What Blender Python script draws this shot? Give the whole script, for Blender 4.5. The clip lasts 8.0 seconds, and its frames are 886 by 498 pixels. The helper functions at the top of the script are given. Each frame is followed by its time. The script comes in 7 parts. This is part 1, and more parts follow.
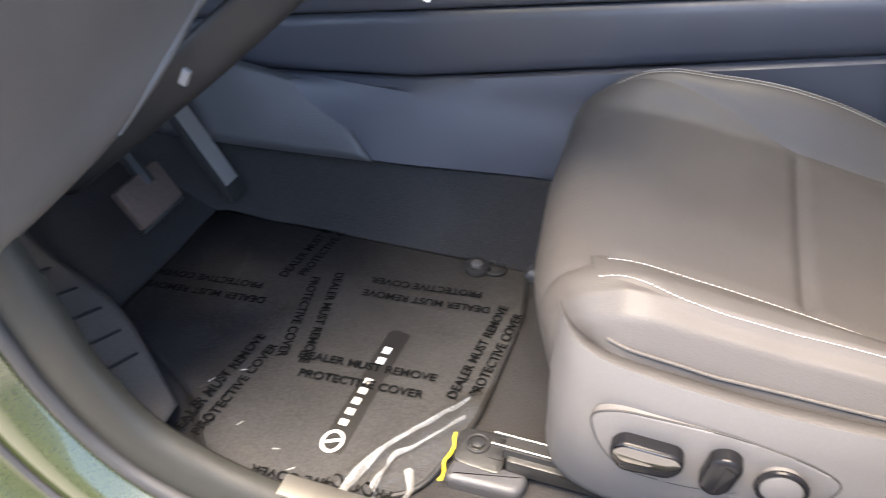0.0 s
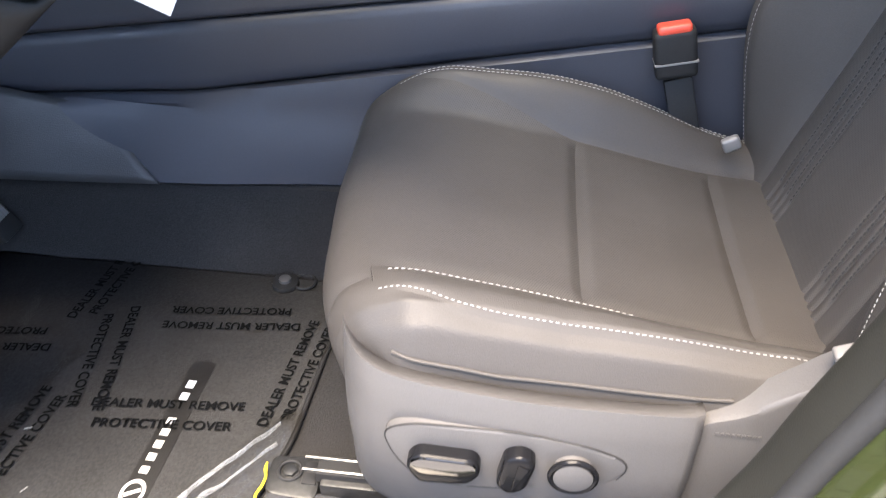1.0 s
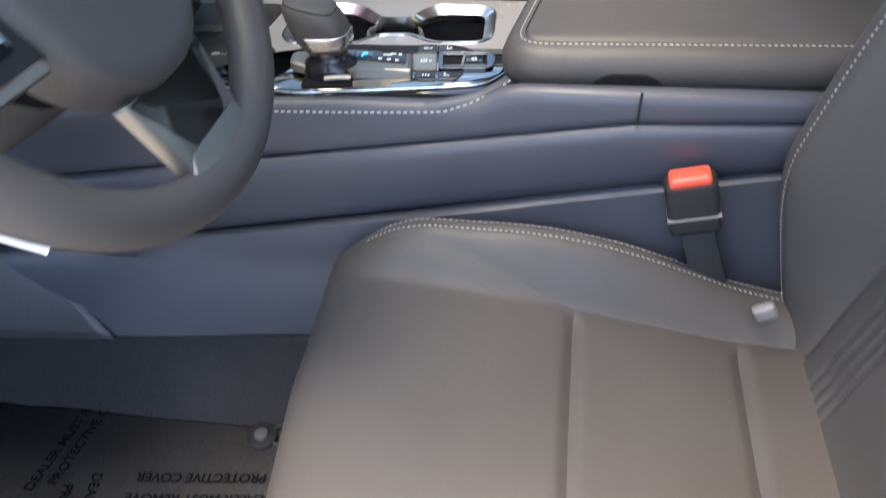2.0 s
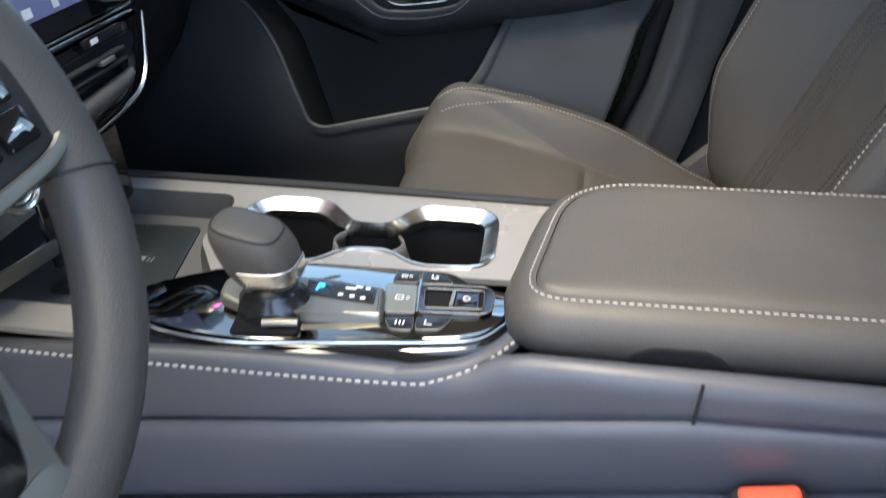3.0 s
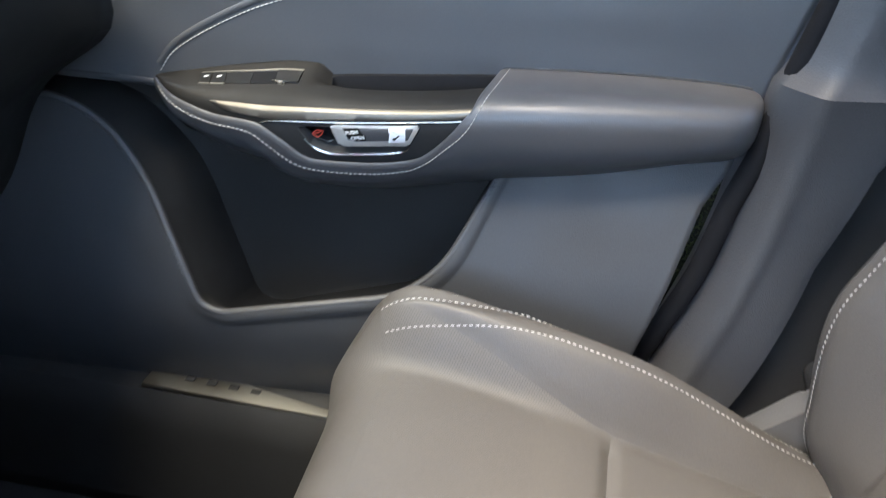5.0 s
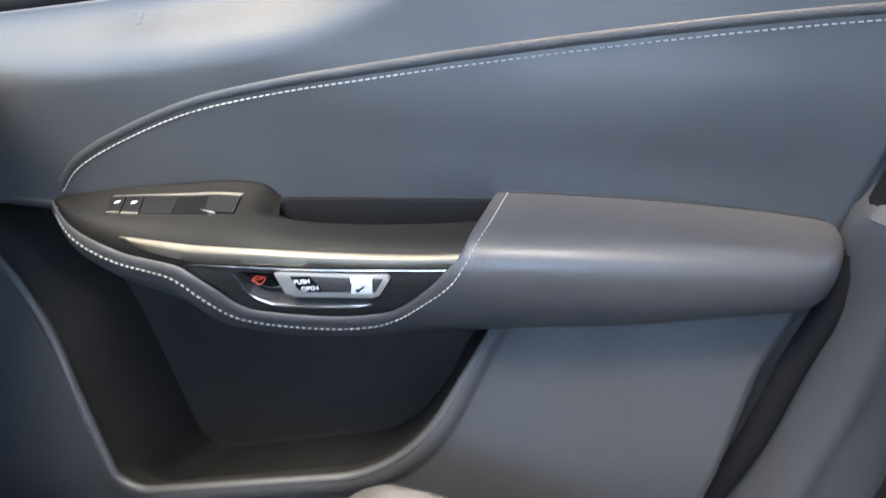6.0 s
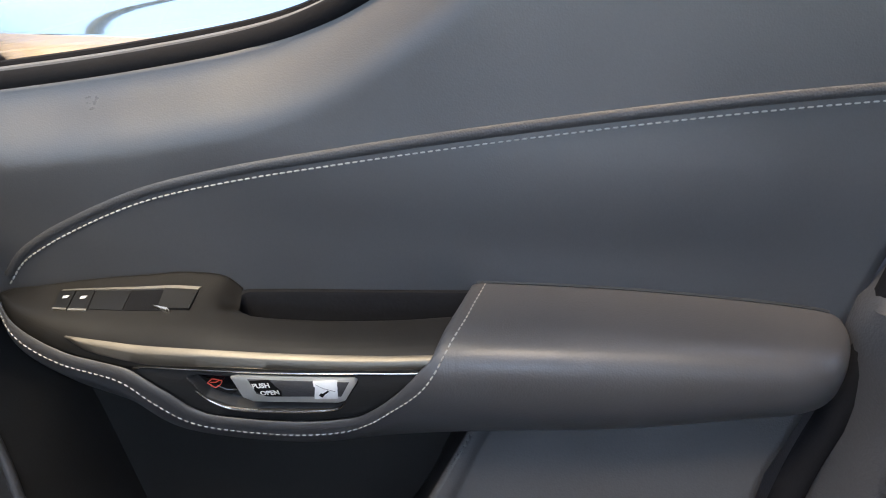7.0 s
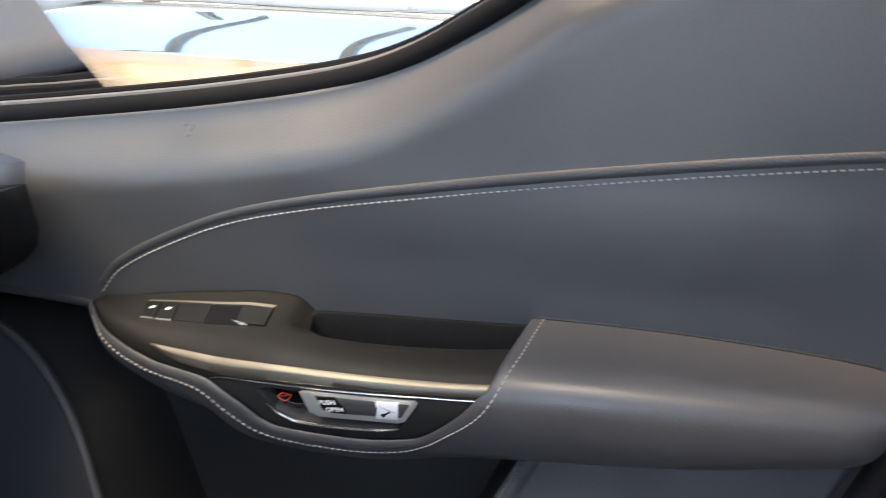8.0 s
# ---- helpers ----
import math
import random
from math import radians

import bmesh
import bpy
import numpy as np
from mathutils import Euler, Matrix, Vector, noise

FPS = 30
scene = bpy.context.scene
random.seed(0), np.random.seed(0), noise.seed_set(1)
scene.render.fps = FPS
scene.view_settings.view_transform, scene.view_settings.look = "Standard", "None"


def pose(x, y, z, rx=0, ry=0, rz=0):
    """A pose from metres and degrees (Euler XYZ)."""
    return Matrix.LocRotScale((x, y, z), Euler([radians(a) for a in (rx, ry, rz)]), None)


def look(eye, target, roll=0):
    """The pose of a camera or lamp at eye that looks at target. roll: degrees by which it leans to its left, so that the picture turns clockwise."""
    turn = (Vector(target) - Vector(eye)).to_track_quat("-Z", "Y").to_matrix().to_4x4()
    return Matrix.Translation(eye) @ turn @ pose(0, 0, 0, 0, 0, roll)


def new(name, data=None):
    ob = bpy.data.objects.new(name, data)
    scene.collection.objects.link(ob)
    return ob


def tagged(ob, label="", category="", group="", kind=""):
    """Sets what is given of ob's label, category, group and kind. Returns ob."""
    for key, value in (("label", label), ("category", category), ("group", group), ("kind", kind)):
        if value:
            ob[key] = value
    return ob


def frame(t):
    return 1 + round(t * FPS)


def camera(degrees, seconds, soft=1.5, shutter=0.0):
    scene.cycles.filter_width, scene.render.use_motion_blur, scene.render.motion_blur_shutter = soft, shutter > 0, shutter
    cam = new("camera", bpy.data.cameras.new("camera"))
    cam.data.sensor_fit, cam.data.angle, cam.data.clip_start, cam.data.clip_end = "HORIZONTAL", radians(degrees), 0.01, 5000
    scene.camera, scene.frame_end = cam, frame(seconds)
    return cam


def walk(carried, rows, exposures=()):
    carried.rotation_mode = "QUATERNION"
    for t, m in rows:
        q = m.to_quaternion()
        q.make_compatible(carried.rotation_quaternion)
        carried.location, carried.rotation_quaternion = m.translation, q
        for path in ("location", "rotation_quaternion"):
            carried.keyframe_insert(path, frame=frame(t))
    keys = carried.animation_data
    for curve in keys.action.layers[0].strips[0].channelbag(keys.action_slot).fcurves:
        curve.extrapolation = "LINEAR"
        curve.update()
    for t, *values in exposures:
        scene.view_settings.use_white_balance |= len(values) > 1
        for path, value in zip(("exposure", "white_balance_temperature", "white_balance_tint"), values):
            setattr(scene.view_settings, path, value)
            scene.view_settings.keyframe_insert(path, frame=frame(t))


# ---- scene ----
cam = camera(60.0, 8.0, 1.0, 0.4)
PATH = [
    (0, (0.172, -1.098, 0.8), (-0.339, 0.401, -0.421), -0.3),
    (0.5, (0.208, -1.085, 0.798), (-0.065, 0.472, -0.427), 1.0),
    (1, (0.238, -1.05, 0.799), (0.087, 0.522, -0.428), 1.6),
    (1.2, (0.24, -1.012, 0.809), (0.093, 0.557, -0.422), 1.5),
    (2.3, (0.309, -0.679, 0.903), (-0.032, 0.804, -0.396), -4.7),
    (2.5, (0.296, -0.613, 0.883), (-0.049, 0.916, -0.36), -3.6),
    (3, (0.275, -0.522, 0.874), (-0.052, 1.14, -0.189), -1.7),
    (3.5, (0.259, -0.429, 0.872), (-0.05, 1.274, -0.13), -1.1),
    (4, (0.239, -0.32, 0.874), (-0.079, 1.374, -0.141), -0.2),
    (4.2, (0.232, -0.271, 0.879), (-0.086, 1.41, -0.156), 0.4),
    (5.3, (0.238, 0.063, 0.892), (-0.104, 1.72, -0.174), 0.5),
    (5.5, (0.229, 0.097, 0.893), (-0.087, 1.778, -0.144), 0.4),
    (6, (0.203, 0.186, 0.888), (-0.121, 1.897, -0.095), 0.2),
    (6.5, (0.206, 0.219, 0.903), (-0.126, 1.981, 0.017), -0.3),
    (7, (0.21, 0.238, 0.892), (-0.117, 2.017, 0.038), -0.3),
    (7.5, (0.225, 0.24, 0.901), (-0.122, 2.032, 0.084), -0.5),
    (8, (0.208, 0.213, 0.911), (-0.262, 1.986, 0.112), 1.2),
]
EXPOSURES = [(0, 3.38, 6450, 9), (1.2, 3.2, 6250, 9), (2.5, 3.48, 6300, 7), (3.2, 3.56, 6450, 5), (4.2, 3.52, 6550, 5), (5.3, 4.8, 6100, 7), (5.8, 4.76, 6150, 8), (6.5, 4.2, 6650, 10), (7.0, 3.86, 6850, 11), (8, 3.9, 7000, 12)]
walk(cam, [(t, look(eye, target, roll)) for t, eye, target, roll in PATH], EXPOSURES)

# ---- world and light ----
world = bpy.data.worlds.new("sky")
scene.world = world
world.use_nodes = True
wn, wl = world.node_tree.nodes, world.node_tree.links
sky = wn.new("ShaderNodeTexSky")
sky.sky_type = 'NISHITA'
sky.sun_disc = False
sky.sun_elevation, sky.sun_rotation = radians(73), radians(214)
sky.air_density, sky.dust_density = 1.0, 2.0
wl.new(sky.outputs[0], wn["Background"].inputs[0])
wn["Background"].inputs[1].default_value = 0.15
sun = new("sun", bpy.data.lights.new("sun", 'SUN'))
sun.data.energy, sun.data.angle, sun.data.color = 2.4, radians(38), (1, 0.80, 0.60)
sun.matrix_world = look((-0.5, -0.75, 3.0), (0, 0, 0))


# ---- materials ----
def mat(name, color, rough=0.5, metal=0.0, grain=None, bump=0.0, size=400.0, vary=0.15, coat=0.0, scale2=9.0, spec=0.5, rvar=0.12, plane=(0, 0, 0.5)):
    """Base colour with large and small variation, roughness variation and a bump of one kind: leather, carpet, plastic, perforated, brushed."""
    m = bpy.data.materials.new(name)
    m.use_nodes = True
    n, l = m.node_tree.nodes, m.node_tree.links
    b = n["Principled BSDF"]
    b.inputs["Metallic"].default_value = metal
    b.inputs["Coat Weight"].default_value = coat
    b.inputs["Specular IOR Level"].default_value = spec
    geo = n.new("ShaderNodeTexCoord")
    big = n.new("ShaderNodeTexNoise")
    big.inputs["Scale"].default_value, big.inputs["Detail"].default_value = scale2, 6
    fine = n.new("ShaderNodeTexNoise")
    fine.inputs["Scale"].default_value, fine.inputs["Detail"].default_value = size * 0.6, 3
    l.new(geo.outputs["Object"], big.inputs["Vector"])
    l.new(geo.outputs["Object"], fine.inputs["Vector"])
    mixv = n.new("ShaderNodeMath")
    mixv.operation = 'MULTIPLY_ADD'
    l.new(big.outputs["Fac"], mixv.inputs[0])
    mixv.inputs[1].default_value = 0.7
    l.new(fine.outputs["Fac"], mixv.inputs[2])
    ramp = n.new("ShaderNodeMapRange")
    ramp.inputs["From Min"].default_value, ramp.inputs["From Max"].default_value = 0.45, 1.25
    ramp.inputs["To Min"].default_value, ramp.inputs["To Max"].default_value = 1 - vary, 1 + vary
    l.new(mixv.outputs[0], ramp.inputs["Value"])
    tint = n.new("ShaderNodeMix")
    tint.data_type, tint.blend_type = 'RGBA', 'MULTIPLY'
    tint.inputs["Factor"].default_value = 1
    tint.inputs[6].default_value = (*color, 1)
    l.new(ramp.outputs[0], tint.inputs[7])
    l.new(tint.outputs[2], b.inputs["Base Color"])
    rr = n.new("ShaderNodeMapRange")
    rr.inputs["From Min"].default_value, rr.inputs["From Max"].default_value = 0.3, 0.7
    rr.inputs["To Min"].default_value, rr.inputs["To Max"].default_value = rough - rvar, rough + rvar
    l.new(big.outputs["Fac"], rr.inputs["Value"])
    l.new(rr.outputs[0], b.inputs["Roughness"])
    if grain:
        bp = n.new("ShaderNodeBump")
        bp.inputs["Strength"].default_value, bp.inputs["Distance"].default_value = bump, 0.001
        if grain == "leather":
            t = n.new("ShaderNodeTexVoronoi")
            t.feature = 'SMOOTH_F1'
            t.inputs["Scale"].default_value = size
            out = t.outputs["Distance"]
        elif grain == "perforated":
            t = n.new("ShaderNodeTexVoronoi")
            t.voronoi_dimensions = '2D'
            t.inputs["Scale"].default_value, t.inputs["Randomness"].default_value = size, 0.0
            turned = n.new("ShaderNodeMapping")
            turned.inputs["Rotation"].default_value = plane
            lt = n.new("ShaderNodeMath")
            lt.operation = 'GREATER_THAN'
            lt.inputs[1].default_value = 0.27
            l.new(t.outputs["Distance"], lt.inputs[0])
            out = lt.outputs[0]
            dark = n.new("ShaderNodeMix")
            dark.data_type, dark.blend_type = 'RGBA', 'MULTIPLY'
            dark.inputs["Factor"].default_value = 0.36
            l.new(tint.outputs[2], dark.inputs[6])
            l.new(lt.outputs[0], dark.inputs[7])
            l.new(dark.outputs[2], b.inputs["Base Color"])
        elif grain == "brushed":
            t = n.new("ShaderNodeTexNoise")
            mp = n.new("ShaderNodeMapping")
            mp.inputs["Scale"].default_value = (6, size, size)
            l.new(geo.outputs["Object"], mp.inputs["Vector"])
            t.inputs["Scale"].default_value = 1.0
            out = t.outputs["Fac"]
        else:
            t = n.new("ShaderNodeTexNoise")
            t.inputs["Scale"].default_value, t.inputs["Detail"].default_value = size, 4
            out = t.outputs["Fac"]
        if grain == "brushed":
            l.new(mp.outputs[0], t.inputs["Vector"])
        elif grain == "perforated":
            l.new(geo.outputs["Object"], turned.inputs["Vector"])
            l.new(turned.outputs[0], t.inputs["Vector"])
        else:
            l.new(geo.outputs["Object"], t.inputs["Vector"])
        l.new(out, bp.inputs["Height"])
        l.new(bp.outputs[0], b.inputs["Normal"])
    return m


# Off-white colour paints the shine of folds and glints on the clear film.
FOLD_SHINE = mat("film_shine", (0.55, 0.55, 0.52), 0.15, vary=0.3, coat=0.5, scale2=60)
_n, _l = FOLD_SHINE.node_tree.nodes, FOLD_SHINE.node_tree.links
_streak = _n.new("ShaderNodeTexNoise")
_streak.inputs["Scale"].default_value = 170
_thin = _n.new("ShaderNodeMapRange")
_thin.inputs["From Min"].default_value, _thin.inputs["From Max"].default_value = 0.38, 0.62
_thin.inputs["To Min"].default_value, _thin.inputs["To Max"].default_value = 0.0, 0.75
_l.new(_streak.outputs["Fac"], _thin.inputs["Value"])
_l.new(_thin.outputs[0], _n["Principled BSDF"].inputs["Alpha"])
TRIM = mat("olive_grey_trim", (0.015, 0.015, 0.012), 0.6, spec=0.3, grain="leather", bump=0.2, size=800, vary=0.1)


def glow(name, color, strength):
    m = bpy.data.materials.new(name)
    m.use_nodes = True
    b = m.node_tree.nodes["Principled BSDF"]
    b.inputs["Base Color"].default_value = (*color, 1)
    b.inputs["Emission Color"].default_value = (*color, 1)
    b.inputs["Emission Strength"].default_value = strength
    return m


def clear(name, color, rough=0.0, ior=1.45, thin=True):
    m = bpy.data.materials.new(name)
    m.use_nodes = True
    n, l = m.node_tree.nodes, m.node_tree.links
    n.remove(n["Principled BSDF"])
    tr, gl, fr, mx = (n.new("ShaderNode" + k) for k in ("BsdfTransparent", "BsdfGlossy", "Fresnel", "MixShader"))
    tr.inputs[0].default_value = (*color, 1)
    gl.inputs["Roughness"].default_value = rough
    fr.inputs["IOR"].default_value = ior
    l.new(fr.outputs[0], mx.inputs[0])
    l.new(tr.outputs[0], mx.inputs[1])
    l.new(gl.outputs[0], mx.inputs[2])
    l.new(mx.outputs[0], n["Material Output"].inputs[0])
    return m


LEATHER = mat("black_leather", (0.055, 0.050, 0.045), 0.52, spec=0.38, grain="leather", bump=0.22, size=900, vary=0.10)
PERFORATED = mat("perforated_leather", (0.057, 0.052, 0.047), 0.60, spec=0.38, grain="perforated", bump=0.10, size=470, vary=0.10)
PERFORATED_FRONT = mat("perforated_leather_front", (0.057, 0.052, 0.047), 0.60, spec=0.38, grain="perforated", bump=0.10, size=470, vary=0.10, plane=(0, radians(62), 0.5))
PERFORATED_BACK = mat("perforated_leather_back", (0.057, 0.052, 0.047), 0.60, spec=0.38, grain="perforated", bump=0.10, size=470, vary=0.10, plane=(0, radians(72), 0.5))
DOOR_LEATHER = mat("door_leather", (0.052, 0.052, 0.055), 0.42, grain="leather", bump=0.09, size=900, vary=0.10)
SOFT = mat("soft_insert", (0.046, 0.050, 0.061), 0.42, spec=0.6, grain="leather", bump=0.05, size=1100, vary=0.12)
DOOR_TRIM = mat("door_trim_skin", (0.047, 0.048, 0.051), 0.37, spec=0.65, grain="leather", bump=0.07, size=900, vary=0.08)
PLASTIC = mat("grained_plastic", (0.042, 0.042, 0.044), 0.50, grain="leather", bump=0.3, size=700, vary=0.10)
HARD = mat("hard_dark_plastic", (0.020, 0.0195, 0.019), 0.58, spec=0.3, grain="plastic", bump=0.15, size=900, vary=0.15)
VALANCE = mat("seat_base_plastic", (0.085, 0.081, 0.078), 0.48, grain="leather", bump=0.2, size=800, vary=0.08)
CONSOLE = mat("console_side_vinyl", (0.048, 0.050, 0.061), 0.48, spec=0.5, grain="leather", bump=0.1, size=900, vary=0.1)
SATIN = mat("satin_console_plastic", (0.190, 0.180, 0.170), 0.36, grain="plastic", bump=0.08, size=1500, vary=0.06)
GLOSS = mat("piano_black", (0.006, 0.006, 0.007), 0.06, vary=0.2, coat=0.6, rvar=0.03)
CHROME = mat("satin_chrome", (0.66, 0.63, 0.57), 0.22, 1.0, grain="brushed", bump=0.06, size=900, vary=0.05, rvar=0.06)
SWITCH = mat("switch_black", (0.008, 0.008, 0.009), 0.16, vary=0.1, spec=0.12, rvar=0.04)
DARK_CHROME = mat("dark_chrome", (0.15, 0.15, 0.153), 0.10, 1.0, vary=0.05, rvar=0.03)
SILVER = mat("silver_trim", (0.25, 0.238, 0.21), 0.50, 1.0, grain="brushed", bump=0.08, size=900, vary=0.06)
STEEL = mat("rail_steel", (0.11, 0.11, 0.107), 0.36, 0.9, grain="plastic", bump=0.2, size=300, vary=0.2)
CARPET = mat("black_carpet", (0.028, 0.027, 0.0265), 0.95, grain="carpet", bump=1.0, size=700, vary=0.45, spec=0.1)
MAT_PILE = mat("floor_mat_pile", (0.056, 0.057, 0.058), 0.95, grain="carpet", bump=1.0, size=500, vary=0.35, spec=0.1)
RUBBER = mat("black_rubber", (0.016, 0.016, 0.016), 0.62, grain="plastic", bump=0.2, size=500, vary=0.2)
THREAD = mat("grey_thread", (0.34, 0.33, 0.31), 0.75, grain="plastic", bump=0.3, size=2500, vary=0.12)
DARK_THREAD = mat("dark_thread", (0.010, 0.010, 0.010), 0.8, vary=0.1)
RED = mat("red_button_plastic", (0.72, 0.085, 0.045), 0.38, grain="plastic", bump=0.05, size=600, vary=0.06)
PRINT = mat("black_print", (0.006, 0.006, 0.006), 0.7, vary=0.1, spec=0.05)
WHITE = mat("white_print", (0.75, 0.75, 0.73), 0.5, vary=0.06)
LEGEND = mat("white_legend", (0.62, 0.62, 0.62), 0.5, vary=0.05)
BLUE_LED = glow("blue_indicator", (0.04, 0.35, 1.0), 0.25)
GREEN_LED = glow("green_indicator", (0.1, 1.0, 0.15), 0.25)
HEADLINER = mat("grey_headliner", (0.42, 0.40, 0.38), 0.95, grain="carpet", bump=0.3, size=900, vary=0.06, spec=0.1)
PAINT = mat("dark_green_paint", (0.026, 0.033, 0.010), 0.24, 0.0, vary=0.2, coat=0.6, rvar=0.04)
GROUND_M = mat("concrete_lot", (0.34, 0.325, 0.30), 0.9, grain="carpet", bump=0.8, size=40, vary=0.25, scale2=1.2, spec=0.2)
FILM = clear("clear_film", (0.90, 0.90, 0.91), 0.10, 1.50)
GLASS = clear("window_glass", (0.42, 0.45, 0.45), 0.0, 1.45)
WINDSCREEN = clear("tinted_windscreen", (0.25, 0.27, 0.265), 0.0, 1.45)
GLOSS_PANEL = mat("gloss_panel_lacquer", (0.30, 0.285, 0.25), 0.05, 1.0, vary=0.05, coat=0.6, rvar=0.02)
STRIP_SILVER = mat("strip_silver", (0.150, 0.136, 0.114), 0.50, 1.0, grain="brushed", bump=0.08, size=900, vary=0.06)
KEYBLACK = mat("button_black", (0.012, 0.012, 0.012), 0.22, vary=0.1, rvar=0.05)
PANEL_BLACK = mat("panel_black", (0.0095, 0.0088, 0.0080), 0.6, grain="plastic", bump=0.1, size=900, vary=0.12, spec=0.22)
HANDLE_SILVER = mat("handle_silver", (0.55, 0.54, 0.51), 0.42, 0.6, vary=0.05)
SCREEN = glow("lit_screen", (0.030, 0.035, 0.075), 0.22)
YELLOW = mat("yellow_tape", (0.75, 0.62, 0.03), 0.5, vary=0.1)
FELT = mat("cup_rubber", (0.008, 0.008, 0.009), 0.85, spec=0.1, grain="plastic", bump=0.2, size=800, vary=0.2)
PAD_M = mat("charging_pad_rubber", (0.018, 0.021, 0.021), 0.34, grain="plastic", bump=0.08, size=1200, vary=0.1)


# ---- mesh helpers ----
def crom(pts, n):
    """n points, evenly spaced, on a smooth curve through the control points."""
    p = np.array(pts, float)
    p = np.vstack([2 * p[0] - p[1], p, 2 * p[-1] - p[-2]])
    out = []
    for i in range(1, len(p) - 2):
        for t in np.linspace(0, 1, 24, endpoint=False):
            a, b, c, d = p[i - 1], p[i], p[i + 1], p[i + 2]
            out.append(0.5 * (2 * b + (c - a) * t + (2 * a - 5 * b + 4 * c - d) * t * t + (3 * b - a - 3 * c + d) * t ** 3))
    out.append(p[-2])
    out = np.array(out)
    s = np.r_[0, np.cumsum(np.linalg.norm(np.diff(out, axis=0), axis=1))]
    u = np.linspace(0, s[-1], n)
    return np.stack([np.interp(u, s, out[:, k]) for k in range(out.shape[1])], 1)


def grid(P, wrap=False, flip=False):
    """A sheet of quads from an array of rows of points."""
    P = np.asarray(P, float)
    bm = bmesh.new()
    vs = [[bm.verts.new(q) for q in row] for row in P]
    n, m = len(vs), len(vs[0])
    for i in range(n - 1):
        for j in range(m if wrap else m - 1):
            k = (j + 1) % m
            q = (vs[i][j], vs[i][k], vs[i + 1][k], vs[i + 1][j])
            bm.faces.new(q[::-1] if flip else q)
    return bm


def loft(curves, n, m, wrap=False):
    """A smooth sheet through several control curves: n points along each, m across them."""
    rows = np.array([crom(c, n) for c in curves])
    return np.array([crom(rows[:, i], m) for i in range(n)])


def add(bm, other):
    """Joins a second bmesh into the first."""
    me = bpy.data.meshes.new("tmp")
    other.to_mesh(me)
    other.free()
    bm.from_mesh(me)
    bpy.data.meshes.remove(me)
    return bm


def sweep(path, r, seg=8, squash=1.0, up=(0, 0, 1), caps=True):
    """A rod along a path; r one radius or one for each point."""
    p = np.asarray(path, float)
    n = len(p)
    r = np.broadcast_to(np.asarray(r, float), (n,))
    bm = bmesh.new()
    rings = []
    for i in range(n):
        t = Vector(p[min(i + 1, n - 1)] - p[max(i - 1, 0)]).normalized()
        a = t.cross(Vector(up))
        a = a.normalized() if a.length > 1e-4 else t.orthogonal().normalized()
        b = a.cross(t)
        rings.append([bm.verts.new(Vector(p[i]) + float(r[i]) * (a * math.cos(k * math.tau / seg) + b * squash * math.sin(k * math.tau / seg))) for k in range(seg)])
    for i in range(n - 1):
        for k in range(seg):
            bm.faces.new((rings[i][k], rings[i][(k + 1) % seg], rings[i + 1][(k + 1) % seg], rings[i + 1][k]))
    if caps:
        bm.faces.new(rings[0][::-1])
        bm.faces.new(rings[-1])
    bmesh.ops.recalc_face_normals(bm, faces=bm.faces)
    return bm


def rpoly(pts, r, n=5):
    """A closed outline with rounded corners; r one radius or one for each corner."""
    pts = [Vector(p) for p in pts]
    rs = r if isinstance(r, (list, tuple)) else [r] * len(pts)
    out = []
    for i, p in enumerate(pts):
        a, b = pts[i - 1] - p, pts[(i + 1) % len(pts)] - p
        d = min(rs[i], a.length * 0.48, b.length * 0.48)
        s, e = p + a.normalized() * d, p + b.normalized() * d
        for k in range(n + 1):
            t = k / n
            out.append((1 - t) ** 2 * s + 2 * t * (1 - t) * p + t * t * e)
    return out


def prism(outline, depth, bevel=0.0, m=None, seg=2):
    """A plate from an outline in its own xy, from z = -depth to 0, bevelled at the top, set by the pose m."""
    bm = bmesh.new()
    f = bm.faces.new([bm.verts.new((p[0], p[1], 0)) for p in outline])
    bm.normal_update()
    if f.normal.z < 0:
        f.normal_flip()
    top = [e for e in f.edges]
    ret = bmesh.ops.extrude_face_region(bm, geom=[f])
    up = [v for v in ret["geom"] if isinstance(v, bmesh.types.BMVert)]
    for v in up:
        v.co.z += depth
    for v in bm.verts:
        v.co.z -= depth
    if bevel:
        edges = [e for e in bm.edges if all(v.co.z > -1e-6 for v in e.verts)]
        bmesh.ops.bevel(bm, geom=edges, offset=bevel, segments=seg, affect='EDGES', profile=0.6)
    bmesh.ops.recalc_face_normals(bm, faces=bm.faces)
    if m is not None:
        bm.transform(m)
    return bm


def sheet(outer, holes=(), z=0.0, depth=0.003, m=None):
    """A flat plate with holes, its top at z."""
    bm = bmesh.new()
    for loop in (outer, *holes):
        vs = [bm.verts.new((p[0], p[1], z)) for p in loop]
        for a, b in zip(vs, vs[1:] + vs[:1]):
            bm.edges.new((a, b))
    bmesh.ops.triangle_fill(bm, edges=bm.edges[:], use_beauty=True, use_dissolve=False)
    bmesh.ops.recalc_face_normals(bm, faces=bm.faces)
    if sum(f.normal.z for f in bm.faces) < 0:
        bmesh.ops.reverse_faces(bm, faces=bm.faces)
    ret = bmesh.ops.extrude_face_region(bm, geom=bm.faces[:])
    for v in ret["geom"]:
        if isinstance(v, bmesh.types.BMVert):
            v.co.z -= depth
    bmesh.ops.recalc_face_normals(bm, faces=bm.faces)
    if m is not None:
        bm.transform(m)
    return bm


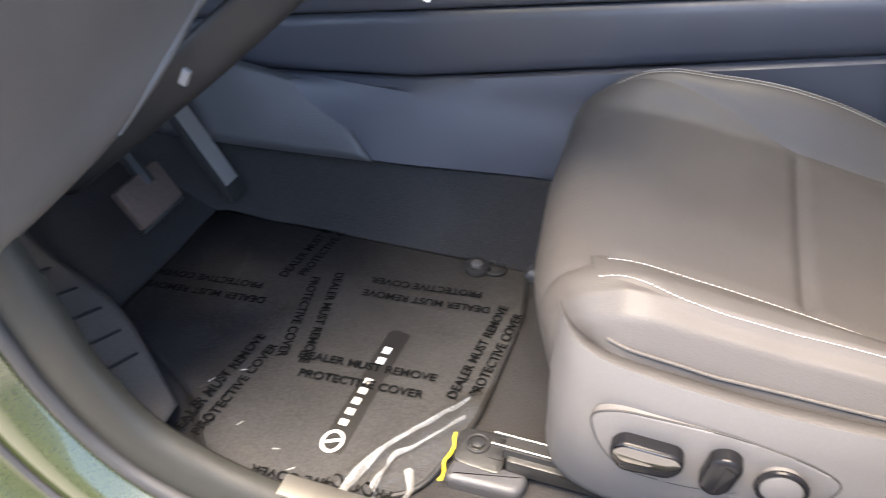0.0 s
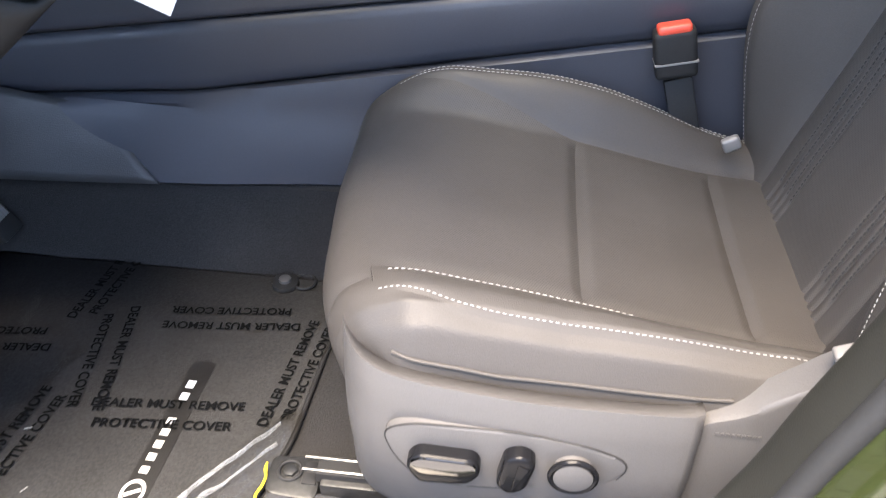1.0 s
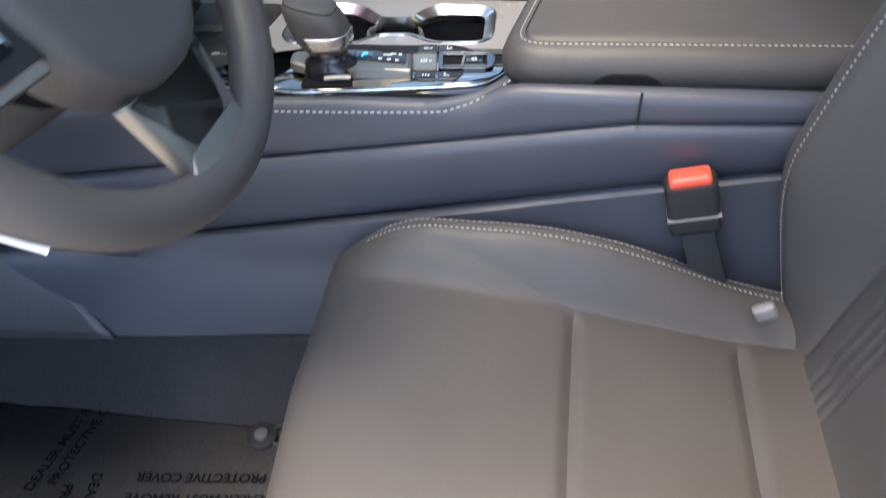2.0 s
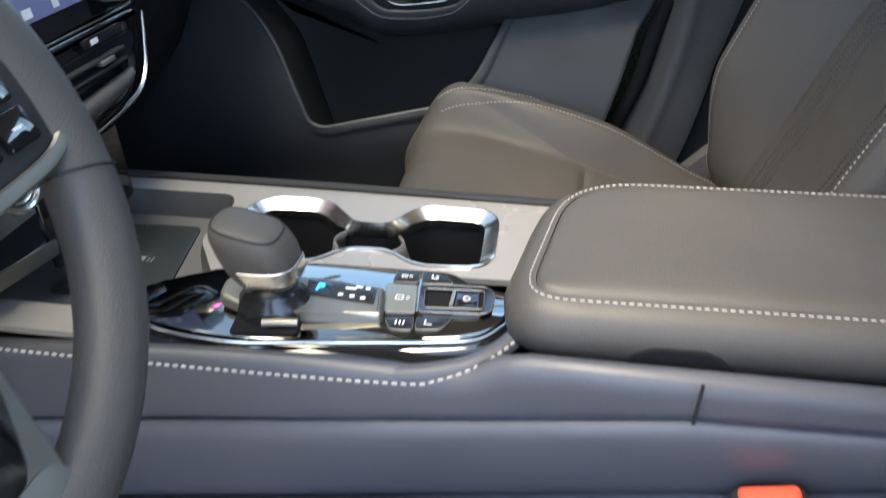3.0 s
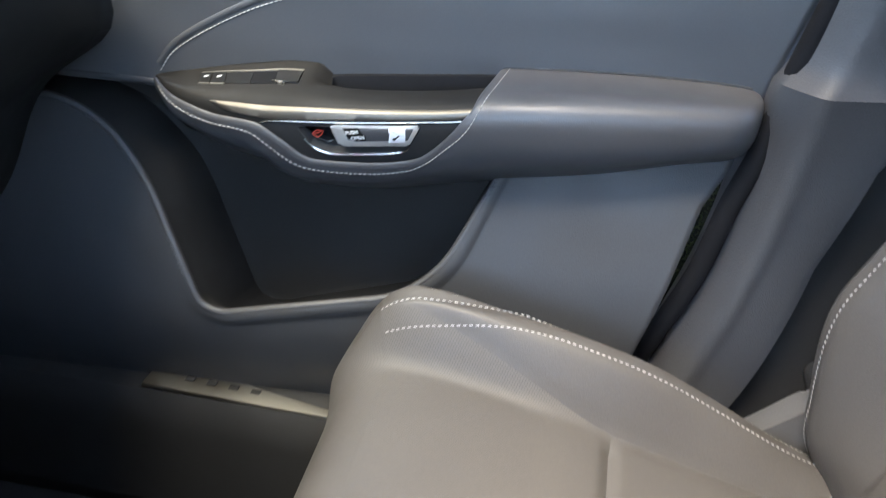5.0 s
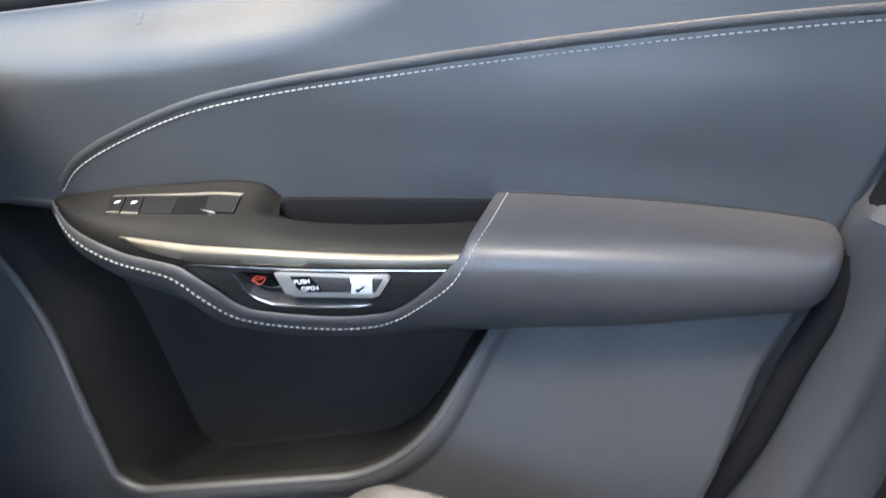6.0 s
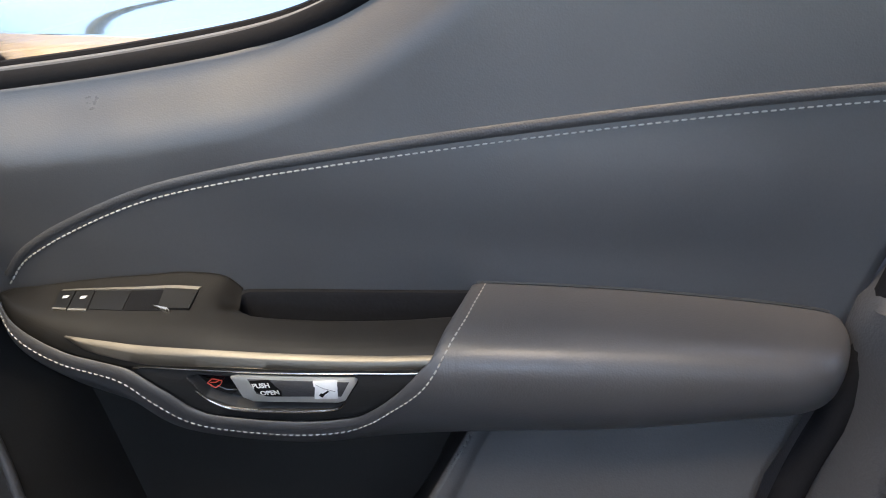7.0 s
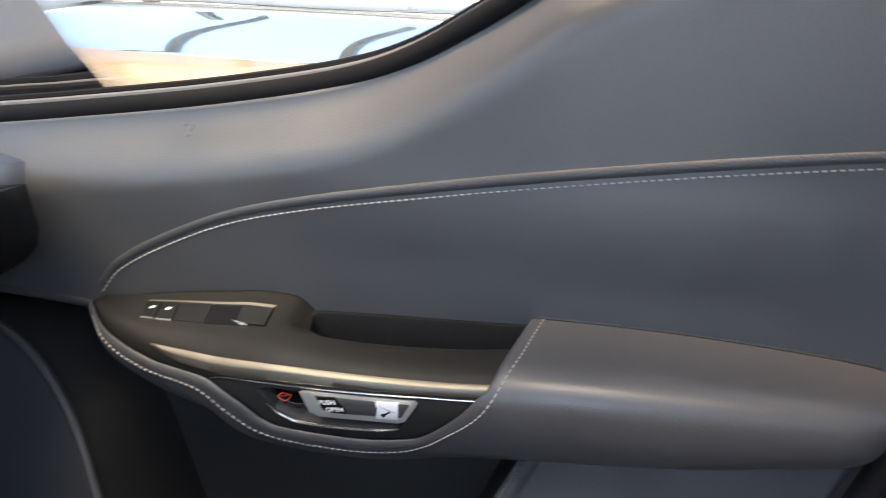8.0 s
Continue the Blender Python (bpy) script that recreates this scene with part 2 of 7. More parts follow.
def rbox(c, size, bevel=0.004, m=None, seg=2):
    """A bevelled block."""
    bm = bmesh.new()
    bmesh.ops.create_cube(bm, size=1)
    for v in bm.verts:
        v.co = Vector([v.co[k] * size[k] for k in range(3)])
    if bevel:
        bmesh.ops.bevel(bm, geom=bm.edges[:], offset=min(bevel, 0.45 * min(size)), segments=seg, affect='EDGES', profile=0.6)
    bm.transform(Matrix.Translation(c) @ (m or Matrix()))
    return bm


def disc(c, r, h, m=None, bevel=0.0, seg=32):
    """An upright drum with a bevelled rim, centred at c, its axis turned by m."""
    return prism([(r * math.cos(k * math.tau / seg), r * math.sin(k * math.tau / seg)) for k in range(seg)], h, bevel,
                 Matrix.Translation(c) @ (m or Matrix()))


def ring(c, r, w, m=None, seg=40, squash=1.0):
    p = [(r * math.cos(k * math.tau / seg), r * math.sin(k * math.tau / seg), 0) for k in range(seg)]
    rows = []
    for k in range(seg + 1):
        a = (k % seg) * math.tau / seg
        rows.append([((r + w * math.cos(b)) * math.cos(a), (r + w * math.cos(b)) * math.sin(a), squash * w * math.sin(b)) for b in np.linspace(0, math.tau, 9)[:-1]])
    bm = grid(rows, wrap=True)
    bmesh.ops.remove_doubles(bm, verts=bm.verts, dist=1e-6)
    bmesh.ops.recalc_face_normals(bm, faces=bm.faces)
    bm.transform(Matrix.Translation(c) @ (m or Matrix()))
    return bm


def part(name, bm, material, parent=None, label="", smooth=True, thick=0.0):
    """Links a bmesh as one mesh object under a thing or a part."""
    me = bpy.data.meshes.new(name)
    bm.to_mesh(me)
    bm.free()
    me.materials.append(material)
    if smooth:
        me.shade_smooth()
        me.set_sharp_from_angle(angle=radians(38))
    ob = new(name, me)
    if parent is not None:
        ob.parent = parent
    if label:
        ob["label"] = label
    if thick:
        s = ob.modifiers.new("thickness", 'SOLIDIFY')
        s.thickness, s.offset = abs(thick), -1 if thick > 0 else 1
    return ob


def thing(name, label, category, group="", kind=""):
    return tagged(new(name), label, category, group, kind)


def stitch_bm(path, up, length=0.0040, gap=0.0017, width=0.0012, lift=0.0004):
    """Single stitches along a path, lying on the side that up points to."""
    p = np.asarray(path, float)
    s = np.r_[0, np.cumsum(np.linalg.norm(np.diff(p, axis=0), axis=1))]
    bm = bmesh.new()
    at = lambda d: Vector([np.interp(d, s, p[:, k]) for k in range(3)])
    d = 0.0
    ups = np.broadcast_to(np.asarray(up, float), p.shape)
    while d + length < s[-1]:
        a, b = at(d), at(d + length)
        u = Vector([np.interp(d, s, ups[:, k]) for k in range(3)]).normalized()
        t = (b - a).normalized()
        w = t.cross(u).normalized() * width * 0.5
        c = (a + b) / 2
        lo = [a, c + w - t * length * 0.3, c + w + t * length * 0.3, b, c - w + t * length * 0.3, c - w - t * length * 0.3]
        vs = [bm.verts.new(q + u * 0.0001) for q in lo]
        hi = [bm.verts.new(q + u * (lift + width * 0.4)) for q in (c - t * length * 0.28, c + t * length * 0.28)]
        for f in ((vs[0], vs[1], hi[0]), (vs[1], vs[2], hi[1], hi[0]), (vs[2], vs[3], hi[1]), (vs[3], vs[4], hi[1]), (vs[4], vs[5], hi[0], hi[1]), (vs[5], vs[0], hi[0])):
            bm.faces.new(f)
        d += length + gap
    return bm


def smooth_step(a, b, x):
    t = np.clip((x - a) / (b - a), 0, 1)
    return t * t * (3 - 2 * t)


def words(text, size, m, material, name, parent=None, depth=0.0002, bold=0.0):
    """Printed words as a thin raised mesh, set by the pose m (they read along its x)."""
    c = bpy.data.curves.new(name, 'FONT')
    c.body, c.size, c.extrude, c.align_x, c.offset = text, size, depth, 'LEFT', bold
    tmp = new("tmp", c)
    dg = bpy.context.evaluated_depsgraph_get()
    me = bpy.data.meshes.new_from_object(tmp.evaluated_get(dg))
    bpy.data.objects.remove(tmp)
    bpy.data.curves.remove(c)
    me.transform(m)
    me.name = name
    me.materials.clear()
    me.materials.append(material)
    ob = new(name, me)
    if parent is not None:
        ob.parent = parent
    return ob


# ---- the car's shell and the lot round it ----
def structure(name, bm, material, label, category, thick=0.0, smooth=True):
    return tagged(part(name, bm, material, None, label, smooth, thick), label, category, kind="structure")


g = [[(x, y, -0.42) for y in np.linspace(-60, 60, 7)] for x in np.linspace(-60, 60, 7)]
structure("ground", grid(g, flip=True), GROUND_M, "pale grey concrete lot under the car", "ground")

FLOOR_Z = 0.055
fx = np.linspace(-0.80, 1.6, 60)
fy = np.linspace(-0.74, 0.74, 60)


def floor_height(x, y):
    """Flat wells that rise to the toe board, and the low tunnel sides beside the console."""
    z = FLOOR_Z + 0.55 * max(0.0, -0.52 - x) + 0.7 * max(0.0, -0.66 - x)
    hump = 1 - smooth_step(0.160, 0.205, abs(y - 0.005))
    return z + 0.15 * hump


structure("floor", grid([[(x, y, floor_height(x, y)) for y in fy] for x in fx], flip=True), CARPET,
          "black pile carpet over the footwells and the tunnel", "carpet", thick=0.01)

# roof, rear wall and the body sides with their openings
roof = [[(x, y, 1.20 - 0.10 * (y / 0.7) ** 2 - 0.05 * max(0, -x) ) for y in np.linspace(-0.66, 0.66, 12)] for x in np.linspace(-0.05, 1.75, 14)]
roof_bm = grid(roof)
# Unseen opening, added and sized to light console and seats from above.
bmesh.ops.delete(roof_bm, geom=[f for f in roof_bm.faces if 0.02 < f.calc_center_median().x < 0.35 and abs(f.calc_center_median().y) < 0.44], context='FACES')
structure("ceiling", roof_bm, HEADLINER, "pale grey fabric headliner under the roof", "headliner", thick=0.02)
# Tinted pane over the added opening; dims the light it lets in.
structure("added_roof_glass", grid([[(x, y, 1.205 - 0.10 * (y / 0.7) ** 2) for y in np.linspace(-0.5, 0.5, 8)] for x in np.linspace(0.0, 0.95, 6)]), clear("tinted_roof_glass", (0.50, 0.52, 0.52), 0.0, 1.45), "unseen tinted glass roof panel, added to let in light from above", "glass roof")
structure("windscreen", grid([[(-1.0 + 0.98 * t, y, 0.74 + 0.46 * t - 0.10 * (y / 0.7) ** 2) for y in np.linspace(-0.68, 0.68, 10)] for t in np.linspace(0, 1, 8)]), WINDSCREEN, "tinted windscreen glass", "windscreen")
structure("wall_rear", rbox((1.78, 0, 0.35), (0.06, 1.5, 0.9), 0.01), HARD, "dark trim that closes the cabin behind", "trim panel")
structure("wall_front", rbox((-0.98, 0, 0.35), (0.05, 1.5, 0.8), 0.01), HARD, "dark bulkhead before the footwells", "bulkhead")


def bar(name, pts, r, material, label, squash=1.0):
    return structure(name, sweep(crom(pts, 30), r, 10, squash), material, label, "pillar")


bar("pillar_front_driver", [(-1.05, -0.72, 0.68), (-0.55, -0.69, 0.95), (-0.05, -0.64, 1.13), (0.4, -0.63, 1.17), (1.7, -0.62, 1.15)], 0.04, HEADLINER, "pale grey trim of the front pillar and roof rail")
bar("pillar_front_passenger", [(-1.05, 0.74, 0.68), (-0.55, 0.71, 0.95), (-0.05, 0.66, 1.13), (0.4, 0.65, 1.17), (1.7, 0.64, 1.15)], 0.04, HEADLINER, "pale grey trim of the passenger front pillar and roof rail")
structure("wall_rear_passenger", rbox((1.15, 0.76, 0.5), (1.2, 0.04, 0.85), 0.01), HARD, "dark rear door trim on the passenger side", "door trim")
structure("wall_rear_driver", rbox((1.25, -0.76, 0.5), (1.0, 0.04, 0.85), 0.01), HARD, "dark rear door trim on the driver side", "door trim")


# ---- seats ----
YC = 0.362


def seat_frame(side, tilt, dx, dz, b_out, back_dx=0.0):
    """Functions that map a point of the cushion and of the backrest into the place."""
    s = -1 if side == "driver" else 1
    spine = crom([(0.125, 0.10), (0.085, 0.17), (0.062, 0.25), (0.058, 0.30), (0.082, 0.342), (0.14, 0.356), (0.23, 0.346), (0.316, 0.331), (0.40, 0.314), (0.48, 0.300), (0.56, 0.296), (0.62, 0.30)], 160)
    tang = np.gradient(spine, axis=0)
    tang /= np.linalg.norm(tang, axis=1)[:, None]
    nor = np.stack([-tang[:, 1], tang[:, 0]], 1)
    back = crom([(0.46, 0.235), (0.520, 0.262), (0.543, 0.30), (0.560, 0.36), (0.590, 0.46), (0.630, 0.60), (0.69, 0.75), (0.715, 0.86), (0.75, 0.93), (0.82, 0.95)], 160)
    back[:, 0] += back_dx * smooth_step(0.26, 0.36, back[:, 1])
    btan = np.gradient(back, axis=0)
    btan /= np.linalg.norm(btan, axis=1)[:, None]
    bnor = np.stack([-btan[:, 1], btan[:, 0]], 1)

    rot = Matrix.Rotation(radians(tilt), 4, 'Y')

    def world_at(x, v, z):
        q = Vector((x - 0.54, 0, z - 0.29))
        q = rot @ q
        return (q.x + 0.54 + dx, s * (YC + v), q.z + 0.29 + dz)

    def groove(d, depth=0.005, w=0.006):
        return -depth * np.exp(-(d / w) ** 2)

    prof_v = np.array([-0.236, -0.234, -0.228, -0.216, -0.200, -0.182, -0.165, -0.15, -0.10, 0, 0.10, 0.15, 0.165, 0.182, 0.200, 0.214, 0.224, 0.230])
    flat = np.array([-0.115, -0.075, -0.038, -0.008, 0.002, 0.002, 0.001, 0, -0.002, -0.004, -0.002, 0, 0.002, 0.002, -0.003, -0.016, -0.040, -0.075])
    rise_in = np.array([0.2, 0.4, 0.7, 0.95, 1.0, 0.8, 0.4, 0.0, 0, 0, 0, 0, 0, 0, 0, 0, 0, 0])
    rise_out = np.array([0, 0, 0, 0, 0, 0, 0, 0, 0, 0, 0, 0.0, 0.40, 0.85, 1.0, 0.9, 0.6, 0.3])

    # soft padding: the creases of the profile are rounded, its steep sides kept
    fine_v = np.linspace(-0.236, 0.230, 467)
    pad = np.hanning(25) / np.hanning(25).sum()

    def rounded(values):
        raw = np.interp(fine_v, prof_v, values)
        soft = np.convolve(np.pad(raw, 12, mode="edge"), pad, "valid")
        k = smooth_step(0.176, 0.200, np.abs(fine_v))
        return soft * (1 - k) + raw * k

    flat, rise_in, rise_out = rounded(flat), rounded(rise_in), rounded(rise_out)
    prof_v = fine_v

    def cushion(u, v, grooves=()):
        i = u * 159
        sx, sz = np.interp(i, range(160), spine[:, 0]), np.interp(i, range(160), spine[:, 1])
        nx, nz = np.interp(i, range(160), nor[:, 0]), np.interp(i, range(160), nor[:, 1])
        f = smooth_step(0.055, 0.17 if side == "driver" else 0.135, sx) * (1 - 0.75 * smooth_step(0.30, 0.58, sx)) * smooth_step(0.26, 0.40 if side == "driver" else 0.37, u)
        f_in = smooth_step(0.055, 0.17, sx) * (1 - 0.62 * smooth_step(0.32, 0.58, sx)) * smooth_step(0.26, 0.40, u) * (1 + 0.38 * smooth_step(0.14, 0.30, sx))
        off = np.interp(v, prof_v, flat) + f_in * 0.040 * np.interp(v, prof_v, rise_in) + f * (b_out * np.interp(v, prof_v, rise_out))
        off -= 0.45 * np.interp(v, prof_v, flat) * (1 - smooth_step(0.15, 0.36, u))
        if side == "driver":
            off += np.interp(sx, [0.08, 0.11, 0.15, 0.30, 0.40, 0.49, 0.56], [0, -0.004, -0.007, 0.005, 0.022, 0.035, 0.035]) * smooth_step(0.145, 0.205, v)
        for d, depth in grooves:
            off += groove(d, depth)
        w = 1.0 - 0.05 * (1 - smooth_step(0.0, 0.36, u))
        if side == "driver":
            sx = sx - 0.016 * (1 - smooth_step(-0.05, 0.12, v)) * (1 - smooth_step(0.07, 0.20, sx))
            sx = sx + 0.042 * smooth_step(0.06, 0.235, v) ** 1.6 * (1 - smooth_step(0.09, 0.22, sx))
        else:
            sx = sx - 0.014 * smooth_step(0.10, 0.20, v) * (1 - smooth_step(0.10, 0.26, sx))
        wide = 0.011 * smooth_step(0.200, 0.230, v) * smooth_step(0.09, 0.16, sx) if side == "driver" else 0.0
        return world_at(sx + nx * off, v * w + wide, sz + nz * off)

    bprof_v = np.array([-0.245, -0.243, -0.236, -0.224, -0.208, -0.19, -0.165, -0.14, -0.08, 0, 0.08, 0.14, 0.165, 0.19, 0.208, 0.224, 0.236, 0.243, 0.245])
    bflat = np.array([-0.13, -0.08, -0.035, -0.010, 0.0, 0.002, 0.0, -0.002, -0.004, -0.006, -0.004, -0.002, 0.0, 0.002, 0.0, -0.010, -0.035, -0.08, -0.13])
    brise = np.array([0.1, 0.35, 0.75, 0.97, 1, 0.85, 0.4, 0.0, 0, 0, 0, 0, 0.4, 0.85, 1, 0.97, 0.75, 0.35, 0.1])

    def backrest(u, v, grooves=()):
        i = u * 159
        sx, sz = np.interp(i, range(160), back[:, 0]), np.interp(i, range(160), back[:, 1])
        nx, nz = np.interp(i, range(160), bnor[:, 0]), np.interp(i, range(160), bnor[:, 1])
        f = smooth_step(0.25, 0.48, sz) * (1 - smooth_step(0.60, 0.84, sz))
        off = np.interp(v, bprof_v, bflat) + (0.055 if (side == "passenger") == (v < 0) else 0.100) * f * np.interp(v, bprof_v, brise)
        for d, depth in grooves:
            off += groove(d, depth)
        return world_at(sx + nx * off, v * (1 - 0.12 * smooth_step(0.7, 0.95, sz)), sz + nz * off)

    return s, cushion, backrest, spine, back


def patch(fn, u0, u1, v0, v1, n, m, ends=(0, 0, 0, 0), lines=()):
    """A padded piece between two seams each way; ends says which borders are seamed, lines are sewn grooves across it."""
    rows = []
    left, right = (b if callable(b) else (lambda u, b=b: b) for b in (v0, v1))
    for u in np.linspace(u0, u1, n):
        row = []
        v0, v1 = left(u), right(u)
        for v in np.linspace(v0, v1, m):
            gs = []
            side_fade = float(smooth_step(0.0, 0.022, min(v - v0, v1 - v)))
            if ends[0]:
                gs.append(((u - u0) * 0.75, 0.006 * side_fade))
            if ends[1]:
                gs.append(((u1 - u) * 0.75, 0.006 * side_fade))
            fade = 1.0 if ends[0] else float(smooth_step(0.0, 0.05, u - u0))
            fade *= 1.0 if ends[1] else float(smooth_step(0.0, 0.025, u1 - u))
            if ends[2]:
                gs.append((v - v0, 0.0035 * fade * ends[2]))
            if ends[3]:
                gs.append((v1 - v, 0.0035 * fade * ends[3]))
            for lv in lines:
                gs.append((abs(v - lv) * 2.2, 0.003))
            row.append(fn(u, v, gs))
        rows.append(row)
    return rows


def u_of(spine, value, start):
    """The place along a spine at which its x (or z for a backrest) first passes the value."""
    for i in range(int(start * 159), 160):
        if spine[i] >= value:
            return i / 159
    return 1.0


def seat(side, tilt, dx, dz, b_out, label, back_dx=0.0):
    s, cushion, backrest, spine, back = seat_frame(side, tilt, dx, dz, b_out, back_dx)
    root = thing("front_seat", label, "car seat", "front seats")
    flip = s > 0
    uf, u1, u2 = u_of(spine[:, 0], 0.072, 0.36), u_of(spine[:, 0], 0.316, 0.4), u_of(spine[:, 0], 0.48, 0.4)

    vf = 0.166 if side == "driver" else 0.186
    ua, ub_ = u_of(spine[:, 0], 0.090, 0.36), u_of(spine[:, 0], 0.26, 0.36)

    def seam_out(u):
        """The outer seam, which turns in at the front corner."""
        return 0.206 - (0.018 if side == "driver" else 0.02) * float(1 - smooth_step(0, 1, (u - ua) / (ub_ - ua))) ** 1.3

    def seam_in(u):
        """The inner seam, which runs out to the front corner of the bolster."""
        return -0.15 - 0.044 * float(np.clip((u1 - u) / (u1 - uf), 0, 1)) ** 1.15

    def panel_out(u):
        """The panel's outer seam; on the passenger seat it too runs out to the front corner."""
        return 0.15 + (0.0 if side == "driver" else 0.034) * float(np.clip((u1 - u) / (u1 - uf), 0, 1)) ** 1.15

    def add_patch(name, rows, material, label=""):
        bm = grid(rows)
        bmesh.ops.recalc_face_normals(bm, faces=bm.faces)
        ob = part(name, bm, material, root, label)
        ob.data.shade_smooth()
        return ob

    add_patch("cushion_front", patch(cushion, 0.0, uf, -0.236, vf, 40, 64, (0, 0, 0, 1)), PERFORATED_FRONT, "perforated black leather over the front roll")
    add_patch("outer_skirt", patch(cushion, 0.0, uf, vf, 0.230, 40, 20, (0, 0, 1, 0)), LEATHER)
    add_patch("cushion_panel", patch(cushion, uf, u1, seam_in, panel_out, 50, 60, (0, 1, 1, 1)), PERFORATED, "perforated leather seat panel")
    add_patch("cushion_panel", patch(cushion, u1, u2, -0.15, 0.15, 40, 60, (1, 1, 1, 1)), PERFORATED, "perforated leather seat panel")
    add_patch("cushion_panel", patch(cushion, u2, 1.0, -0.15, 0.15, 30, 40, (1, 0, 1, 1)), LEATHER, "smooth leather rear seat panel")
    add_patch("inner_bolster", patch(cushion, uf, 1.0, -0.200, seam_in, 120, 20, (0, 0, 1, 1)), LEATHER)
    add_patch("inner_skirt", patch(cushion, uf, 1.0, -0.236, -0.200, 90, 16, (0, 0, 0, 1)), LEATHER)
    add_patch("outer_bolster", patch(cushion, uf, 1.0, panel_out, seam_out, 120, 18, (0, 0, 1, 0.5)), LEATHER)
    add_patch("outer_skirt", patch(cushion, uf, 1.0, seam_out, 0.230, 120, 18, (0, 0, 0.5, 0)), LEATHER)

    groups = (-0.105, -0.091, -0.077, -0.063, 0.063, 0.077, 0.091, 0.105)
    add_patch("backrest_panel", patch(backrest, 0.05, 1.0, -0.14, 0.14, 80, 210, (0, 0, 1, 1), groups), PERFORATED_BACK, "perforated panel with sewn flutes")
    add_patch("backrest_bolster", patch(backrest, 0.05, 1.0, -0.206, -0.14, 80, 20, (0, 0, 1, 1)), LEATHER)
    add_patch("backrest_bolster", patch(backrest, 0.05, 1.0, 0.14, 0.206, 80, 20, (0, 0, 1, 1)), LEATHER)
    add_patch("backrest_side", patch(backrest, 0.05, 1.0, -0.245, -0.206, 80, 16, (0, 0, 0, 1)), LEATHER)
    add_patch("backrest_side", patch(backrest, 0.05, 1.0, 0.206, 0.245, 80, 16, (0, 0, 1, 0)), LEATHER)
    shell = grid([[(x + 0.14, s * (YC + v), z) for v in np.linspace(-0.236, 0.236, 8)] for x, z in crom([(0.56 + dx, 0.24 + dz), (0.62 + dx, 0.5 + dz), (0.72 + dx, 0.9 + dz)], 10)])
    part("backrest_shell", shell, HARD, root, "hard black back shell", True, 0.02)

    # stitching rows
    def sewn(fn, us, v, **k):
        v = v if callable(v) else (lambda u, v=v: v)
        pts = [fn(u, v(u)) for u in us]
        ups = [np.subtract(fn(u, v(u)), fn(u, v(u), [(0, 0.01)])) for u in us]
        return stitch_bm(pts, ups, **k)

    def sew_row(bm, name="contrast_stitching", material=THREAD, label="pale grey stitching"):
        part(name, bm, material, root, label, False)

    us = np.linspace(uf + 0.004, 0.955, 120)
    sew_row(sewn(cushion, us, -0.193))
    sew_row(sewn(cushion, np.linspace(ua, 0.955, 160), lambda u: seam_out(u) + (-0.004 if side == "driver" else -0.003), width=0.0012))
    if side == "driver":
        corner = [cushion(ua - 0.004 + 0.004 * t, 0.174 - 0.026 * t) for t in np.linspace(0, 1, 12)]
        sew_row(stitch_bm(corner, (0, 0, 1), 0.004, 0.0006, 0.001), "corner_seam", DARK_THREAD, "dark corner seam")
    if side == "driver":
        sew_row(sewn(cushion, np.linspace(uf + 0.02, u_of(spine[:, 0], 0.36, 0.4), 60), 0.158, length=0.0045, width=0.0011))
    else:
        sew_row(sewn(cushion, us, lambda u: seam_out(u) - 0.019))
    sew_row(sewn(cushion, us, -0.209, length=0.0045, width=0.0011))
    bs = np.linspace(0.12, 0.92, 120)
    sew_row(sewn(backrest, bs, -0.199))
    sew_row(sewn(backrest, bs, 0.199))
    for lv in groups:
        sew_row(sewn(backrest, np.linspace(0.16, 0.9, 100), lv, length=0.004, gap=0.0015, width=0.0018), "flute_stitching", DARK_THREAD, "black stitching in a flute")

    # plastic base beside the cushion, wrapping round the front corner
    rows = []
    for a, (px, pv) in enumerate(crom([(0.135, -0.10), (0.108, 0.05), (0.098, 0.16), (0.112, 0.222), (0.155, 0.252), (0.25, 0.262), (0.34, 0.262), (0.405, 0.258), (0.418, 0.252)], 60)):
        z_top = np.interp(a, [0, 18, 26, 34, 48, 59], [0.22, 0.285, 0.326, 0.313, 0.306, 0.304]) 
        rim = []
        for t, (off, h) in zip(np.linspace(0, 1, 14), crom([(-0.020, 0.0), (-0.006, 0.004), (0.0, -0.004), (0.004, -0.04), (0.006, -0.08), (0.0, -0.13), (-0.016, -0.175), (-0.03, -0.19)], 14)):
            rim.append((px - off * (1 if a < 24 else 0), s * (YC + pv + off * (1 if a >= 14 else 0)), max(0.085, z_top + h) if h > -0.15 else z_top + h * (z_top - 0.10) / 0.19))
        rows.append([world_at_simple(q, dx, dz) for q in rim])
    bm = grid(rows)
    bmesh.ops.recalc_face_normals(bm, faces=bm.faces)
    part("seat_base", bm, VALANCE, root, "grey plastic seat base cover", True, 0.003)

    # welt along the lower edge of the outer skirt, just above the base
    line = []
    for u in np.linspace(u_of(spine[:, 0], 0.105, 0.36), u_of(spine[:, 0], 0.44, 0.36), 60):
        for v in np.linspace(0.208, 0.230, 240):
            q = cushion(u, v)
            if q[2] < np.interp(q[0] - dx, [0.10, 0.112, 0.155, 0.25, 0.405], [0.322, 0.326, 0.322, 0.312, 0.306]) + dz + 0.0012:
                break
        line.append((q[0], q[1] + s * 0.0010, q[2]))
    part("welt", sweep(crom(line[::5] + line[-1:], 80), 0.0019, 8), LEATHER, root, "thin leather piping")

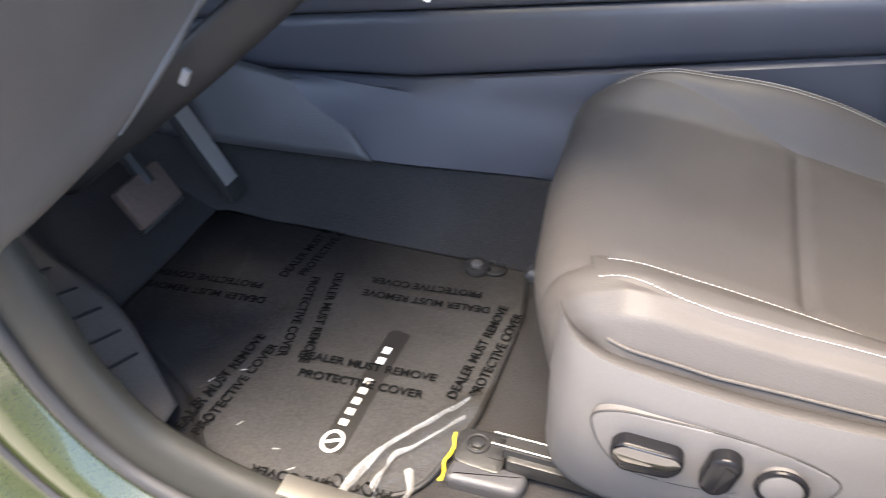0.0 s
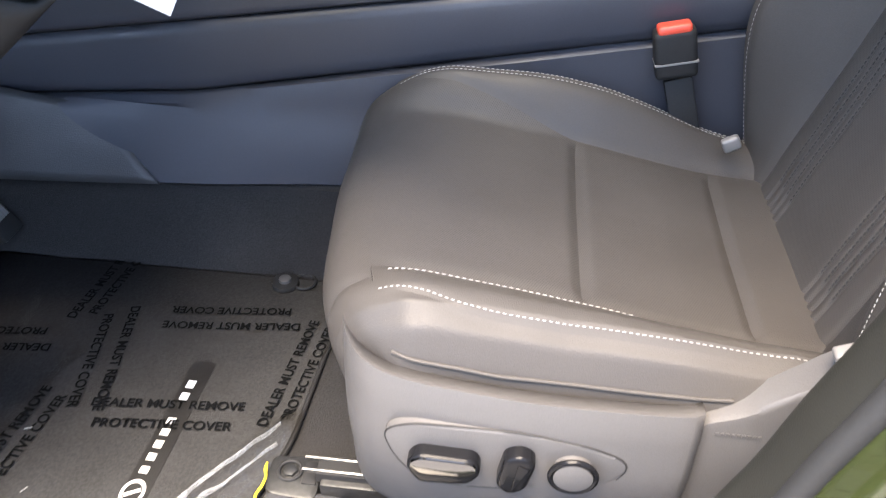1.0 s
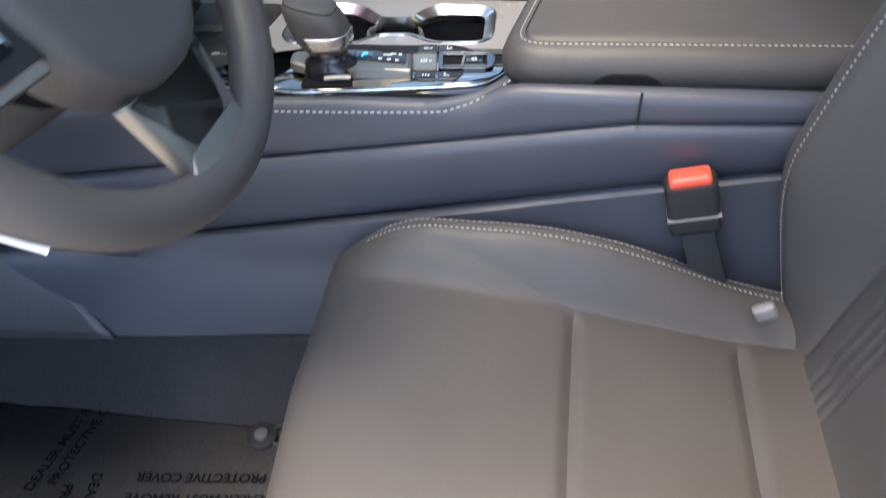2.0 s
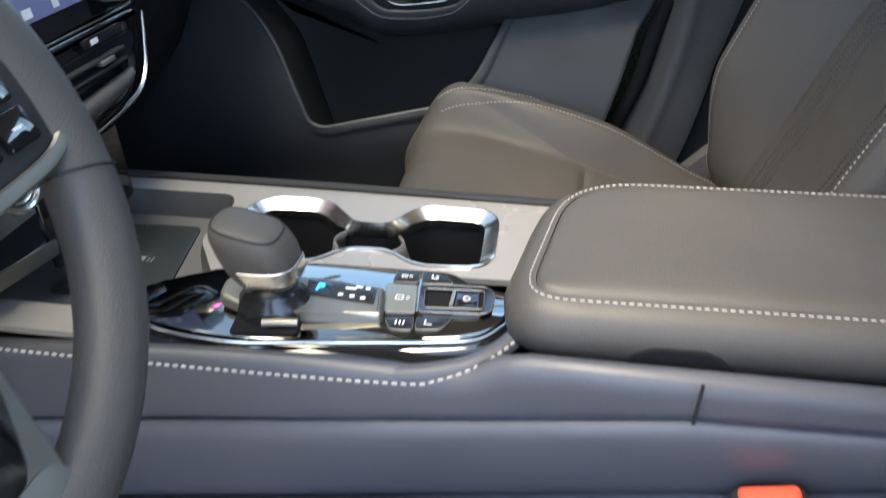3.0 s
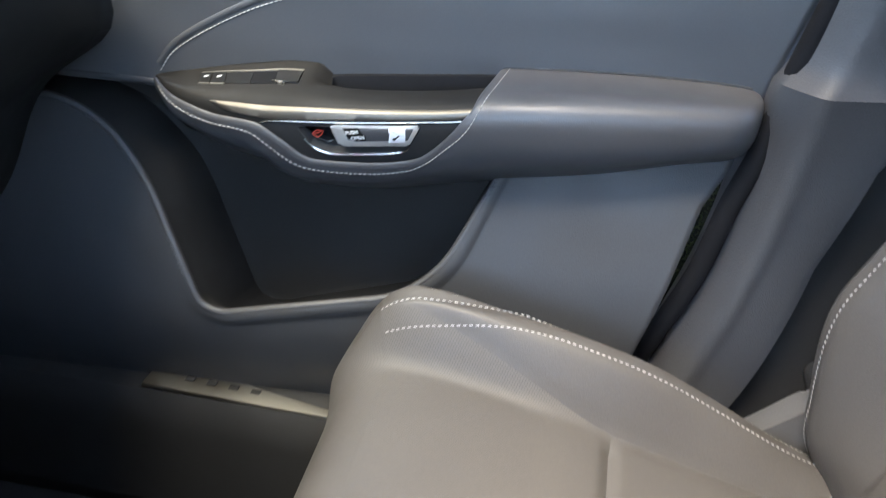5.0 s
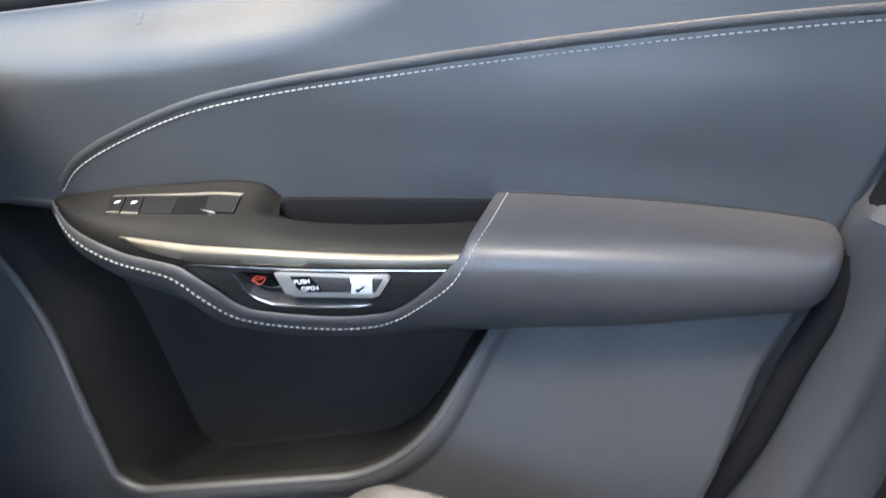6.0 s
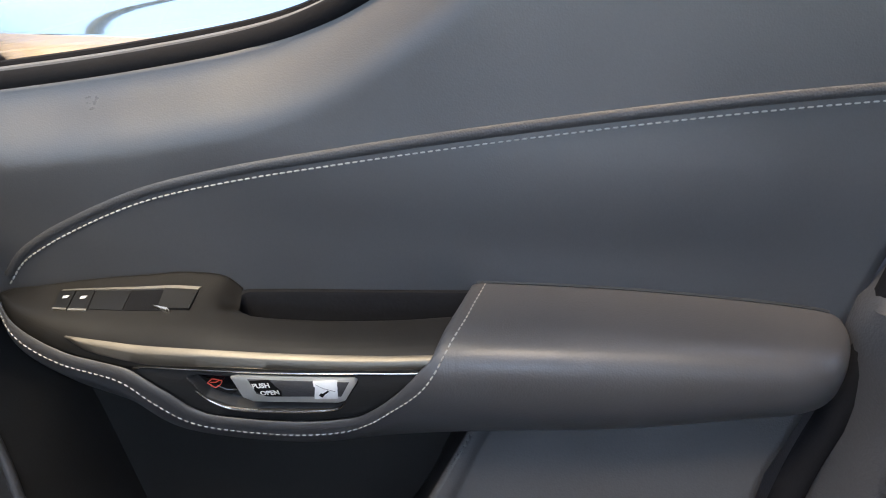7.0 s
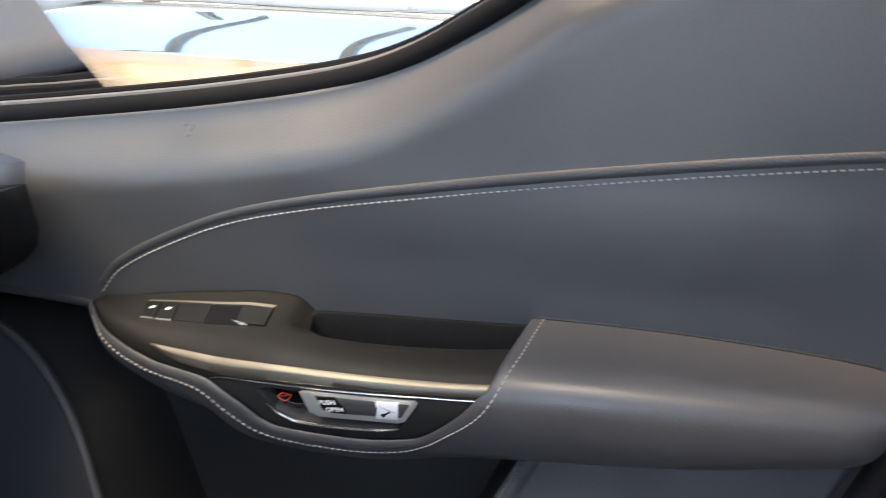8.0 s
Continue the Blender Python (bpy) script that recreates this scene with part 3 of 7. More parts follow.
    # rear side cover that climbs to the recliner
    cover = rpoly([(0.405, 0.100), (0.415, 0.292), (0.452, 0.308), (0.510, 0.365), (0.540, 0.385), (0.57, 0.36), (0.57, 0.10)], 0.012)
    m = Matrix(((1, 0, 0, dx), (0, 0, s, s * (YC + 0.248)), (0, 1, 0, dz), (0, 0, 0, 1)))
    part("recliner_cover", prism(cover, 0.03, 0.006, m), VALANCE, root, "grey plastic recliner cover with moulded mark")
    bars = bmesh.new()
    for k in range(9):
        add(bars, rbox((0.432 + 0.0044 * k + dx, s * (YC + 0.2482), 0.284 + dz), (0.0030, 0.0008, 0.0035), 0))
    part("moulded_mark", bars, VALANCE, root, "small raised unreadable mark", False)
    part("recliner_pivot", disc((0.535 + dx, s * (YC + 0.235), 0.352 + dz), 0.022, 0.05, Matrix.Rotation(radians(90 * s), 4, 'X') , 0.004), HARD, root, "black pivot cap")
    part("seat_frame", rbox((0.33 + dx, s * YC, 0.17 + dz), (0.40, 0.40, 0.12), 0.02), HARD, root, "black steel frame under the cushion")

    # rails on the floor
    for v in (-0.19, 0.19):
        y = s * (YC + v)
        rail = part("rail", rbox((0.315 + dx, y, 0.080), (0.50, 0.040, 0.022), 0.004), STEEL, root, "bare steel slide rail")
        part("rail_channel", rbox((0.325 + dx, y, 0.092), (0.53, 0.024, 0.016), 0.002), HARD, rail, "black channel")
        for o in (-0.008, 0.008):
            part("rod", sweep([(0.045 + dx, y + o, 0.100), (0.14 + dx, y + o, 0.100)], 0.0022, 8), STEEL, rail, "steel rod")
        foot = prism(rpoly([(0.004, -0.026), (0.062, -0.030), (0.062, 0.028), (0.000, 0.024)], 0.012, 5), 0.014, 0.004, Matrix.Translation((dx, y, 0.076)))
        part("rail_foot", foot, STEEL, rail, "grey stamped rail foot")
        shoe = prism(rpoly([(0.000, -0.018), (0.088, -0.014), (0.094, 0.016), (0.006, 0.018)], 0.012, 5), 0.024, 0.009, Matrix.Translation((dx, y + s * 0.032, 0.074)), 3)
        part("rail_shoe", shoe, PLASTIC, rail, "rounded dark grey plastic end cap")
        part("slot", rbox((0.050 + dx, y - s * 0.004, 0.0765), (0.016, 0.030, 0.003), 0.001), HARD, rail, "dark slot in the foot")
        part("washer", ring((0.026 + dx, y - s * 0.004, 0.0775), 0.0125, 0.0022), HARD, rail, "dark washer")
        part("bolt", disc((0.026 + dx, y - s * 0.004, 0.080), 0.0085, 0.010, None, 0.002, 6), STEEL, rail, "hexagon bolt")
    return root


def world_at_simple(q, dx, dz):
    return (q[0] + dx, q[1], q[2] + dz)


driver_seat = seat("driver", 0.0, 0.0, 0.0, 0.016, "black perforated leather driver seat with pale stitching and power switches")
seat("passenger", 6.5, -0.035, 0.018, 0.060, "black leather passenger seat with pale stitching, beside the closed door", -0.030)

# power seat switches on the driver's seat base
m_side = Matrix(((1, 0, 0, 0), (0, 0, -1, -(YC + 0.268)), (0, 1, 0, 0), (0, 0, 0, 1)))
plate = rpoly([(0.148, 0.268), (0.175, 0.280), (0.27, 0.281), (0.335, 0.270), (0.366, 0.254), (0.350, 0.222), (0.24, 0.200), (0.185, 0.202), (0.160, 0.230)], 0.018)
switch_plate = part("switch_plate", prism(plate, 0.010, 0.003, m_side), VALANCE, driver_seat, "satin grey switch panel")
rim_ = [m_side @ Vector((p[0], p[1], -0.0015)) for p in plate]
part("plate_joint", sweep([tuple(p) for p in rim_ + rim_[:1]], 0.0011, 6, 1.0, (0, 1, 0)), HARD, driver_seat, "dark joint round the switch panel")
m_top = Matrix(((1, 0, 0, 0), (0, 0, -1, -(YC + 0.283)), (0, 1, 0, 0), (0, 0, 0, 1)))
key = rpoly([(0.170, 0.240), (0.180, 0.256), (0.232, 0.254), (0.238, 0.238), (0.228, 0.222), (0.182, 0.218)], 0.008)
part("slide_switch", prism(key, 0.016, 0.006, m_top, 3), SWITCH, switch_plate, "glossy black slide switch")
part("switch_trim", prism([(0.205 + 0.9 * (p[0] - 0.205), 0.246 + 0.55 * (p[1] - 0.24)) for p in key], 0.004, 0.0015, Matrix.Translation((0, -0.0015, 0)) @ m_top), DARK_CHROME, switch_plate, "dark chrome face")
key = rpoly([(0.256, 0.262), (0.272, 0.268), (0.284, 0.258), (0.277, 0.222), (0.262, 0.214), (0.250, 0.224)], 0.008)
part("recline_switch", prism(key, 0.018, 0.006, m_top, 3), SWITCH, switch_plate, "glossy black recline switch")
part("switch_trim", prism(rpoly([(0.268, 0.260), (0.278, 0.254), (0.273, 0.226), (0.264, 0.222)], 0.003), 0.004, 0.001, Matrix.Translation((0, -0.0012, 0)) @ m_top), SWITCH, switch_plate, "raised black face")
turn = Matrix.Rotation(radians(90), 4, 'X')
part("lumbar_switch", disc((0.316, -(YC + 0.280), 0.243), 0.0175, 0.012, turn, 0.003, 40), VALANCE, switch_plate, "round satin grey lumbar switch")
part("switch_ring", ring((0.316, -(YC + 0.277), 0.243), 0.0195, 0.0028, turn), SWITCH, switch_plate, "thin black ring")


part("anchor_cover", rbox((0.502, -0.208, 0.340), (0.022, 0.012, 0.018), 0.005, pose(0, 0, 0, 0, -30, 0), 3), SATIN, driver_seat, "pale grey belt anchor cover")
part("recline_tab", rbox((0.512, -0.600, 0.380), (0.024, 0.014, 0.013), 0.004, pose(0, 0, 0, 0, -25, 0), 3), SATIN, driver_seat, "pale grey tab by the recliner")


def buckle(x, y, z, label, lean=0.0):
    root = thing("seat_belt_buckle", label, "seat belt buckle", "belt buckles")
    m = Matrix.Translation((x, y, z)) @ Matrix.Rotation(radians(lean), 4, 'Y') @ Matrix.Rotation(radians(-5), 4, 'X')
    part("housing", rbox((0, 0, -0.030), (0.050, 0.032, 0.060), 0.008, None, 3), HARD, root, "matt black plastic housing").matrix_basis = m
    part("seam", rbox((0, 0, -0.040), (0.0512, 0.0332, 0.003), 0.001), SATIN, root, "grey parting line").matrix_basis = m
    part("red_button", rbox((0, -0.003, 0.0), (0.040, 0.025, 0.012), 0.005, None, 3), RED, root, "bright red press button").matrix_basis = m
    part("sleeve", rbox((0.006, 0.002, -0.105), (0.034, 0.014, 0.085), 0.004, pose(0, 0, 0, 0, -6, 0)), RUBBER, root, "black webbing sleeve").matrix_basis = m
    part("stalk", rbox((0.014, 0.004, -0.18), (0.028, 0.008, 0.10), 0.003, pose(0, 0, 0, 0, -8, 0)), HARD, root, "black stalk to the seat frame").matrix_basis = m
    return root


buckle(0.418, -0.148, 0.456, "black seat belt buckle with a bright red button", -13)


# ---- centre console ----
console = thing("center_console", "dark stitched vinyl centre console with satin top and gloss panel", "console")

# driver-side flank: bands that each run from the dash to the rear, stepped a little in depth
XS = np.linspace(-0.62, 0.85, 70)


def line_a(x):
    """The joint under the stitched band, which levels out below the armrest."""
    return 0.437 + (x + 0.044) * 0.150 - 0.150 * 0.75 * max(0.0, x - 0.36)


def line_b(x):
    z = 0.352 + (x + 0.0) * 0.19
    return z + 0.10 * max(0, -0.20 - x) ** 1.0


def top_z(x):
    return 0.505 + 0.02 * smooth_step(0.20, 0.245, x) - 0.02 * (1 - smooth_step(-0.3, 0.1, x))


def rear(x):
    return smooth_step(0.12, 0.30, x)


def front(x):
    return 1 - smooth_step(-0.30, 0.05, x)


def flank(zs_ys):
    """Rows along x of a band; zs_ys gives for an x the list of (y, z) down the band."""
    return [[(x, y, z) for y, z in crom(zs_ys(x), 14)] for x in XS]


bm = grid(flank(lambda x: [(-0.108, top_z(x) + 0.004), (-0.117, top_z(x) + 0.001), (-0.122, top_z(x) - 0.2 * (top_z(x) - line_a(x))), (-0.124, (top_z(x) + line_a(x)) / 2), (-0.125, line_a(x) + 0.1 * (top_z(x) - line_a(x))), (-0.121, line_a(x))]))
part("upper_flank", bm, CONSOLE, console, "dark blue-grey stitched vinyl band", True, 0.004)
bm = grid(flank(lambda x: [(-0.116, line_a(x) - 0.0005), (-0.124, line_a(x) - 0.004), (-0.129, line_a(x) - 0.014), (-0.130, (line_a(x) + line_b(x)) / 2), (-0.127, line_b(x) + 0.012), (-0.121, line_b(x) + 0.004), (-0.120, line_b(x))]))
part("middle_flank", bm, CONSOLE, console, "dark moulded middle band", True, 0.004)
bm = grid(flank(lambda x: [(y + k * rear(x), z) for y, z, k in ((-0.118, line_b(x), 0), (-0.128, line_b(x) - 0.003, 0.003), (-0.134, line_b(x) - 0.012, 0.008), (-0.137 - 0.01 * front(x), 0.30, 0.011), (-0.150 - 0.02 * front(x), 0.25, 0.022), (-0.156 - 0.030 * front(x), 0.198, 0.026), (-0.150 - 0.03 * front(x), 0.192, 0.02))]))
part("lower_flank", bm, CONSOLE, console, "dark moulded lower band", True, 0.004)
foot = loft([[(-0.62, -0.150, 0.33), (-0.45, -0.150, 0.31), (-0.33, -0.143, 0.288)], [(-0.62, -0.185, 0.26), (-0.45, -0.182, 0.25), (-0.29, -0.172, 0.242)], [(-0.62, -0.212, 0.196), (-0.45, -0.206, 0.198), (-0.248, -0.193, 0.201)]], 20, 10)
part("foot_panel", grid(foot), PLASTIC, console, "separate dark plastic knee panel", True, 0.004)
bm = grid([[(x, 0.152, min(0.507, top_z(x) + 0.004)), (x, 0.160, min(0.493, top_z(x) - 0.01)), (x, 0.162, 0.35), (x, 0.185, 0.19)] for x in XS])
part("passenger_flank", bm, HARD, console, "black plastic passenger-side flank", True, 0.004)

# top plate with openings for the tray and the cups
TOP = 0.506
tray_hole = rpoly([(-0.255, 0.128), (-0.072, 0.128), (-0.062, 0.110), (-0.066, 0.04), (-0.02, -0.03), (-0.05, -0.075), (-0.255, -0.075)], 0.012)
cups = rpoly([(-0.046, 0.128), (0.034, 0.129), (0.069, 0.089), (0.104, 0.090), (0.126, 0.130), (0.206, 0.127), (0.211, 0.026), (0.142, 0.021), (0.112, 0.043), (0.074, 0.041), (0.050, 0.014), (-0.042, 0.012)],
             [0.040, 0.034, 0.010, 0.010, 0.030, 0.028, 0.028, 0.030, 0.012, 0.012, 0.030, 0.036], 8)
outer = rpoly([(-0.30, 0.158), (0.30, 0.150), (0.30, 0.014), (0.03, 0.006), (-0.03, -0.045), (-0.06, -0.108), (-0.30, -0.108)], 0.006)
part("top_plate", sheet(outer, (tray_hole, cups), TOP, 0.006), SATIN, console, "satin grey top plate")
rim = sweep(crom([(-0.30, 0.157, TOP + 0.002), (0.0, 0.154, TOP + 0.003), (0.30, 0.148, TOP + 0.002)], 30), 0.005, 8, 0.7)
part("edge_roll", rim, HARD, console, "dark raised edge")


def inset(outline, d, centre=None):
    """An outline drawn in by about d."""
    out = []
    n = len(outline)
    for i in range(n):
        a, b = outline[i - 1], outline[(i + 1) % n]
        t = Vector((b[0] - a[0], b[1] - a[1]))
        t = t.normalized() if t.length > 1e-9 else Vector((1, 0))
        out.append((outline[i][0] + d * t.y, outline[i][1] - d * t.x))
    return out


def wall_between(loops):
    """Closed bands from loop to loop, each an outline with its height."""
    bm = grid([[(p[0], p[1], z) for p in o] for o, z in loops], wrap=True)
    bmesh.ops.recalc_face_normals(bm, faces=bm.faces)
    return bm


area = sum(a[0] * b[1] - b[0] * a[1] for a, b in zip(cups, cups[1:] + cups[:1]))
sg = 1 if area < 0 else -1
# cup holders
NECK = 0.089
far_y = max(p[1] for p in cups)
mid_y = (far_y + min(p[1] for p in cups)) / 2


def slope(depth):
    """The frame's sloping face: broad at the far side and the rear, an edge at the neck and along the near side."""
    full, thin = inset(cups, sg * depth), inset(cups, sg * (0.002 + 0.12 * (depth - 0.002)))
    out = []
    for fp, tp, c in zip(full, thin, cups):
        k = min(1.0, max(0.0, (abs(c[0] - NECK) - 0.016) / 0.014)) if c[1] > mid_y else 0.25
        k = max(k, float(smooth_step(0.190, 0.206, c[0])), 0.9 * float(1 - smooth_step(-0.036, -0.020, c[0])))
        out.append(tuple(t + (f - t) * k for f, t in zip(fp, tp)))
    return out


cup_in = slope(0.0135)
part("cup_rim", wall_between([(inset(cups, -sg * 0.001), TOP - 0.001), (cups, TOP + 0.0016), (inset(cups, sg * 0.0018), TOP + 0.0022), (cup_in, TOP - 0.006), (cup_in, TOP - 0.014)]), CHROME, console, "satin champagne cup holder frame")
well = wall_between([(slope(0.0110), TOP - 0.010), (slope(0.0125), TOP - 0.03), (slope(0.015), TOP - 0.075)])
well.faces.new([well.verts.new((p[0], p[1], TOP - 0.075)) for p in slope(0.015)])
part("cup_well", well, FELT, console, "black rubber-lined cup wells")
for cx, lean_ in ((0.062, -0.007), (0.114, 0.007)):
    fin = grid([[(cx + lean_ * (1 - (2 * t - 1) ** 2) + lean_ * 0.3 * h, 0.058 + 0.028 * t, TOP - 0.009 - 0.009 * h) for h in range(4)] for t in np.linspace(0, 1, 12)])
    part("cup_tab", fin, VALANCE, console, "grey spring tab", True, 0.002)

# phone tray
tw = wall_between([(tray_hole, TOP), (inset(tray_hole, sg * 0.004), TOP - 0.012), (inset(tray_hole, sg * 0.006), TOP - 0.030)])
part("tray_wall", tw, PLASTIC, console, "dark tray wall")
part("tray_floor", prism(inset(tray_hole, sg * 0.003), 0.006, 0, Matrix.Translation((0, 0, TOP - 0.028))), VALANCE, console, "grey tray floor")
pad = rpoly([(-0.182, 0.098), (-0.100, 0.102), (-0.080, -0.018), (-0.190, -0.028)], 0.008)
part("charging_pad", prism(pad, 0.003, 0.001, Matrix.Translation((0, 0, TOP - 0.0255))), PAD_M, console, "dark green-black wireless charging pad")
mark = bmesh.new()
add(mark, rbox((-0.132, 0.036, TOP - 0.0252), (0.010, 0.007, 0.0004), 0))
for k in range(2):
    add(mark, rbox((-0.123 + 0.004 * k, 0.035, TOP - 0.0252), (0.0012, 0.006 + 0.002 * k, 0.0004), 0))
part("pad_mark", mark, SATIN, console, "small grey charging mark", False)

# gloss black selector panel with its bright edge and dark side
GZ = TOP + 0.002
panel = rpoly([(-0.095, -0.060), (-0.045, -0.020), (0.030, 0.010), (0.178, 0.012), (0.196, -0.004), (0.228, -0.012), (0.231, -0.048), (0.210, -0.073), (0.134, -0.087), (0.02, -0.102), (-0.075, -0.085)], [0.012, 0.02, 0.02, 0.01, 0.008, 0.008, 0.02, 0.02, 0.05, 0.05, 0.02])
part("gloss_panel", prism(panel, 0.010, 0.003, Matrix.Translation((0, 0, GZ + 0.002))), GLOSS_PANEL, console, "gloss black selector panel")
edge = crom([(-0.098, -0.070, GZ + 0.002), (-0.04, -0.096, GZ + 0.001), (0.02, -0.1035, GZ + 0.001), (0.08, -0.0965, GZ + 0.001), (0.134, -0.0885, GZ + 0.001), (0.185, -0.0805, GZ + 0.001), (0.214, -0.072, GZ + 0.001), (0.233, -0.048, GZ + 0.001)], 60)
foot_ = crom([(-0.098, -0.110, 0.502), (-0.04, -0.112, 0.502), (0.02, -0.113, 0.502), (0.08, -0.113, 0.502), (0.14, -0.112, 0.503), (0.19, -0.107, 0.504), (0.224, -0.093, 0.506), (0.246, -0.060, 0.507)], 60)
part("bright_edge", sweep(edge, 0.0014, 8, 0.8), CHROME, console, "thin chrome edging")
part("gloss_side", grid([crom([a, a * 0.7 + b * 0.3 + np.array((0, 0, -0.0035)), b], 6) for a, b in zip(edge, foot_)]), GLOSS, console, "gloss black side under the edging", True, 0.002)
sew = crom([(-0.30, -0.1225, 0.493), (-0.05, -0.1232, 0.496), (0.15, -0.1228, 0.501), (0.190, -0.1195, 0.506), (0.222, -0.106, 0.5155), (0.2445, -0.078, 0.5195), (0.249, -0.070, 0.520)], 120)
part("contrast_stitching", stitch_bm(sew, (0, -0.8, 0.6), 0.0050, 0.0018, 0.0024), THREAD, console, "pale grey stitching", False)
roll = crom([(0.02, -0.108, 0.488), (0.08, -0.110, 0.4925), (0.14, -0.1115, 0.499), (0.18, -0.111, 0.505), (0.215, -0.100, 0.510), (0.24, -0.070, 0.513), (0.250, -0.02, 0.512)], 60)
part("padded_corner", sweep(roll, 0.008, 10, 0.8), CONSOLE, console, "padded vinyl corner")

# armrest lid
lid_out = rpoly([(0.222, -0.098), (0.254, 0.120), (0.90, 0.132), (0.90, -0.080)], [0.060, 0.085, 0.07, 0.07], 12)
lid_out = [a + (b - a) * k / 24 for a, b in zip(lid_out, lid_out[1:] + lid_out[:1]) for k in range(24 if (b - a).length > 0.1 else 1)]
LZ = 0.558
la = sum(a[0] * b[1] - b[0] * a[1] for a, b in zip(lid_out, lid_out[1:] + lid_out[:1]))
lg = 1 if la < 0 else -1
lid = thing("console_armrest", "padded black leather armrest lid with pale stitching, closed", "armrest")
loops = [(inset(lid_out, lg * 0.012), LZ - 0.046), (inset(lid_out, lg * 0.004), LZ - 0.044), (lid_out, LZ - 0.036), (inset(lid_out, -lg * 0.001), LZ - 0.022), (inset(lid_out, lg * 0.004), LZ - 0.010), (inset(lid_out, lg * 0.013), LZ - 0.003), (inset(lid_out, lg * 0.022), LZ - 0.0012)]
part("lid_side", wall_between(loops), LEATHER, lid, "black leather rim with a soft roll")
t = inset(lid_out, lg * 0.0225)
base_ring = inset(t, lg * 0.005)
shrunk = lambda k: [(0.56 + (p[0] - 0.56) * (1 - k), 0.02 + (p[1] - 0.02) * (1 - k)) for p in base_ring]
bm = wall_between([(t, LZ - 0.002), (inset(t, lg * 0.002), LZ + 0.0003), (base_ring, LZ + 0.0018), (shrunk(0.04), LZ + 0.0030), (shrunk(0.12), LZ + 0.0038), (shrunk(0.3), LZ + 0.0044), (shrunk(0.6), LZ + 0.0048), (shrunk(0.9995), LZ + 0.005)])
bmesh.ops.remove_doubles(bm, verts=bm.verts, dist=1e-5)
bmesh.ops.recalc_face_normals(bm, faces=bm.faces)
part("lid_pad", bm, LEATHER, lid, "smooth black leather pad")
sl = inset(lid_out, lg * 0.0175)
path = [(p[0], p[1], LZ - 0.0018) for p in sl]
part("contrast_stitching", stitch_bm(path + path[:1], (0, 0, 1), 0.0042, 0.0014, 0.0014), THREAD, lid, "pale grey stitching", False)
notch = rpoly([(0.316, -0.012), (0.322, 0.012), (0.336, 0.0185), (0.372, 0.0185), (0.386, 0.010), (0.393, -0.012)], 0.006)
part("latch", prism(notch, 0.02, 0.002, Matrix(((1, 0, 0, 0), (0, 0, -1, -0.0985), (0, 1, 0, LZ - 0.042), (0, 0, 0, 1)))), FELT, lid, "black release latch under the lid edge")
part("bin_body", rbox((0.56, 0.01, 0.44), (0.62, 0.225, 0.14), 0.01), HARD, console, "dark bin under the armrest")
seam_line = sweep([(0.366, -0.1265, 0.532), (0.364, -0.1275, 0.498)], 0.0012, 6)
part("panel_gap", seam_line, HARD, console, "thin panel joint")

# gear selector
sel = thing("gear_selector", "black leather gear selector with silver bands, in park", "gear selector")
part("gate", prism(rpoly([(0.018, -0.060), (0.071, -0.060), (0.075, -0.091), (0.022, -0.097)], 0.004), 0.004, 0.001, Matrix.Translation((0, 0, GZ + 0.0042))), FELT, sel, "black selector gate")
boot = [[(0.047 + rx * math.cos(a), -0.072 + ry * math.sin(a), z) for a in np.linspace(0, math.tau, 29)[:-1]] for z, rx, ry in ((GZ + 0.003, 0.024, 0.015), (GZ + 0.008, 0.022, 0.014), (GZ + 0.013, 0.018, 0.012))]
part("boot", grid(boot, wrap=True), FELT, sel, "black rubber boot")
part("stem_foot", sweep(crom([(0.046, -0.0855, GZ + 0.0075), (0.060, -0.0840, GZ + 0.0085), (0.073, -0.0815, GZ + 0.0075)], 14), 0.0042, 12, 0.8), SILVER, sel, "rounded silver foot of the stem")
KNOB = np.array([(0.019, 0.025, 0.020, 0.005), (0.029, 0.030, 0.024, 0.002), (0.040, 0.033, 0.0265, -0.002), (0.053, 0.0355, 0.028, -0.006), (0.064, 0.0355, 0.028, -0.009), (0.073, 0.032, 0.0255, -0.011), (0.079, 0.024, 0.019, -0.012), (0.082, 0.008, 0.006, -0.012)])
kx, ky, kz = 0.043, -0.057, GZ + 0.012


def knob_point(zz, a, b, ox, c, proud=0.0):
    """A place on the knob at the turn c; its top slopes down towards the rear."""
    sx, sy = math.copysign(abs(math.cos(c)) ** 0.62, math.cos(c)), math.copysign(abs(math.sin(c)) ** 0.62, math.sin(c))
    tilt = 0.12 - 0.36 * float(smooth_step(0.030, 0.068, zz))
    return (kx + 0.85 * (ox + (a + proud) * sx), ky + 0.85 * (b + proud) * sy, kz + 0.85 * (zz + tilt * a * sx))


kn = [[knob_point(zz, a, b, ox, c) for c in np.linspace(0, math.tau, 45)[:-1]] for zz, a, b, ox in crom(KNOB, 30)]
bm = grid(kn, wrap=True)
bm.verts.ensure_lookup_table()
bm.faces.new(bm.verts[-44:])
bmesh.ops.recalc_face_normals(bm, faces=bm.faces)
part("knob", bm, LEATHER, sel, "rounded black leather knob")
part("knob_seam", sweep(kn[20] + kn[20][:1], 0.0010, 6), HARD, sel, "dark seam round the knob")
band = []
for c in np.linspace(-1.80, 0.30, 34):
    band.append([knob_point(zz, *(float(np.interp(zz, KNOB[:, 0], KNOB[:, k])) for k in (1, 2, 3)), c, 0.0015) for zz in np.linspace(0.0240, 0.0440, 9)])
part("knob_band", grid(band), CHROME, sel, "bright silver inlay", True, 0.001)
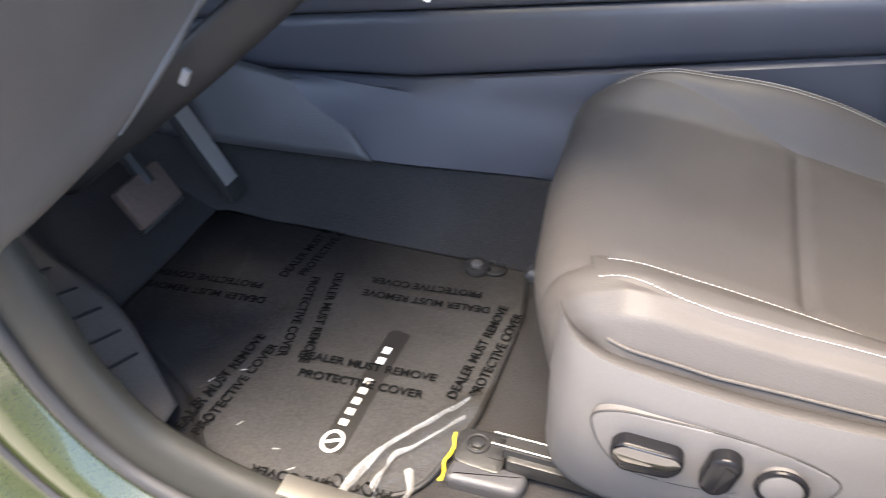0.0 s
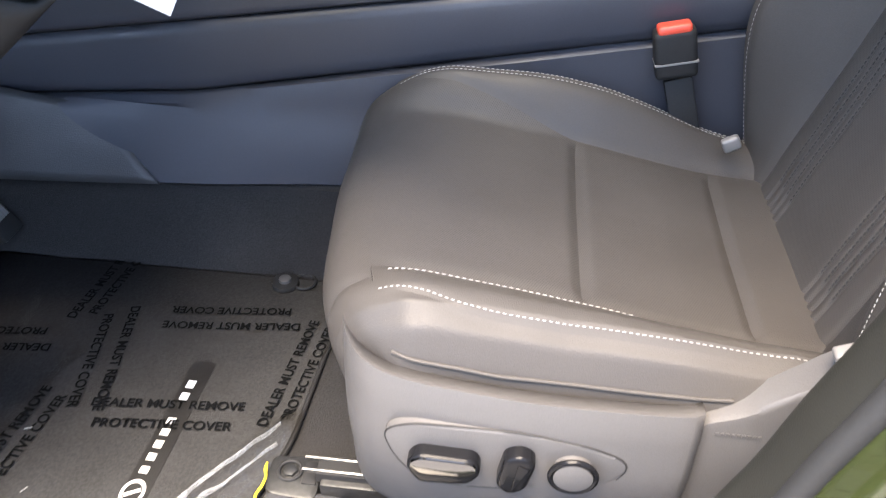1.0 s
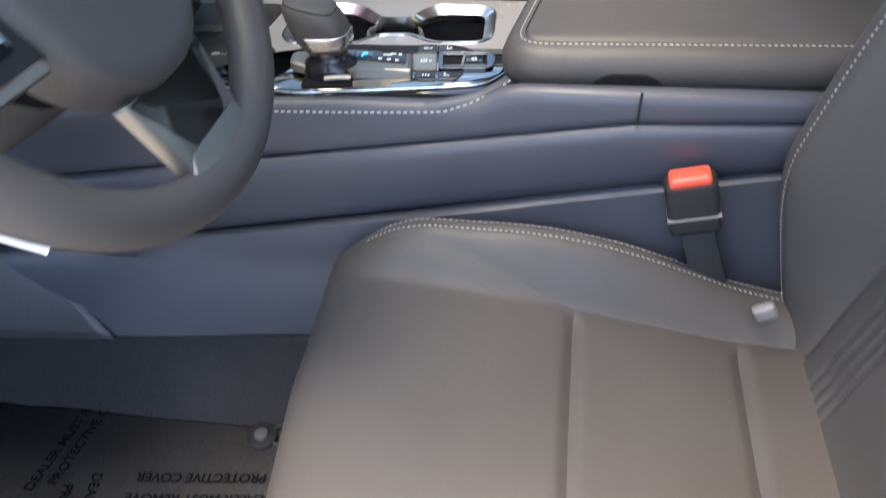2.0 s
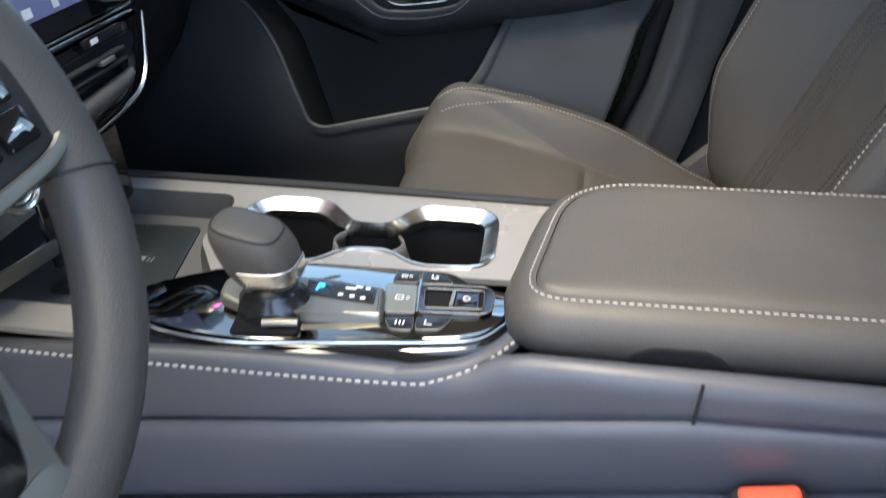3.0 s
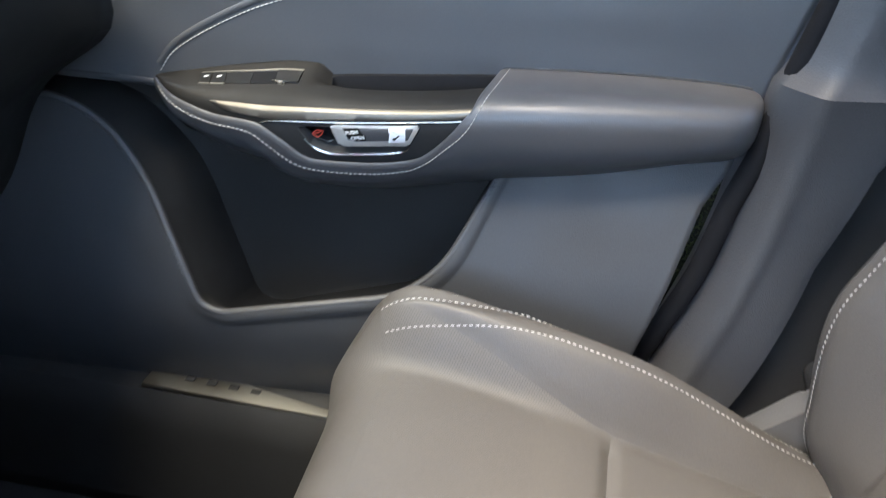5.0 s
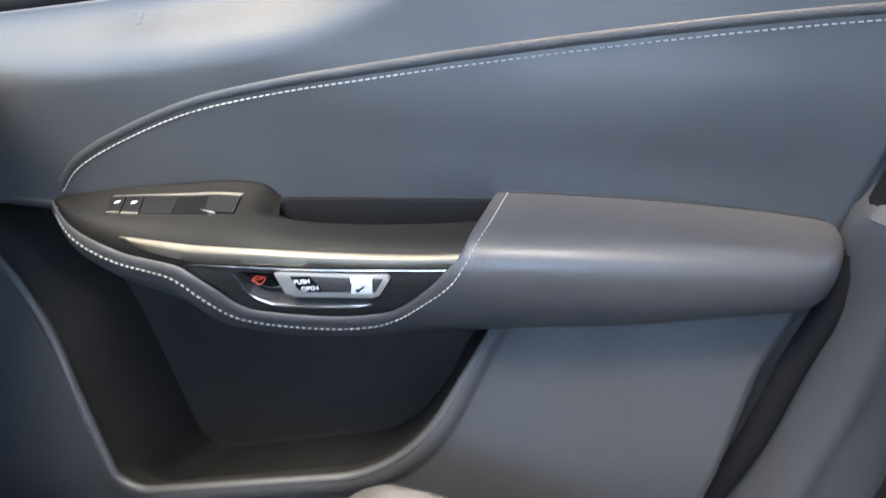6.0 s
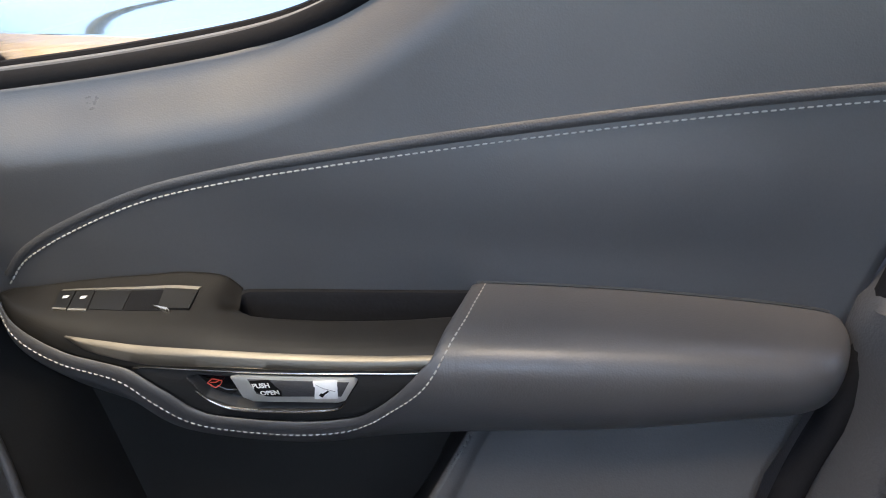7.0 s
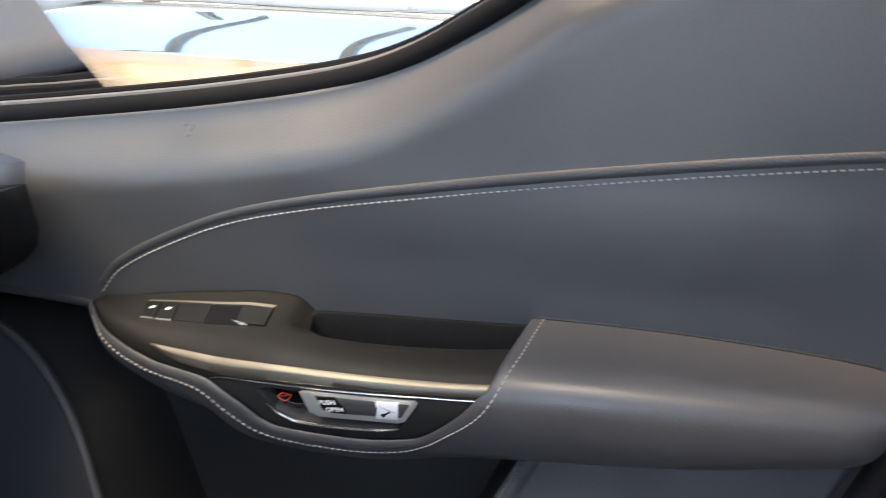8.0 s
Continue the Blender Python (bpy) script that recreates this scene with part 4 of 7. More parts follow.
collar = [[(kx + 0.003 + r * math.cos(a), ky - 0.002 + 0.85 * r * math.sin(a), kz + z) for a in np.linspace(0, math.tau, 29)[:-1]] for z, r in ((-0.004, 0.031), (0.003, 0.0285), (0.008, 0.022), (0.013, 0.0195), (0.0185, 0.0200))]
part("collar", grid(collar, wrap=True), KEYBLACK, sel, "gloss black collar")
# sloping silver bridge with the park button and the shift legend
bridge = rpoly([(0.002, -0.066), (0.036, -0.079), (0.087, -0.073), (0.136, -0.066), (0.130, -0.030), (0.076, -0.029), (0.045, -0.031), (-0.002, -0.040)], [0.008, 0.02, 0.02, 0.004, 0.004, 0.02, 0.02, 0.010])
top_m = lambda z: Matrix.Translation((0, 0, z)) @ pose(0, 0, 0, 0, 2.5, 0)
part("bridge", prism(bridge, 0.010, 0.0045, top_m(GZ + 0.0165), 4), SILVER, sel, "silver selector surround")
part("legend_panel", prism(rpoly([(0.066, -0.0325), (0.124, -0.0335), (0.127, -0.0555), (0.071, -0.0530)], 0.003), 0.003, 0.0008, top_m(GZ + 0.0178)), KEYBLACK, sel, "gloss black legend panel")
park = part("park_button", prism(rpoly([(0.069, -0.0345), (0.0885, -0.0350), (0.0915, -0.0515), (0.073, -0.0510)], 0.002), 0.003, 0.0008, top_m(GZ + 0.0186)), GLOSS, sel, "black park button")
words("P", 0.0125, Matrix.Translation((0.0765, -0.0475, GZ + 0.0154)), BLUE_LED, "park_letter", park, 0.0002, 0.0004)
bars = bmesh.new()
for bx, by, w, d in ((0.104, -0.0395, 0.009, 0.0022), (0.110, -0.0365, 0.006, 0.0022), (0.1175, -0.0370, 0.0035, 0.0030), (0.098, -0.0490, 0.0040, 0.0030), (0.1075, -0.0495, 0.0040, 0.0030), (0.1165, -0.0505, 0.0040, 0.0030)):
    add(bars, rbox((bx, by, GZ + 0.0181 - bx * 0.0436), (w, d, 0.0005), 0))
part("shift_legend", bars, LEGEND, sel, "small white shift letters, too small to read", False)


# buttons behind the selector
def button(name, outline, z, material, label, icon=None, group="console buttons"):
    b = thing(name, label, "button", group)
    part("cap", prism(rpoly(outline, 0.003), 0.006, 0.0012, Matrix.Translation((0, 0, z))), material, b)
    rim_b = [(p.x, p.y, z - 0.0012) for p in rpoly([(*q, 0) for q in outline], 0.003)]
    part("rim", sweep(rim_b + rim_b[:1], 0.0005, 5), SILVER, b, "thin bright rim")
    if icon:
        bm = bmesh.new()
        for cx, cy, w, d in icon:
            add(bm, rbox((cx, cy, z + 0.0001), (w, d, 0.0004), 0))
        part("icon", bm, LEGEND, b, "small white pictogram", False)
    return b


BZ = GZ + 0.0045
HOLD_GREY = mat("button_grey", (0.11, 0.12, 0.115), 0.22, vary=0.08, rvar=0.04)
button("heater_button", [(0.131, -0.011), (0.132, 0.006), (0.1505, 0.007), (0.1530, -0.010)], BZ, KEYBLACK, "gloss black heated wheel button with a white mark", [(0.140, -0.002, 0.005, 0.0008), (0.140, -0.005, 0.005, 0.0008), (0.1375, -0.0035, 0.0008, 0.003), (0.145, -0.002, 0.003, 0.0007), (0.145, -0.004, 0.003, 0.0007)])
button("seat_button", [(0.1555, -0.010), (0.1535, 0.007), (0.171, 0.007), (0.182, -0.008)], BZ, KEYBLACK, "gloss black seat heating button with a white mark", [(0.163, -0.001, 0.0012, 0.0055), (0.166, -0.0035, 0.005, 0.0010), (0.167, 0.000, 0.0028, 0.0007)])
# The pale reflection on the hold button is put into its grey colour.
button("hold_button", [(0.133, -0.053), (0.127, -0.015), (0.1530, -0.014), (0.1585, -0.051)], BZ, HOLD_GREY, "brake hold button with a white mark, its pale reflection painted grey", [(0.142, -0.031, 0.006, 0.0009), (0.142, -0.036, 0.006, 0.0009), (0.139, -0.0335, 0.0009, 0.005), (0.145, -0.0335, 0.0009, 0.005), (0.149, -0.032, 0.0028, 0.0008), (0.149, -0.035, 0.0028, 0.0008)])
epb = thing("parking_brake_switch", "gloss black parking brake lever switch in a bright-edged frame", "switch", "console buttons")
fr_out = rpoly([(0.161, -0.052), (0.156, -0.014), (0.212, -0.011), (0.218, -0.022), (0.218, -0.042), (0.212, -0.048)], 0.005)
fr_in = rpoly([(0.1645, -0.046), (0.1605, -0.020), (0.209, -0.017), (0.2115, -0.042)], 0.004)
part("frame", sheet(fr_out, (fr_in,), BZ + 0.001, 0.006), GLOSS, epb, "gloss black frame")
for o_, z_ in ((fr_out, BZ + 0.0008), (fr_in, BZ + 0.0012)):
    o3 = [(p[0], p[1], z_) for p in o_]
    part("bright_line", sweep(o3 + o3[:1], 0.0006, 5), SILVER, epb, "thin bright line round the frame")
part("well", prism(fr_in, 0.002, 0, Matrix.Translation((0, 0, BZ - 0.0016))), FELT, epb, "black recess")
part("lever", prism(rpoly([(0.1875, -0.0435), (0.1865, -0.0195), (0.2055, -0.0185), (0.2075, -0.0415)], 0.002), 0.006, 0.0015, Matrix.Translation((0, 0, BZ + 0.002))), GLOSS, epb, "black lever")
part("lever_edge", rbox((0.1855, -0.0315, BZ + 0.001), (0.0030, 0.024, 0.005), 0.0006), HOLD_GREY, epb, "pale lever edge")
part("icon", ring((0.1965, -0.0310, BZ + 0.0022), 0.0026, 0.0005), LEGEND, epb, "white ring mark")
button("heater_button", [(0.143, -0.074), (0.136, -0.060), (0.1585, -0.057), (0.1605, -0.073)], BZ, KEYBLACK, "gloss black seat ventilation button with a white mark", [(0.1465, -0.066, 0.0012, 0.0045), (0.1495, -0.066, 0.0012, 0.0045), (0.1525, -0.066, 0.0012, 0.0045)])
button("seat_button", [(0.163, -0.072), (0.161, -0.057), (0.1885, -0.054), (0.182, -0.069)], BZ, KEYBLACK, "gloss black seat heating button with a white mark", [(0.169, -0.063, 0.0012, 0.0055), (0.172, -0.0655, 0.005, 0.0010)])


# ---- passenger door ----
import functools

door = thing("passenger_door", "closed passenger door with leather trim, armrest and map pocket", "car door")


def inside(px, pz, poly):
    """Signed distance from an outline, positive inside."""
    if not (-0.47 < px < 0.19 and 0.31 < pz < 0.66):
        return -1.0
    c, best = False, 1e9
    n = len(poly)
    for i in range(n):
        x0, z0 = poly[i][0], poly[i][1]
        x1, z1 = poly[(i + 1) % n][0], poly[(i + 1) % n][1]
        if (z0 > pz) != (z1 > pz) and px < (x1 - x0) * (pz - z0) / (z1 - z0) + x0:
            c = not c
        t = max(0, min(1, ((px - x0) * (x1 - x0) + (pz - z0) * (z1 - z0)) / ((x1 - x0) ** 2 + (z1 - z0) ** 2 + 1e-12)))
        best = min(best, math.hypot(px - x0 - t * (x1 - x0), pz - z0 - t * (z1 - z0)))
    return best if c else -best


BELT = crom([(-0.75, 0.715), (-0.55, 0.722), (-0.36, 0.738), (-0.22, 0.756), (-0.114, 0.772), (-0.018, 0.791), (0.036, 0.810), (0.081, 0.836), (0.12, 0.862), (0.18, 0.905), (0.30, 0.95), (0.52, 1.0)], 120)
POCKET = rpoly([(-0.440, 0.592), (-0.330, 0.582), (-0.270, 0.553), (-0.221, 0.494), (-0.170, 0.376), (-0.146, 0.368), (0.057, 0.410), (0.104, 0.446), (0.164, 0.560), (-0.10, 0.565), (-0.20, 0.604), (-0.440, 0.612)], [0.01, 0.05, 0.04, 0.05, 0.03, 0.03, 0.05, 0.05, 0.02, 0.02, 0.04, 0.01], 6)
POCKET = [(p[0], p[1]) for p in POCKET]


def toe(x):
    """The door leans in a little towards the front."""
    return 0.045 * (x - 0.1) if x < 0.1 else 0.02 * (x - 0.1)


PROFILE = crom([(0.20, 0.662), (0.22, 0.655), (0.27, 0.640), (0.32, 0.630), (0.37, 0.629), (0.44, 0.645), (0.53, 0.682), (0.60, 0.710), (0.66, 0.7145), (0.72, 0.717), (0.80, 0.726), (1.1, 0.75)], 200)


def skin(x, z):
    """Depth of the door trim, upper part, waist and lower part with its map pocket."""
    belt = np.interp(x, BELT[:, 0], BELT[:, 1])
    y = np.interp(z, PROFILE[:, 0], PROFILE[:, 1])
    y += 0.030 * smooth_step(belt - 0.055, belt, z) + toe(x)
    d = inside(x, z, POCKET)
    if -0.03 < d <= 0.002:
        y -= 0.004 * float(smooth_step(-0.20, -0.12, x)) * math.exp(-((d + 0.006) / 0.007) ** 2)
    return y


rows = []
for x in np.r_[np.linspace(-0.74, -0.45, 20), np.linspace(-0.446, 0.18, 310), np.linspace(0.186, 0.425, 40)]:
    belt = float(np.interp(x, BELT[:, 0], BELT[:, 1]))
    x_rear = lambda z: np.interp(z, [0.2, 0.317, 0.37, 0.446, 0.525, 0.562, 0.635, 0.762, 1.0], [0.230, 0.285, 0.305, 0.330, 0.352, 0.373, 0.393, 0.429, 0.486])
    rows.append([(x + (x_rear(z) - 0.425) * smooth_step(0.1, 0.425, x), skin(x, z), z) for z in np.r_[np.linspace(0.225, 0.33, 14), np.linspace(0.334, 0.616, 150), np.linspace(0.619, belt, 50)]])
bm = grid(rows)
bmesh.ops.delete(bm, geom=[f for f in bm.faces if inside(f.calc_center_median().x, f.calc_center_median().z, POCKET) > 0.0], context='FACES')
skin_ob = part("trim_skin", bm, DOOR_TRIM, door, "grained dark upper and lower trim", True, 0.006)
skin_ob.data.materials.append(mat("door_lower_plastic", (0.031, 0.032, 0.034), 0.54, spec=0.35, grain="leather", bump=0.15, size=800, vary=0.10))
for f in skin_ob.data.polygons:
    f.material_index = 1 if f.center.z < 0.585 else 0
bin_loops = []
for back, drop, k in ((0.0, 0.0, 1.0), (0.02, 0.012, 1.0), (0.06, 0.06, 1.0), (0.115, 0.085, 1.0), (0.118, 0.085, 0.93), (0.118, 0.06, 0.5), (0.118, 0.0, 0.0005)):
    loop = []
    for px_, pz_ in POCKET:
        qx, qz = -0.055 + (px_ + 0.055) * k, 0.46 + (pz_ - 0.46) * k
        base = float(np.interp(pz_, PROFILE[:, 0], PROFILE[:, 1])) + toe(px_) - 0.002
        y_ = base + back if back < 0.1 else 0.757 + (back - 0.115)
        loop.append((qx, y_, qz - drop * float(1 - smooth_step(0.36, 0.50, pz_))))
    bin_loops.append(loop)
part("map_pocket", grid(bin_loops, wrap=True), HARD, door, "deep black map pocket")
rim_path = [(p[0], skin(p[0], p[1]) - 0.003, p[1]) for p in POCKET]
part("pocket_rim", sweep(rim_path + rim_path[:1], 0.0048, 10, 1.0, (0, 1, 0), False), PLASTIC, door, "rounded rim of the map pocket")

# stitched upper insert
TIP = [(-0.213, 0.620), (-0.194, 0.642), (-0.152, 0.667), (-0.093, 0.693), (-0.026, 0.711), (0.055, 0.727), (0.146, 0.7435), (0.235, 0.7585), (0.313, 0.7705), (0.377, 0.779), (0.43, 0.785)]
arc = crom(TIP, 120)
rows = []
for x, zt in arc:
    zb = np.interp(x, [-0.213, -0.19, 0.0, 0.16, 0.42], [0.612, 0.608, 0.610, 0.622, 0.622])
    rr = []
    for k, t in enumerate(np.linspace(0, 1, 20)):
        z = zt + (zb - zt) * t
        rr.append((min(x, np.interp(z, [0.6, 0.635, 0.762, 0.8], [0.405, 0.408, 0.424, 0.428])), skin(x, z) - 0.004 * smooth_step(0, 0.02, zt - z) - 0.0005, z))
    rows.append(rr)
part("insert", grid(rows), SOFT, door, "smooth blue-black stitched insert", True, 0.003)
lip = [(x, skin(x, z) - 0.002, z + 0.0035) for x, z in arc]
part("piping", sweep(lip, 0.0055, 10, 1.0, (0, 1, 0)), PLASTIC, door, "soft rolled lip over the insert")
part("contrast_stitching", stitch_bm([(x, skin(x, z) - 0.0062, z - 0.0035) for x, z in arc], (0, -1, 0), 0.0044, 0.0008, 0.0015, 0.0004), THREAD, door, "pale grey stitching", False)

# armrest, one flowing body along the door
#        x      top back        front edge      low            bottom back
STATIONS = [(-0.207, (0.690, 0.617), (0.680, 0.614), (0.678, 0.608), (0.684, 0.600)),
            (-0.180, (0.690, 0.622), (0.660, 0.610), (0.656, 0.592), (0.680, 0.572)),
            (-0.140, (0.695, 0.628), (0.643, 0.610), (0.648, 0.576), (0.682, 0.549)),
            (-0.095, (0.698, 0.634), (0.633, 0.610), (0.646, 0.562), (0.684, 0.536)),
            (-0.055, (0.702, 0.637), (0.628, 0.611), (0.645, 0.542), (0.684, 0.516)),
            (0.030, (0.706, 0.631), (0.625, 0.616), (0.644, 0.543), (0.684, 0.517)),
            (0.095, (0.712, 0.633), (0.626, 0.621), (0.644, 0.560), (0.686, 0.528)),
            (0.155, (0.722, 0.637), (0.630, 0.628), (0.641, 0.573), (0.688, 0.538)),
            (0.250, (0.724, 0.639), (0.638, 0.631), (0.645, 0.582), (0.690, 0.554)),
            (0.328, (0.726, 0.637), (0.648, 0.629), (0.653, 0.594), (0.692, 0.572)),
            (0.360, (0.726, 0.635), (0.654, 0.627), (0.659, 0.598), (0.694, 0.577)),
            (0.378, (0.726, 0.633), (0.668, 0.625), (0.671, 0.601), (0.698, 0.582)),
            (0.388, (0.726, 0.628), (0.690, 0.622), (0.691, 0.605), (0.706, 0.590)),
            (0.392, (0.726, 0.620), (0.712, 0.617), (0.712, 0.609), (0.716, 0.602))]
DENSE = crom([(s[0], *s[1], *s[2], *s[3], *s[4]) for s in STATIONS], 200)


def curve2(a, b, c, n, t0=0.0, t1=1.0):
    t = np.linspace(t0, t1, n)[:, None]
    return (1 - t) ** 2 * a + 2 * t * (1 - t) * b + t * t * c


@functools.lru_cache(maxsize=None)
def arm_section(x):
    """The armrest's outline at x: 41 points from its top back, the nose at the 17th, to the bottom back."""
    d = [float(np.interp(x, DENSE[:, 0], DENSE[:, c])) for c in range(1, 9)]
    T, C, L, B = np.array(d[0:2]), np.array(d[2:4]), np.array(d[4:6]), np.array(d[6:8])
    C = C + np.array((-0.004, 0.006))
    r1 = min(0.034, 0.48 * np.linalg.norm(T - C), 0.48 * np.linalg.norm(L - C))
    r2 = min(0.026, 0.45 * np.linalg.norm(L - C), 0.6 * np.linalg.norm(B - L))
    to = lambda p, q, r: p + (q - p) * r / max(1e-6, np.linalg.norm(q - p))
    a0, a1 = to(C, T, r1), to(C, L, r1)
    b0, b1 = to(L, C, r2), to(L, B, r2)
    top = np.vstack([np.linspace(T, a0, 12, endpoint=False), curve2(a0, C, a1, 12, 0, 0.5)])
    low = np.vstack([curve2(a0, C, a1, 12, 0.5, 1), np.linspace(a1, b0, 8)[1:-1], curve2(b0, L, b1, 12), B[None]])
    even = lambda p, n: np.stack([np.interp(np.linspace(0, 1, n), np.r_[0, np.cumsum(np.linalg.norm(np.diff(p, axis=0), axis=1))] / np.sum(np.linalg.norm(np.diff(p, axis=0), axis=1)), p[:, k]) for k in (0, 1)], 1)
    return np.vstack([even(top, 18), even(low, 24)[1:]])


def arm(x, s, lift=0.0):
    """A place on the armrest: s runs from 0 at the top back over 17 at the nose to 40 below; lift stands it proud."""
    sec = arm_section(round(float(x), 5))
    i = min(39, int(max(0, s)))
    y, z = sec[i] + (sec[i + 1] - sec[i]) * (s - i)
    if lift:
        at = lambda q: np.array([np.interp(q, range(41), sec[:, k]) for k in (0, 1)])
        g = at(min(40, s + 1.2)) - at(max(0, s - 1.2))
        g = g / (np.hypot(*g) + 1e-9)
        y, z = y + g[1] * lift, z - g[0] * lift
    return (float(x), float(y) + 0.3 * toe(x), float(z))


def along(pts, n):
    """crom for places on the armrest, evenly spaced over its surface."""
    return crom([(x, s * 0.0044) for x, s in pts], n) / np.array((1, 0.0044))


LIP = along([(-0.207, 17.6), (-0.196, 18.6), (-0.1604, 19.6), (-0.1266, 20.3), (-0.0923, 20.1), (-0.0752, 20.4), (-0.0539, 23.2), (-0.0386, 26.0), (-0.0169, 27.1), (0.0636, 26.9), (0.0889, 25.0), (0.1209, 18.6), (0.1310, 16.2), (0.1371, 10.0), (0.143, 3.1), (0.1455, 0.0)], 1600)
LIP3 = np.array([arm(x, s) for x, s in LIP])
LIP_TURN = int(np.argmax(LIP[:, 0] > 0.07))
lip_x = lambda s: float(np.interp(-s, -LIP[LIP_TURN:, 1], LIP[LIP_TURN:, 0]))


def padded(x, s):
    """The leather wrap, which rolls up from its lip."""
    q = np.array(arm(x, s))
    d = min(1.0, float(np.min(np.linalg.norm(LIP3 - q, axis=1))) / 0.0075)
    return arm(x, s, 0.0020 + 0.0034 * math.sqrt(max(0, 1 - (1 - d) ** 2)))


rows = []
for x in np.r_[np.linspace(-0.207, 0.118, 110), np.linspace(0.1195, 0.1455, 44), np.linspace(0.148, 0.388, 60), (0.3905, 0.392)]:
    s0 = float(np.interp(x, LIP[:, 0], LIP[:, 1])) if x < 0.1455 else 0.0
    rows.append([padded(x, s0 + (40 - s0) * t ** 1.35) for t in np.linspace(0, 1, 50)])
part("armrest_pad", grid(rows), DOOR_LEATHER, door, "black leather wrap of the armrest, rolled at its lip", False, 0.002).data.shade_smooth()
sew = along([(-0.199, 20.6), (-0.172, 22.4), (-0.139, 23.0), (-0.090, 22.8), (-0.068, 25.4), (-0.042, 28.8), (-0.005, 29.6), (0.060, 29.4), (0.083, 27.8), (0.100, 25.0), (0.128, 19.7), (0.1435, 14.1), (0.150, 7.0), (0.1552, 0.4)], 160)
ups = [np.subtract(arm(x, s, 0.01), arm(x, s)) for x, s in sew]
part("contrast_stitching", stitch_bm([padded(x, s) for x, s in sew], ups, 0.0038, 0.0010, 0.0011, 0.0003), THREAD, door, "pale grey stitching along the armrest lip", False)


# switch panel and ledge in one, cut away round the pull cup
rows = []
for xb in np.r_[np.linspace(-0.207, -0.030, 50), np.linspace(-0.0285, 0.0, 40), np.linspace(0.004, 0.137, 40)]:
    s0 = float(np.interp(xb, [-0.0245, -0.0215, -0.0175, -0.0102, -0.0022, 0.01], [0.0, 3.2, 6.0, 8.2, 9.1, 9.2]))
    s1 = float(np.interp(xb, [-0.09, -0.06], [21, 18.8]))
    row = []
    for s in np.linspace(s0, s1, 40):
        x = xb + (lip_x(s) + 0.005 - 0.137) * float(smooth_step(0.05, 0.137, xb))
        q = arm(x, s)
        fall = float(smooth_step(-0.046, -0.0200, xb)) ** 2
        row.append((q[0], q[1], q[2] - 0.011 * fall * (1 - float(smooth_step(4.0, 9.2, s)))))
    rows.append(row)
part("switch_panel", grid(rows), PANEL_BLACK, door, "matt black switch panel and ledge", True, 0.003)
# pull cup, a tub sunk behind the ledge
tub = rpoly([(-0.0240, 0.666), (-0.0240, 0.6985), (0.152, 0.7055), (0.152, 0.668)], [0.012, 0.008, 0.004, 0.004], 6)
fine_tub = []
for a, b in zip(tub, tub[1:] + tub[:1]):
    fine_tub += [a + (b - a) * k / 6 for k in range(6)]
loops = []
for inset, drop in ((-0.003, 0.0), (0.0, 0.0006), (0.0012, 0.003), (0.003, 0.026), (0.006, 0.036), (0.014, 0.040), (0.02, 0.040)):
    loop = []
    for p in fine_tub:
        dx_, dy_ = (0.064 - p.x), (0.684 - p.y)
        f = inset / 0.02
        z_top = np.interp(p.y, [0.668, 0.700], [0.618, 0.6255]) + 0.063 * (p.x + 0.024)
        loop.append((p.x + (0.02 if dx_ > 0 else -0.02) * f, p.y + (0.02 if dy_ > 0 else -0.02) * f * min(1, abs(dy_) / 0.018), z_top - drop))
    loops.append(loop)
part("pull_cup", grid(loops, wrap=True), mat("cup_lining", (0.007, 0.007, 0.008), 0.8, spec=0.15, grain="plastic", bump=0.2, size=420, vary=0.25), door, "deep pull cup with a rough dark lining", True)

# brushed strip along the nose, a chamfer over a narrow face
UP = along([(-0.1300, 17.1), (-0.1147, 16.8), (-0.0923, 16.5), (-0.0497, 16.2), (0.011, 16.0), (0.0685, 16.05), (0.1332, 16.4)], 80)
LO = along([(-0.1300, 17.4), (-0.1098, 18.9), (-0.0742, 19.0), (-0.0077, 18.3), (0.0693, 18.0), (0.1332, 18.1)], 80)
strip = []
for t in np.linspace(0, 1, 80):
    x = -0.130 + 0.260 * t
    a, c = float(np.interp(x, UP[:, 0], UP[:, 1])), float(np.interp(x, LO[:, 0], LO[:, 1]))
    m_ = a + (c - a) * 0.42
    end = lambda s: -0.130 + (lip_x(s) + 0.0015 + 0.130) * t
    strip.append([arm(end(s), s, l) for s, l in ((a, -0.001), (a, 0.0007), (a + 0.1, 0.0010), (m_ - 0.12, 0.0021), (m_ + 0.12, 0.0022), (c - 0.15, 0.0014), (c, 0.0008), (c, -0.001))])
part("silver_strip", grid(strip), STRIP_SILVER, door, "brushed champagne edge strip", True)
line = [arm(x, s, 0.0006) for x, s in along([(-0.0772, 20.1), (-0.0628, 19.25), (-0.0072, 18.75), (0.0693, 18.4), (0.1225, 18.6)], 60)]
part("bezel_line", sweep(line, 0.0007, 6), CHROME, door, "thin bright line over the handle surround")

# handle surround with a sunk recess
RECESS = [(p.x, p.y) for p in rpoly([(-0.0385, 20.3), (-0.0300, 19.7), (0.0813, 19.15), (0.0826, 19.9), (0.069, 24.2), (0.0620, 25.0), (-0.0078, 25.7), (-0.0285, 24.0)], [0.003, 0.003, 0.003, 0.003, 0.004, 0.004, 0.008, 0.008])]
PITCH = 0.0044


